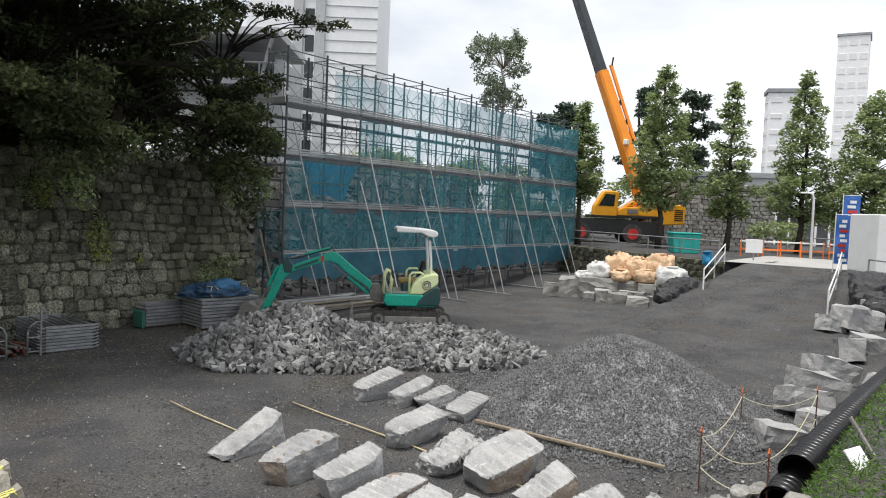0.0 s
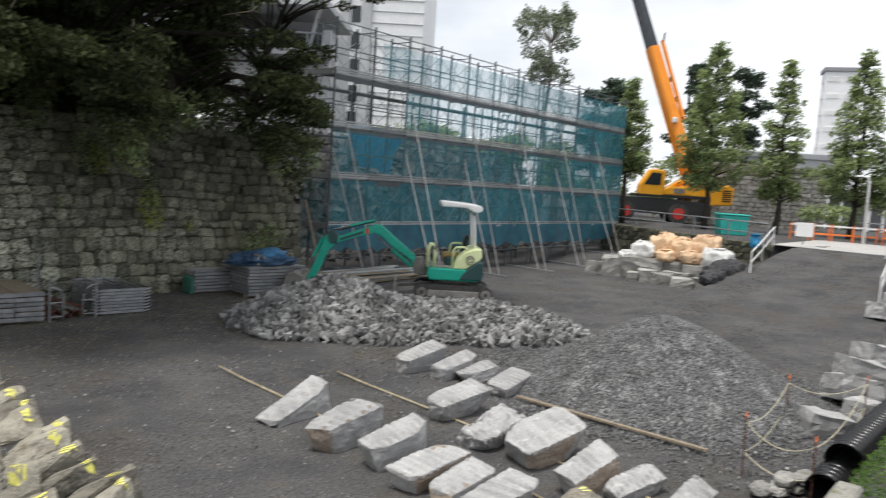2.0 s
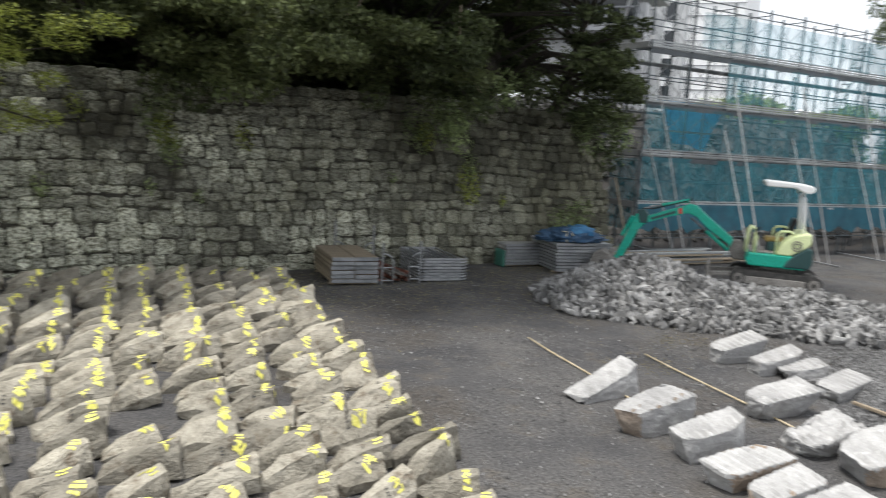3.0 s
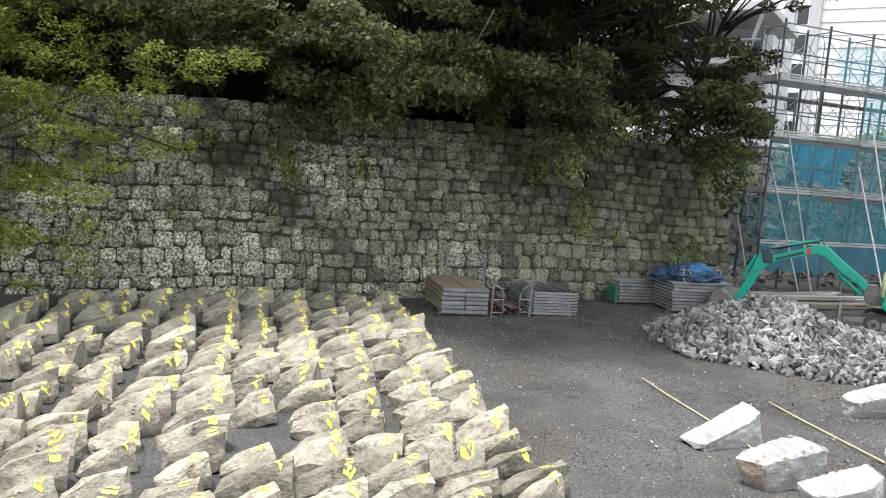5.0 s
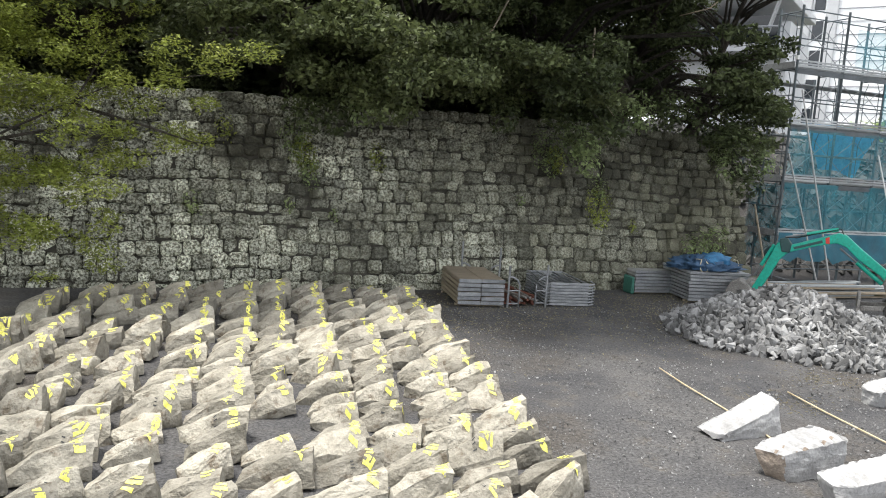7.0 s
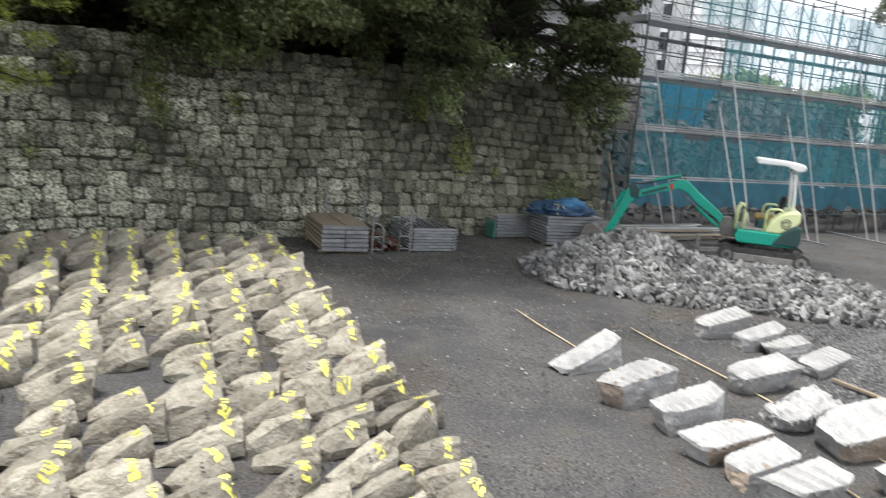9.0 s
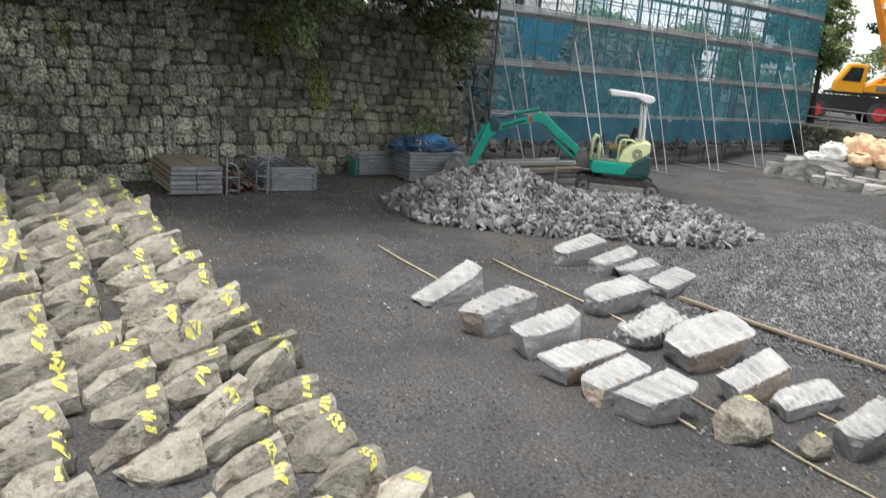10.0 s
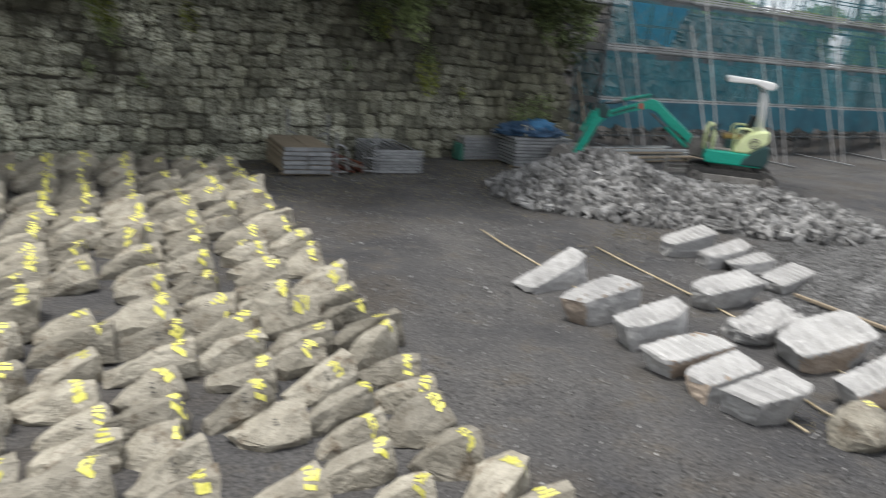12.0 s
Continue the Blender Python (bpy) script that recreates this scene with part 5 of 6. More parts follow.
build_excavator()


# ---------------------------------------------------------------- stacks along the wall
def plank_stack(x, y, w, d, n, h, mat, name, label, cols=2, turn=0.0, edge="steel"):
    st = thing(name, label, "plank stack", Matrix.Translation((x, y, 0)) @ Matrix.Rotation(radians(turn), 4, "Z"), "stacks along the wall")
    r = random.Random(int(x * 10))
    cw = w / cols
    me = mesh_of(boxes(((0, d / 2, 0), (cw - 0.03, d, h * 0.72)), bevel=0.008), "plank", mat)
    end = mesh_of(boxes(((0, -0.006, 0), (cw - 0.02, 0.02, h * 0.84)), bevel=0.004), "end_cap", edge)
    for k in range(n):
        for c in range(cols):
            p = part("plank", me, None, st)
            p.location = ((c + 0.5) * cw + r.uniform(-0.012, 0.012), r.uniform(-0.03, 0.03), 0.05 + h * (k + 0.5))
            part("end_cap", end, None, p)
    for yy in (0.2, d - 0.2):
        part("bearer", boxes(((w / 2, yy, 0.025), (w, 0.09, 0.05)), bevel=0.005), "wood", st)
    return st


plank_stack(5.60, 15.15, 1.05, 1.8, 6, 0.095, "wood", "plank_stack", "stack of weathered boards with steel ends by the wall", turn=-8)
frames = thing("frame_stack", "stack of galvanised scaffold frames by the wall", "frame stack", Matrix.Translation((7.72, 15.2, 0)) @ Matrix.Rotation(radians(-8), 4, "Z"), "stacks along the wall")
for k in range(8):
    z = 0.05 + k * 0.066
    bm = bmesh.new()
    box(bm, (0.56, 0.0, z), (0.92, 0.05, 0.055), None, 0.006)
    box(bm, (0.56, 1.7, z), (0.92, 0.05, 0.055), None, 0.006)
    for x in (0.1, 0.36, 0.76, 1.02):
        tube(bm, ((x, 0, z), (x, 1.7, z)), 0.02, 6)
    for x in (0.1, 1.02):
        tube(bm, ((x - 0.02, 0.0, z - 0.02), (x + (0.1 if x < 0.5 else -0.1) * -1.4, 0.02, z + 0.01), (x + (0.1 if x < 0.5 else -0.1) * -1.6, 0.3, z + 0.03)), 0.016, 6)
    part("scaffold_frame", bm, "steel", frames)
for x, y, hgt in ((6.72, 15.0, 0.92), (7.66, 15.05, 0.95), (7.2, 16.6, 1.1), (6.35, 16.9, 1.2)):
    rack = thing("rack_frame", "upright bent-tube rack frame of bare steel", "rack", Matrix.Translation((x, y, 0)), "rack frames")
    part("upright", bar((0, 0, 0), (0, 0, hgt), 0.024), "steel", rack)
    sg = 1 if x < 7 else -1
    part("hoop", tube(bmesh.new(), ((sg * 0.26, 0, 0.03), (sg * 0.26, 0, 0.5), (sg * 0.2, 0, 0.62), (sg * 0.08, 0, 0.68), (0, 0, 0.68)), 0.02, 7), "steel", rack, smooth=True)
    part("rung", bar((0, 0, 0.38), (sg * 0.26, 0, 0.38), 0.014), "steel", rack)
    part("foot", bar((0, 0, 0.1), (sg * 0.26, 0, 0.1), 0.014), "steel", rack)
low = thing("pipe_pile", "low pile of rusty pipes and boards", "pipe pile", Matrix.Translation((7.2, 15.2, 0)))
lr = random.Random(3)
for k in range(22):
    part("pipe", bar((lr.uniform(-0.38, 0.38), lr.uniform(-0.1, 0.2), 0.04 + 0.05 * (k // 6)), (lr.uniform(-0.38, 0.38), 1.7, 0.06 + 0.05 * (k // 6)), 0.03, 7), "rust" if k % 3 else "mud", low)
plank_stack(11.78, 15.50, 1.65, 1.5, 9, 0.082, "deck", "deck_stack", "tall stack of grey steel scaffold decks under a tarp", cols=1, turn=-10)
plank_stack(10.95, 16.55, 1.25, 0.45, 7, 0.082, "shore", "panel_stack", "stack of pale grey panels by the wall", cols=1, turn=-4)
bm = bmesh.new()
box(bm, (10.88, 16.7, 0.24), (0.07, 0.42, 0.44), None, 0.03)
tagged(new("green_cover", mesh_of(roughen(bm, 0.03, 4, 2), "green_cover", "panel_green")), "crumpled green cover over the panels", "tarpaulin")
# crumpled tarpaulin and ropes on the deck stack
bm = bmesh.new()
bmesh.ops.create_icosphere(bm, subdivisions=5, radius=1)
for v in bm.verts:
    n_ = noise.noise(v.co * 2.6) + 0.6 * noise.noise(v.co * 6)
    crease = 1 - 2 * abs(noise.noise(v.co * 5.2 + Vector((3, 1, 7)))) - abs(noise.noise(v.co * 11))
    v.co = Vector((v.co.x * 0.90, v.co.y * 0.58, max(-0.03, v.co.z) * 0.27)) * (1 + 0.30 * n_ + 0.16 * crease) + Vector((0, 0, 0.03 * crease))
tp = new("tarpaulin", mesh_of(bm, "tarpaulin", "tarp_dark", True))
tp.location = (12.6, 16.0, 0.80)
tagged(tp, "crumpled navy and blue tarpaulin lying on the deck stack", "tarpaulin")
bm = bmesh.new()
bmesh.ops.create_icosphere(bm, subdivisions=3, radius=1)
for v in bm.verts:
    v.co = Vector((v.co.x * 0.42, v.co.y * 0.4, v.co.z * 0.2)) * (1 + 0.5 * noise.noise(v.co * 3.5))
part("fold", bm, "tarp_mid", tp, "brighter blue fold", True).location = (0.1, -0.15, 0.2)
rp = random.Random(9)
for k in range(5):
    x = rp.uniform(-0.5, 0.8)
    pts = [(x + 0.05 * math.sin(q * 1.9 + k), -0.3 - 0.05 * q, 0.26 - (0.0 if q < 2 else 0.11 * (q - 2))) for q in range(6)]
    part("rope", tube(bmesh.new(), pts, 0.014, 6), "rope", tp, "pale rope", True)
# long boards lying before the scaffold
boards = thing("board_pile", "low pile of long boards and pipes under the scaffold", "board pile", Matrix.Translation((16.6, 16.6, 0)))
for k in range(26):
    z = 0.05 + 0.055 * (k // 5)
    x0, x1 = lr.uniform(-2.6, -1.4), lr.uniform(1.6, 3.0)
    yy = lr.uniform(-0.7, 0.7)
    bm = bmesh.new()
    box(bm, (0, 0, 0), (x1 - x0, 0.2, 0.045), Matrix.Translation(((x0 + x1) / 2, yy, z)) @ Euler((0, 0, lr.uniform(-0.06, 0.06))).to_matrix().to_4x4(), 0.006)
    part("board", bm, "deck" if k % 4 else "wood", boards)
for k in range(1):
    pl = new("leaning_pole", mesh_of(bar((0, 0, 0), (0.5 - 0.7 * k * 0.4, 1.5, 2.4), 0.03, 7), "leaning_pole", "wood"))
    pl.location = (14.7 + 0.5 * k, 15.9, 0)
    tagged(pl, "weathered wooden pole leaning against the wall", "pole", "leaning poles")


# ---------------------------------------------------------------- street edge, bags and stones beyond the yard
def stone_course_wall(name, label, a, b, h, z0, seed, sizes=(0.35, 0.6), mat="wall", behind="joint"):
    """A wall of fitted stones from a to b, seen from its left side."""
    w = thing(name, label, "wall", kind="structure")
    r = random.Random(seed)
    a, b = Vector((*a, 0)), Vector((*b, 0))
    d = (b - a)
    ln = d.length
    rot_ = Matrix.Translation(a) @ Matrix.Rotation(math.atan2(d.y, d.x), 4, "Z")
    bm = bmesh.new()
    box(bm, (ln / 2, 0.3, z0 + h / 2 - 0.1), (ln, 0.5, h), rot_)
    part("backing", bm, behind, w)
    shapes = [mesh_of(hull([(sx * (0.5 - r.uniform(0.02, 0.14)), -0.12 + r.uniform(-0.06, 0.04), sz * (0.5 - r.uniform(0.02, 0.14))) for sx in (-1, 1) for sz in (-1, 1) for _ in (0, 1)] + [(sx * 0.5, 0.15, sz * 0.5) for sx in (-1, 1) for sz in (-1, 1)]), "wall_stone", mat) for _ in range(8)]
    z = z0
    while z < z0 + h - 0.05:
        sh = min(r.uniform(*sizes) * 0.7, z0 + h - z)
        x = 0
        while x < ln:
            sw = r.uniform(*sizes)
            p = part("wall_stone", r.choice(shapes), None, w)
            p.matrix_basis = rot_ @ Matrix.Translation((x + sw / 2, 0.05, z + sh / 2)) @ Matrix.Diagonal((sw * 1.04, 1, sh * 1.04, 1))
            x += sw
        z += sh
    return w


stone_course_wall("wall_street_edge", "low stone retaining wall below the street fence", (39.6, 20.0), (33.0, 9.3), 1.5, 0.0, 5)


def fence(name, label, pts, h, rails, mat, gap=2.0, r=0.03):
    f = thing(name, label, "fence")
    for a, b in zip(pts, pts[1:]):
        a, b = Vector(a), Vector(b)
        n = max(1, int((b - a).length / gap))
        for k in range(n + 1):
            p = a.lerp(b, k / n)
            part("post", bar(p - Vector((0, 0, 0.1)), p + Vector((0, 0, h)), r, 7), mat, f)
        for q in rails:
            part("rail", bar(a + Vector((0, 0, h * q)), b + Vector((0, 0, h * q)), r * 0.85, 7), mat, f)
    return f


fence("street_fence", "weathered grey pipe fence along the street edge", [(39.8, 19.4, 1.5), (33.4, 9.2, 1.5)], 0.85, (0.45, 0.98), "steel", 2.2, 0.035)
fence("ramp_rail", "pale steel pipe rail beside the ramp", [(33.2, 8.9, 1.5), (29.5, 8.25, 1.12), (26.3, 7.7, 0.82)], 0.75, (0.5, 0.98), "white", 3.2, 0.028)
fence("ramp_rail", "pale steel pipe rail beside the ramp", [(32.6, 4.4, 1.48), (28.5, 3.95, 1.05), (24.3, 3.55, 0.62)], 0.75, (0.5, 0.98), "white", 3.2, 0.028)

paving = new("pavement", mesh_of(boxes(((37.5, 6.4, 1.5), (8.5, 5.2, 0.03)), bevel=0.01), "pavement", "asphalt"))
tagged(paving, "pale sunlit paving at the head of the ramp", "pavement", kind="structure")


def sack(name, label, c, s, mat, seed, group, tie=True, category="bag"):
    bm = bmesh.new()
    bmesh.ops.create_icosphere(bm, subdivisions=4, radius=1)
    for v in bm.verts:
        p = v.co.copy()
        q = Vector([math.copysign(abs(k) ** 0.72, k) for k in p])
        n_ = noise.noise(p * 1.8 + Vector((seed, 0, 0))) + 0.6 * noise.noise(p * 5 + Vector((seed, 2, 0)))
        fold = 0.06 * math.sin(8 * math.atan2(p.y, p.x) + seed) * max(0, p.z)
        v.co = Vector((q.x * s[0] / 2, q.y * s[1] / 2, (q.z + 1) * s[2] / 2)) * (1 + 0.17 * n_ + fold)
    lo = min(v.co.z for v in bm.verts)
    for v in bm.verts:
        v.co.z -= lo
    ob = new(name, mesh_of(bm, name, mat, True))
    ob.location = c
    if tie:
        part("neck", hull([(0.12 * math.cos(a) * (1 + k), 0.12 * math.sin(a) * (1 + k), s[2] * (0.92 + 0.14 * k)) for a in np.linspace(0, 6, 9) for k in (0, 1)]), mat, ob)
    return tagged(ob, label, category, group)


for i, (x, y, z, w, k, mat) in enumerate([(28.6, 11.7, 0.75, 1.0, 1.0, "bag"), (28.5, 10.8, 0.75, 1.0, 0.85, "bag"), (28.7, 10.05, 0.75, 1.05, 1.0, "bag"), (27.9, 11.3, 0.72, 0.75, 0.6, "bag"), (27.9, 10.3, 0.72, 0.85, 0.6, "bag"),
                                          (29.5, 11.3, 0.7, 1.0, 0.9, "bag"), (28.1, 12.3, 0.72, 0.95, 0.7, "bag_white"), (28.1, 9.4, 0.45, 1.15, 0.8, "bag_white"), (27.5, 12.7, 0.66, 0.6, 0.6, "bag_white")]):
    sack("bulk_bag", ("tan" if mat == "bag" else "white") + " woven bulk bag tied at the top on the stone pen", (x, y, z), (w, w, w * k), mat, i, "bulk bags")
# shelf of rubble that carries the bags
bm = bmesh.new()
box(bm, (28.9, 11.2, 0.36), (2.4, 4.0, 0.84), None, 0.1)
bmesh.ops.subdivide_edges(bm, edges=list(bm.edges), cuts=3, use_grid_fill=True)
tagged(new("bag_platform", mesh_of(roughen(bm, 0.08, 1.5, 4, 0.5), "bag_platform", "concrete")), "rough stone platform under the bulk bags", "platform")


def plain_stone(x, y, z, s, seed, turn, mat="concrete", label="grey rough-cut stone block", group="kerb stones"):
    r = random.Random(seed)
    p = [(sx * s[0] / 2 * r.uniform(0.78, 1.04), sy * s[1] / 2 * r.uniform(0.78, 1.04), (sz + 1) * s[2] / 2 * (r.uniform(0.84, 1.06) if sz > 0 else 1)) for sx in (-1, 1) for sy in (-1, 1) for sz in (-1, 1) for _ in (0, 1)]
    bm = roughen(roughen(hull(p, 4), 0.05 * max(s), 2.4 / max(s), seed, 0.3), 0.018 * max(s), 8 / max(s), seed + 1, 0.3)
    for v in bm.verts:
        v.co.z = max(v.co.z, -0.02)
    ob = new("stone_block", mesh_of(bm, "stone_block", mat))
    ob.matrix_world = Matrix.Translation((x, y, z - 0.02)) @ Euler((0, 0, radians(turn))).to_matrix().to_4x4()
    return tagged(ob, label, "stone block", group)


for i, (x, y, s, t) in enumerate([(27.4, 13.15, (0.7, 0.95, 0.78), 24), (27.75, 12.0, (0.6, 1.85, 0.85), 22), (27.8, 9.95, (0.6, 1.15, 0.80), 20), (27.25, 10.6, (0.4, 0.95, 0.46), 18), (26.7, 12.05, (0.42, 0.46, 0.34), 20),
                                  (26.8, 11.55, (0.5, 0.62, 0.48), 30), (26.6, 10.85, (0.55, 0.75, 0.44), 14), (26.6, 10.1, (0.55, 0.8, 0.36), 22), (26.9, 9.4, (0.6, 0.85, 0.42), 35), (27.2, 8.95, (0.6, 0.7, 0.45), 50), (27.6, 14.0, (0.6, 0.7, 0.5), 10)]):
    plain_stone(x, y, 0, s, 400 + i, t, label="grey squared stone holding the bag platform")
for i, (x, y, z, w) in enumerate([(26.6, 8.55, 0.15, 0.95), (27.6, 8.75, 0.3, 0.9), (28.8, 8.9, 0.6, 1.0), (29.7, 9.1, 0.9, 0.9), (25.6, 8.5, 0.0, 0.8), (24.6, 8.35, 0.0, 0.6), (23.9, 8.25, 0.0, 0.45), (31.0, 9.3, 1.1, 0.9), (31.9, 9.4, 1.2, 0.8)]):
    sack("sandbag", "slumped black plastic sandbag beside the ramp", (x, y, z_at(x, y) - 0.04), (w * 1.35, w * 1.15, w * 0.85), "blacksack", 20 + i, "black sandbags", False, "sandbag")
for i, (x, y, z, w) in enumerate([(25.5, 2.6, 0.8, 1.0), (24.5, 2.4, 0.6, 0.9), (26.6, 2.7, 1.0, 1.0), (25.2, 1.9, 1.0, 0.9), (23.6, 2.2, 0.6, 0.8), (27.6, 2.9, 1.1, 1.0), (26.3, 1.9, 1.1, 0.9)]):
    sack("sandbag", "slumped black plastic sandbag beside the ramp", (x, y, z_at(x, y) - 0.04), (w * 1.35, w * 1.15, w * 0.85), "blacksack", 40 + i, "black sandbags", False, "sandbag")
sack("blue_sack", "bright blue plastic sack by the ramp rail", (31.6, 9.15, 1.35), (0.4, 0.4, 0.55), "tarp", 3, "blue sacks")
sack("blue_sack", "bright blue plastic sack by the sandbags", (25.0, 1.5, 1.2), (0.6, 0.6, 0.8), "tarp", 5, "blue sacks")

# big rough stones along the foot of the bank
kr = random.Random(6)
for i, (x, y, s, t, z) in enumerate([(11.7, 2.28, (0.86, 0.56, 0.44), -47, 0.0), (12.75, 1.95, (0.55, 0.5, 0.45), -30, 0.05), (13.9, 2.3, (1.05, 0.75, 0.52), -40, 0.1),
                                     (15.5, 2.4, (1.15, 0.7, 0.60), -44, 0.05), (17.0, 2.4, (1.25, 0.75, 0.66), -38, 0.05), (19.3, 2.3, (0.85, 0.7, 0.62), 20, 0.25),
                                     (20.4, 2.1, (0.8, 0.7, 0.5), -45, 0.3), (22.6, 2.6, (1.4, 0.9, 0.75), -42, 0.3), (22.2, 3.15, (0.8, 0.65, 0.5), -35, 0.2), (23.6, 2.3, (0.9, 0.7, 0.8), 30, 0.4),
                                     (14.3, 1.25, (1.4, 0.3, 0.26), -8, 0.72), (12.3, 2.75, (0.22, 0.25, 0.16), 30, 0)]):
    ob = plain_stone(x, y, max(z * 0.6, z_at(x, y)), tuple(k * 0.82 for k in s), 500 + i, t, "block", "large rough grey stone at the foot of the grass bank", "stones along the bank")
    ob.rotation_euler = (radians(kr.uniform(-9, 9)), radians(kr.uniform(2, 14)), radians(t))

# concrete kerb of the bank
kerb = new("kerb", mesh_of(boxes(((3.0, 0.94, 1.14), (5.6, 0.17, 0.40)), bevel=0.02), "kerb", "mossy"))
tagged(kerb, "weathered concrete kerb along the grass bank", "kerb", kind="structure")

# corrugated drain pipe
def drain_pipe(a, b, r):
    a, b = Vector(a), Vector(b)
    n = int((b - a).length / 0.022)
    pts = [a.lerp(b, k / n) + Vector((0, 0, 0.06 * math.sin(k / n * math.pi))) for k in range(n + 1)]
    rad = [r * (0.93 + 0.07 * math.cos(k * math.pi / 2)) for k in range(n + 1)]
    bm = tube(bmesh.new(), pts, rad, 20, caps=False)
    tube(bm, pts, [r * 0.84] * (n + 1), 20, caps=False)
    ob = new("drain_pipe", mesh_of(bm, "drain_pipe", "black", True))
    return tagged(ob, "black corrugated plastic drain pipe on the bank", "pipe", "drain pipes")


drain_pipe((9.0, 1.5, 0.50), (14.5, 0.80, 1.05), 0.215)
drain_pipe((8.7, 1.62, 0.22), (11.5, 1.35, 0.5), 0.2)
for i, (x, y, z) in enumerate([(8.85, 2.1, 0), (9.1, 1.98, 0), (8.7, 2.24, 0), (9.15, 1.9, 0.11), (8.92, 2.05, 0.11)]):
    sack("sandbag", "pale weathered sandbag at the pipe mouth", (x, y, z), (0.34, 0.22, 0.12), "concrete", 60 + i, "pale sandbags", False, "sandbag")

# rope barrier of thin orange posts
barrier = thing("rope_barrier", "yellow and white rope strung on thin orange posts", "barrier")
bp_ = [(9.1, 2.58, 0.0), (11.64, 2.75, 0.0), (12.14, 1.83, 0.1), (8.75, 1.75, 0.0)]
for x, y, z in bp_:
    part("post", bar((x, y, z), (x, y, z + 0.72), 0.009, 6), "rust", barrier, "thin orange steel post")
    part("hook", tube(bmesh.new(), ((x, y, z + 0.68), (x + 0.04, y, z + 0.74), (x, y, z + 0.78), (x - 0.04, y, z + 0.74), (x, y, z + 0.68)), 0.008, 5), "safety", barrier)
for (p, q) in ((0, 1), (1, 2), (2, 3), (3, 0)):
    for hgt, sag in ((0.66, 0.16), (0.3, 0.12)):
        a, b = Vector(bp_[p]) + Vector((0, 0, hgt)), Vector(bp_[q]) + Vector((0, 0, hgt))
        part("rope", tube(bmesh.new(), [a.lerp(b, k / 10) - Vector((0, 0, sag * 4 * (k / 10) * (1 - k / 10))) for k in range(11)], 0.0065, 5), "rope", barrier)

# grey lamp case and stake on the bank
case = thing("flood_lamp", "grey flood lamp case lying on the grass", "lamp", Matrix.Translation((4.35, 0.55, 1.30)) @ Matrix.Rotation(radians(25), 4, "Z"))
part("case", boxes(((0, 0, 0.14), (0.5, 0.34, 0.26)), bevel=0.03), "seam", case)
part("lid", boxes(((0, 0, 0.28), (0.54, 0.38, 0.04)), bevel=0.01), "white", case, "pale lid")
board = thing("fallen_sign", "white board propped on the grass bank", "sign", Matrix.Translation((7.2, 0.66, 1.15)) @ Euler((radians(-38), 0, radians(-20))).to_matrix().to_4x4())
part("panel", boxes(((0, 0, 0.12), (0.26, 0.015, 0.26)), bevel=0.004), "white", board)
part("stake", bar((0.25, 0, -0.15), (0.25, 0, 0.5), 0.02, 6), "mud", board)


# ---------------------------------------------------------------- truck crane
def build_crane():
    cr = thing("truck_crane", "orange mobile crane with raised boom parked on the street", "crane", Matrix.Translation((48.2, 18.75, 1.5)) @ Matrix.Rotation(math.atan2(-4.8, 3.4), 4, "Z"))
    part("chassis", slab([(-4.6, 0.55), (1.6, 0.55), (1.6, 1.35), (-0.9, 1.55), (-4.4, 1.55)], -1.2, 1.2, 0.05), "black", cr, "black chassis")
    for x in (-3.8, -0.45):
        for y in (-1.15, 1.15):
            wh = part("wheel", tube(bmesh.new(), ((x, y - 0.18, 0.62), (x, y + 0.18, 0.62)), 0.62, 24), "rubber", cr, "black tyre")
            part("rim", tube(bmesh.new(), ((x, y - 0.20, 0.62), (x, y + 0.20, 0.62)), 0.36, 16), "red", wh, "red wheel hub")
    for x in (-4.4, 1.3):
        part("outrigger", slab([(x - 0.14, 0.15), (x + 0.14, 0.15), (x + 0.14, 1.2), (x - 0.14, 1.2)], -1.35, 1.35, 0.03), "steel", cr, "grey outrigger box")
    cab = part("cab", slab([(-3.0, 1.68), (-1.5, 1.68), (-1.42, 3.2), (-1.6, 3.32), (-2.35, 3.32), (-2.95, 2.35)], -1.25, -0.25, 0.07), "yellow_orange", cr, "orange operator cab")
    part("window", slab([(-2.72, 2.35), (-1.72, 2.35), (-1.66, 3.1), (-2.28, 3.12)], -1.262, -1.252), "glass", cab, "dark cab window")
    part("roof_lamp", boxes(((-2.0, -0.7, 3.36), (0.4, 0.2, 0.1)), bevel=0.02), "white", cab)
    part("deck", slab([(-3.1, 1.6), (1.5, 1.6), (1.5, 1.78), (-3.1, 1.78)], -1.25, 1.2, 0.03), "black", cr, "dark turntable deck")
    part("superstructure", slab([(-1.5, 1.78), (1.35, 1.78), (1.35, 2.35), (0.9, 2.42), (-1.1, 2.3), (-1.5, 2.1)], -1.2, 1.2, 0.05), "yellow_orange", cr)
    part("strut", bar((-1.4, -0.9, 2.2), (-0.3, -0.6, 2.95), 0.1, 8), "white", cr, "white hydraulic strut")
    part("strut", bar((-1.4, -0.5, 2.1), (0.4, -0.3, 2.9), 0.16, 8), "yellow_orange", cr)
    part("hatch", boxes(((-0.5, -1.212, 2.05), (0.7, 0.02, 0.3)), bevel=0.008), "mud", cr, "grey service hatch")
    cw = part("counterweight", slab([(1.35, 1.25), (2.85, 1.35), (2.9, 2.45), (2.5, 2.6), (1.35, 2.55)], -1.22, 1.22, 0.08), "yellow_orange", cr)
    for k in range(6):
        part("vent", boxes(((2.45, -1.225, 1.6 + 0.13 * k), (0.55, 0.02, 0.06))), "black", cw)
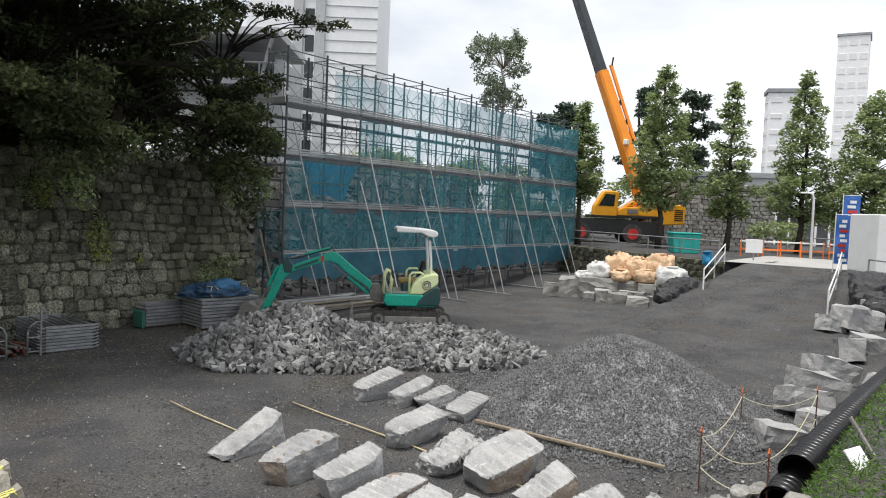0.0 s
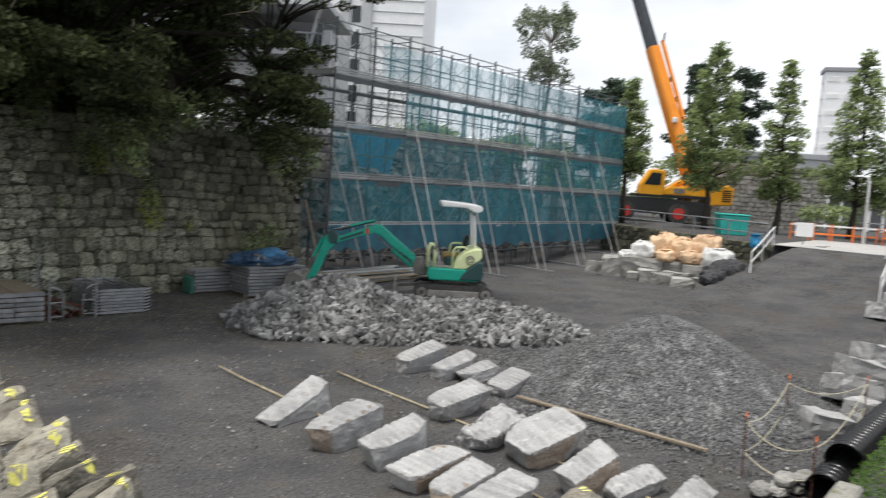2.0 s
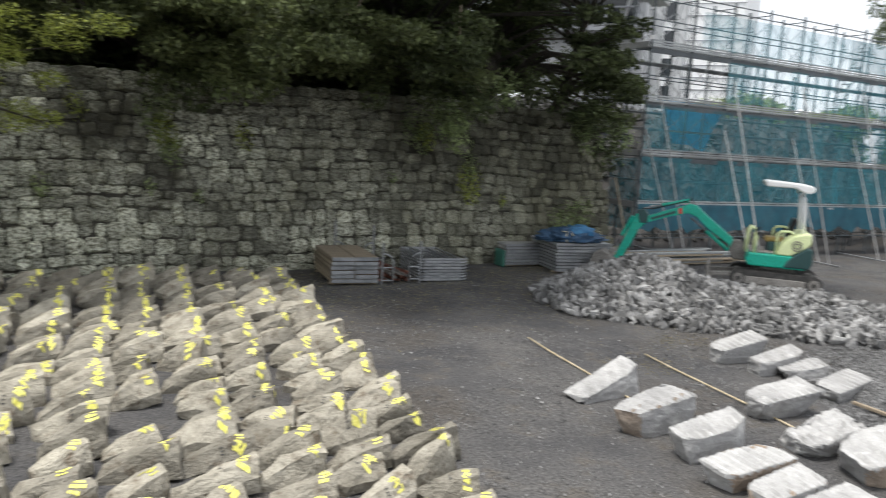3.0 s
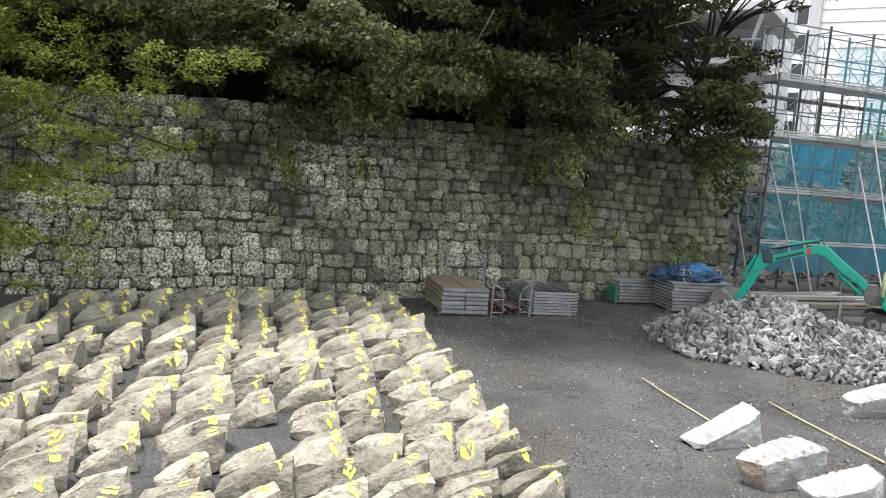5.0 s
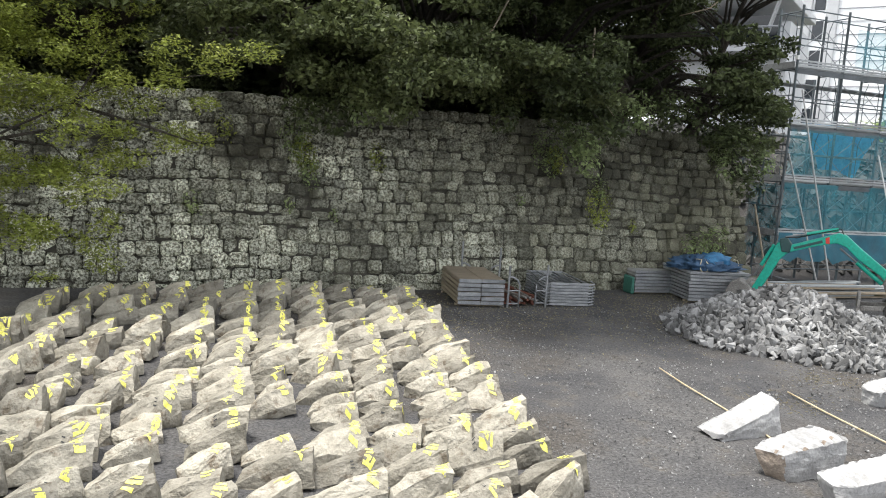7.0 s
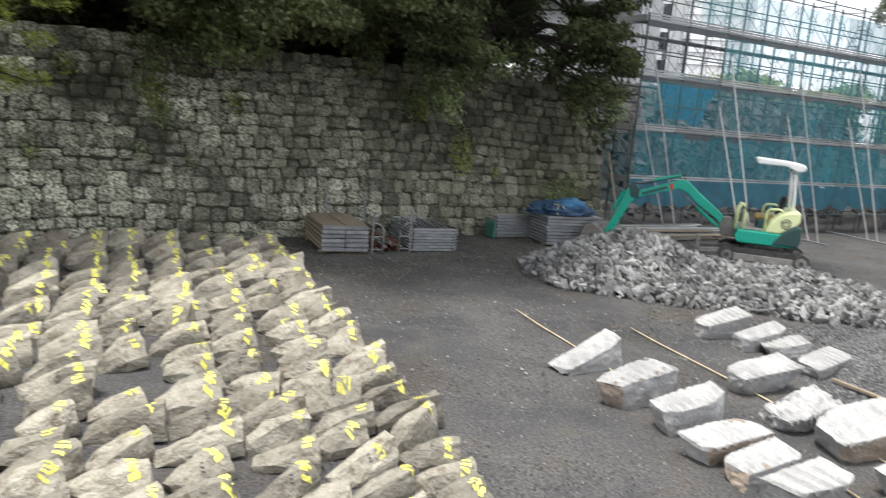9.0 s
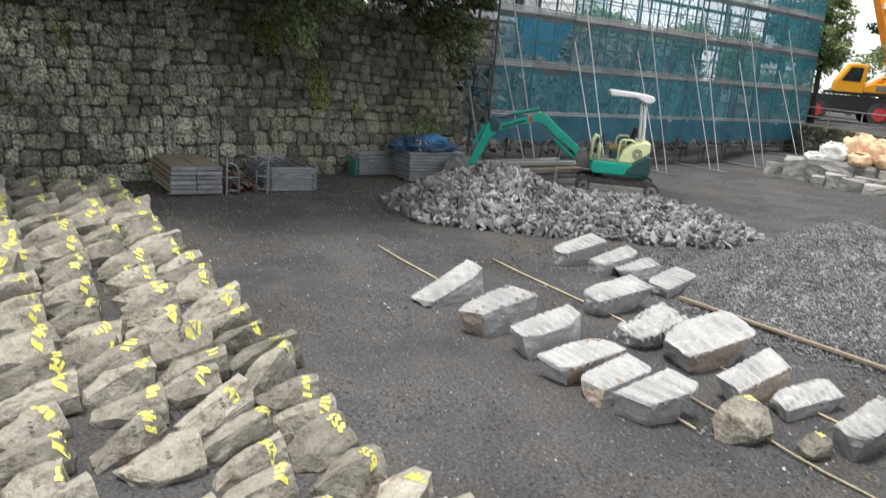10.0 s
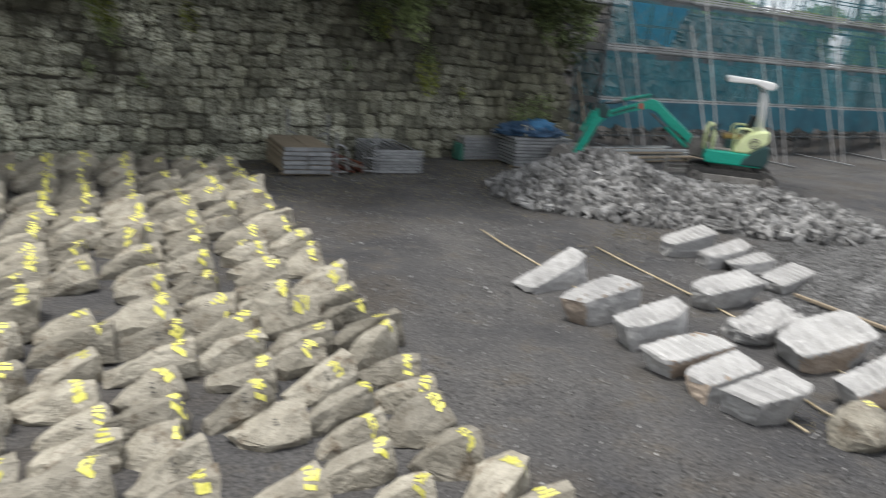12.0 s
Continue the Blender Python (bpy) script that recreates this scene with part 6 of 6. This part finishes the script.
    part("mast", slab([(-0.2, 2.2), (1.2, 2.3), (1.0, 3.7), (0.4, 3.6)], -0.5, 0.5, 0.05), "orange", cr)
    return cr


build_crane()
boom = thing("crane_boom", "raised orange telescopic boom with dark upper section", "crane boom")
p0, p1, p2, p3 = Vector((48.35, 18.3, 4.2)), Vector((48.72, 21.9, 12.9)), Vector((49.1, 24.6, 19.4)), Vector((49.6, 27.5, 26.5))


def boom_box(a, b, w0, w1, mat, name):
    d = (b - a).normalized()
    side = Vector((0.75, -0.66, 0)).normalized()
    side = (side - d * side.dot(d)).normalized()
    up = side.cross(d)
    bm = bmesh.new()
    ring = [[bm.verts.new(p + side * sx * w / 2 + up * sy * w * 0.6) for sx, sy in ((-1, -0.7), (-0.7, -1), (0.7, -1), (1, -0.7), (1, 0.7), (0.7, 1), (-0.7, 1), (-1, 0.7))] for p, w in ((a, w0), (b, w1))]
    for k in range(8):
        bm.faces.new((ring[0][k], ring[0][(k + 1) % 8], ring[1][(k + 1) % 8], ring[1][k]))
    bm.faces.new(ring[0][::-1])
    bm.faces.new(ring[1])
    return part(name, bm, mat, boom)


boom_box(p0, p1, 0.84, 0.74, "orange", "main_section")
boom_box(p1 - (p1 - p0) * 0.02, p2, 0.66, 0.60, "glass", "upper_section")
boom_box(p2, p3, 0.62, 0.54, "glass", "tip_section")
for k in (0.3, 0.45, 0.6, 0.75):
    c = p0.lerp(p1, k)
    part("cable_clip", boxes(((c.x + 0.1, c.y - 0.55, c.z + 0.1), (0.12, 0.12, 0.35)), bevel=0.02), "black", boom)
part("folded_jib", bar(p0.lerp(p1, 0.45) + Vector((0.2, -0.62, 0.1)), p1 + Vector((0.2, -0.56, 0.5)), 0.13, 6), "orange", boom, "orange folded jib")
part("jib_hook", bar(p1 + Vector((0.2, -0.6, 0.1)), p1 + Vector((0.1, -0.75, 1.0)), 0.06, 6), "black", boom)
part("lamp", boxes(((48.0, 19.6, 8.1), (0.3, 0.3, 0.35)), bevel=0.05), "white", boom)
part("luffing_ram", bar((48.6, 17.9, 3.7), p0.lerp(p1, 0.35) + Vector((0.1, -0.6, 0)), 0.2, 10), "orange", boom)
part("foot", bar((48.2, 18.6, 3.0), (48.35, 18.3, 4.3), 0.4, 8), "orange", boom)

# teal container, barriers, lamp, banner and sign on the street
box_t = thing("teal_bin", "teal steel waste container behind the fence", "container", Matrix.Translation((38.9, 12.5, 1.5)) @ Matrix.Rotation(math.atan2(-1.2, 0.85), 4, "Z"))
part("bin", slab([(-0.62, 0.0), (0.62, 0.0), (0.72, 0.95), (-0.72, 0.95)], -0.5, 0.5, 0.03), "teal", box_t)
part("lid", boxes(((0, 0, 1.0), (1.5, 1.1, 0.08)), bevel=0.03), "teal", box_t)
for x in (-0.35, 0.35):
    part("rib", boxes(((x, -0.52, 0.5), (0.06, 0.04, 0.8)), bevel=0.01), "teal", box_t)
for x, y in ((40.3, 9.5), (41.5, 8.0), (41.9, 7.0), (42.5, 5.8), (40.9, 8.8)):
    bb = thing("traffic_barrier", "orange and white plastic traffic barrier on the street", "barrier", Matrix.Translation((x, y, 1.5)) @ Matrix.Rotation(radians(-58), 4, "Z"), "traffic barriers")
    for sx in (-0.55, 0.55):
        part("leg", bar((sx, 0, 0), (sx, 0, 0.85), 0.035, 7), "safety", bb)
    for z in (0.35, 0.75):
        part("rail", boxes(((0, 0, z), (1.2, 0.03, 0.08)), bevel=0.01), "white" if z > 0.5 else "safety", bb)
notice = thing("notice_board", "small white notice board on the fence", "sign", Matrix.Translation((35.6, 8.3, 1.5)) @ Matrix.Rotation(radians(-55), 4, "Z"))
part("board", boxes(((0, 0, 0.65), (0.75, 0.03, 0.6)), bevel=0.01), "white", notice)
part("leg", bar((0, 0.02, 0), (0, 0.02, 0.5), 0.03), "steel", notice)
lamp = thing("street_lamp", "white street lamp post with a curved arm", "lamp", Matrix.Translation((41.6, 7.0, 1.5)))
part("pole", tube(bmesh.new(), ((0, 0, 0), (0.02, 0.03, 3.0), (0, 0.1, 3.25), (0, 0.4, 3.3)), [0.07, 0.055, 0.05, 0.045], 8), "white", lamp, smooth=True)
part("head", boxes(((0, 0.45, 3.28), (0.16, 0.4, 0.08)), bevel=0.02), "white", lamp)
def banner(x, y, z, h, w):
    ban = thing("banner", "tall blue street banner with red and white bars", "banner", Matrix.Translation((x, y, z)) @ Matrix.Rotation(radians(-62), 4, "Z"), "street banners")
    part("pole", bar((-w / 2 - 0.03, 0, -0.75), (-w / 2 - 0.03, 0, h + 0.12), 0.02), "white", ban)
    part("arm", bar((-w / 2 - 0.03, 0, h + 0.03), (w / 2, 0, h + 0.03), 0.012), "white", ban)
    bm = bmesh.new()
    bmesh.ops.create_grid(bm, x_segments=6, y_segments=24, size=0.5)
    for v in bm.verts:
        v.co = (v.co.x * w, 0.03 * math.sin(v.co.y * 9), h / 2 + v.co.y * h)
    cloth = part("cloth", bm, "blue", ban, "blue cloth")
    for k in range(9):
        part("bar", boxes(((0.03 * (-1) ** k, -0.045, h * (0.08 + 0.1 * k)), (w * (0.62 - 0.12 * (k % 3)), 0.006, h * 0.06))), "red" if k in (2, 3, 6) else "white", cloth)


banner(32.5, 4.41, 1.76, 1.85, 0.5)
banner(37.0, 4.73, 2.40, 2.1, 0.68)
hut = thing("site_cabin", "white steel site cabin beside the ramp", "cabin", Matrix.Translation((31.6, 2.0, 1.5)) @ Matrix.Rotation(radians(-56), 4, "Z"))
part("body", boxes(((0.3, 0.6, 1.12), (3.6, 2.0, 2.1)), bevel=0.03), "white", hut)
part("base", boxes(((0.3, 0.6, 0.05), (3.6, 1.9, 0.14)), bevel=0.01), "seam", hut)
part("door", boxes(((-0.1, -0.41, 1.05), (0.8, 0.03, 1.75)), bevel=0.01), "facade", hut)
fence("bank_fence", "grey pipe fence before the site cabin", [(30.0, 3.2, 1.3), (27.5, 0.8, 1.25)], 0.8, (0.5, 0.98), "steel", 1.8, 0.03)


# ---------------------------------------------------------------- street trees
def ginkgo(x, y, h, w, seed, lean=0.0, low=0.20):
    r = random.Random(seed)
    cl = []
    n = 84
    for k in range(n):
        f = (k + 0.5) / n
        z = 1.5 + h * (low + (1 - low) * f)
        rad = 1.12 * w * (1 - f) ** 0.7 * math.sqrt(r.uniform(0.05, 1.0)) * min(1, 0.45 + 3 * f) + 0.08
        a = k * 2.4 + r.uniform(-0.4, 0.4)
        cl.append((x + rad * math.cos(a) + lean * f, y + rad * math.sin(a), z + r.uniform(-0.2, 0.2), max(0.26, 0.60 * (1 - f * 0.5) * r.uniform(0.65, 1.15) * (w / 1.7) ** 0.5), 0.72))
    tree("street_tree", "slender pointed green street tree with a bare lower trunk", (x, y, 1.5), (x + lean, y, 1.5 + h * 0.97), cl, 640, 0.19, "leaf_mid", 0.16, seed=seed, group="street trees", up=0.9, slim=0.36)


ginkgo(40.8, 19.3, 8.0, 1.35, 201, 0.0, 0.36)
ginkgo(42.4, 15.1, 10.1, 2.0, 202, 0.0, 0.24)
ginkgo(44.5, 11.9, 9.4, 1.35, 203)
ginkgo(46.8, 8.6, 10.0, 1.8, 204)
ginkgo(48.0, 5.2, 8.8, 3.0, 205)
ginkgo(47.5, 1.2, 9.0, 3.2, 206)

# shrubs and hedge behind the street
hedge = [(50 + k * 1.3, 30 - k * 1.6 + tr.uniform(-1, 1), 1.5 + tr.uniform(0.6, 4.2), tr.uniform(0.9, 1.6)) for k in range(5) for _ in range(3)]
tagged(new("hedge", leaf_mesh("hedge", puffs(hedge, 300, 301), 0.28, "leaf_mid", 301)), "bushy green shrubs beyond the scaffold", "shrubs", kind="stuff")
low_hedge = [(53 + tr.uniform(-1, 1), 12 - k * 1.5, 2.2 + tr.uniform(-0.2, 1.6), tr.uniform(0.7, 1.2)) for k in range(9)]
tagged(new("hedge", leaf_mesh("hedge", puffs(low_hedge, 300, 302), 0.28, "leaf_mid", 302)), "low green shrubs along the far pavement", "shrubs", kind="stuff")


def pine(x, y, h, seed, w=2.6, mat="leaf_far", label="dark pine in layered tiers behind the street", bark="bark", leaf=0.34, z0=1.5, low=0.35):
    r = random.Random(seed)
    cl = []
    for k in range(30):
        f = r.random()
        a = r.uniform(0, math.tau)
        rad = w * (1 - 0.7 * f) * r.uniform(0.3, 1)
        cl.append((x + rad * math.cos(a), y + rad * math.sin(a), z0 + h * (low + (1 - low) * f), r.uniform(0.45, 0.95), 0.42))
    tree("pine_tree", label, (x, y, z0), (x + r.uniform(-0.5, 0.5), y, z0 + h * 0.98), cl, 330, leaf, mat, 0.25, bark, seed, "pines behind the street", 0.8)


pine(58.3, 22.5, 11.8, 211)
pine(60.5, 19.5, 11.6, 212, 3.2)
pine(55.0, 27.2, 10.2, 213)
pine(56.5, 29.5, 9.6, 214)

# tall eucalyptus with open clumps
eu = random.Random(5)
cl = []
for k in range(58):
    a, f = eu.uniform(0, math.tau), eu.random()
    q = eu.uniform(0.4, 1)
    cl.append((60.6 + 3.4 * q * math.cos(a) * (0.5 + f * 0.5), 37.0 + 3.4 * q * math.sin(a) * (0.5 + f * 0.5), 13.0 + 6.6 * f - 0.9 * q * q, eu.uniform(0.32, 0.72), 1.15))
tree("eucalyptus_tree", "tall grey-green eucalyptus with pale limbs and open crown", (60.6, 37.0, 1.5), (60.5, 36.9, 17.0), cl, 400, 0.24, "leaf_grey", 0.35, "pale_bark", 215, "", 0.2)
mid = [(tr.uniform(40, 58), tr.uniform(33, 40), 1.5 + tr.uniform(1, 5.0), tr.uniform(1.2, 2.0)) for _ in range(40)]
tagged(new("park_woods", leaf_mesh("park_woods", puffs(mid, 150, 303), 0.42, "leaf_mid", 303)), "green park trees behind the scaffold", "woods", kind="stuff")

stone_course_wall("wall_far", "old castle wall of large grey stones across the street", (50.5, 19.5), (55.5, 12.0), 4.2, 1.5, 6, (0.3, 0.5), "concrete", "mossy")


# ---------------------------------------------------------------- buildings
def tower(name, label, c, turn, w, d, h, floors, bays, mat="facade", glass_f=0.5, z0=1.5, win="glass"):
    t = thing(name, label, "building", Matrix.Translation((c[0], c[1], z0)) @ Matrix.Rotation(radians(turn), 4, "Z"))
    part("wall", boxes(((0, 0, h / 2), (w, d, h))), mat, t)
    part("roof", boxes(((0, 0, h + 0.25), (w + 0.4, d + 0.4, 0.5)), bevel=0.05), "seam", t)
    fh = h / floors
    wm = mesh_of(boxes(((0, 0, 0), (w / bays * 0.7, 0.12, fh * glass_f)), bevel=0.02), "window", win)
    wm2 = mesh_of(boxes(((0, 0, 0), (0.12, d / bays * 0.7, fh * glass_f)), bevel=0.02), "window", win)
    for f in range(floors):
        for b in range(bays):
            part("window", wm, None, t).location = ((b + 0.5) / bays * w - w / 2, -d / 2, (f + 0.55) * fh)
            part("window", wm2, None, t).location = (-w / 2, (b + 0.5) / bays * d - d / 2, (f + 0.55) * fh)
    return t


# clad white office block with thin level seams
office = thing("office_block", "tall white panelled office block with level seams", "building", Matrix.Translation((54.0, 46.6, 1.5)) @ Matrix.Rotation(radians(-54.6), 4, "Z"))
part("wall", boxes(((-6.0, 7.0, 17), (12.0, 14.0, 34))), "facade", office)
seam_me = mesh_of(boxes(((-2.55, -0.02, 0), (5.1, 0.06, 0.07))), "seam", "seam")
for k in range(32):
    part("seam", seam_me, None, office).location = (0, 0, 1.0 + k * 1.05)
for x in (-5.2, -7.2):
    part("pilaster", boxes(((x, -0.15, 17), (0.9, 0.5, 34)), bevel=0.05), "facade_grey", office)
for k in range(14):
    part("window", boxes(((-6.2, -0.03, 2.0 + k * 2.4), (0.8, 0.1, 1.5)), bevel=0.02), "glass", office)
# lower grey building with deep eaves behind the trees
hall = thing("hall", "grey hall with a deep overhanging roof behind the scaffold", "building", Matrix.Translation((30.2, 36.0, 4.5)) @ Matrix.Rotation(radians(-54), 4, "Z"))
part("wall", boxes(((-1.6, 4.0, 3.6), (7.0, 6.0, 7.4))), "facade_grey", hall)
part("roof", slab([(-5.5, 8.0), (2.0, 8.3), (2.0, 8.75), (-5.5, 8.6)], -1.2, 8.0, 0.05), "facade_grey", hall, "pale roof slab")
part("balcony", boxes(((-1.4, 0.2, 5.6), (6.6, 1.6, 0.25)), bevel=0.03), "seam", hall)
for k in range(8):
    part("baluster", bar((-4.6 + k * 0.9, -0.5, 5.7), (-4.6 + k * 0.9, -0.5, 6.8), 0.05, 6), "seam", hall)
part("handrail", bar((-4.7, -0.5, 6.8), (1.8, -0.5, 6.8), 0.06, 6), "seam", hall)
part("strut", bar((1.6, -0.9, 8.2), (0.6, 0.4, 5.6), 0.12, 6), "facade_grey", hall)
part("window", boxes(((-1.6, 0.98, 6.9), (6.0, 0.1, 1.6)), bevel=0.02), "glass", hall)

# both towers have near-white walls and windows, painting in the distant haze
tower("apartment_tower", "white sheeted tower block far down the street", (98.0, 20.6), -70, 3.6, 3, 17.0, 9, 2, "facade", 0.3, 1.5, "white")
tower("office_tower", "tall pale tower with a crane mast far away", (168.0, 23.0), -84, 5.5, 6, 38, 14, 3, "facade", 0.45, 1.5, "white")
tower("low_building", "low grey building across the street", (72.0, 19.0), -65, 9, 6, 5.5, 2, 5, "facade_grey", 0.4)
arcade = thing("arcade", "white arcade of a shop across the street", "building", Matrix.Translation((66.0, 11.5, 1.5)) @ Matrix.Rotation(radians(-72), 4, "Z"))
part("canopy", boxes(((0, 0, 2.6), (7.0, 2.0, 0.4)), bevel=0.03), "facade", arcade)
part("back", boxes(((0, 1.2, 1.2), (7.0, 0.3, 2.4))), "seam", arcade)
for k in range(8):
    part("column", boxes(((-3.4 + k * 0.97, -0.9, 1.2), (0.16, 0.16, 2.4)), bevel=0.02), "facade", arcade)
fence("far_rail", "grey guard rail along the far pavement", [(54.0, 13.0, 1.5), (57.5, 4.0, 1.5), (58.0, -2.0, 1.5)], 0.8, (0.5, 0.98), "steel", 2.0, 0.04)
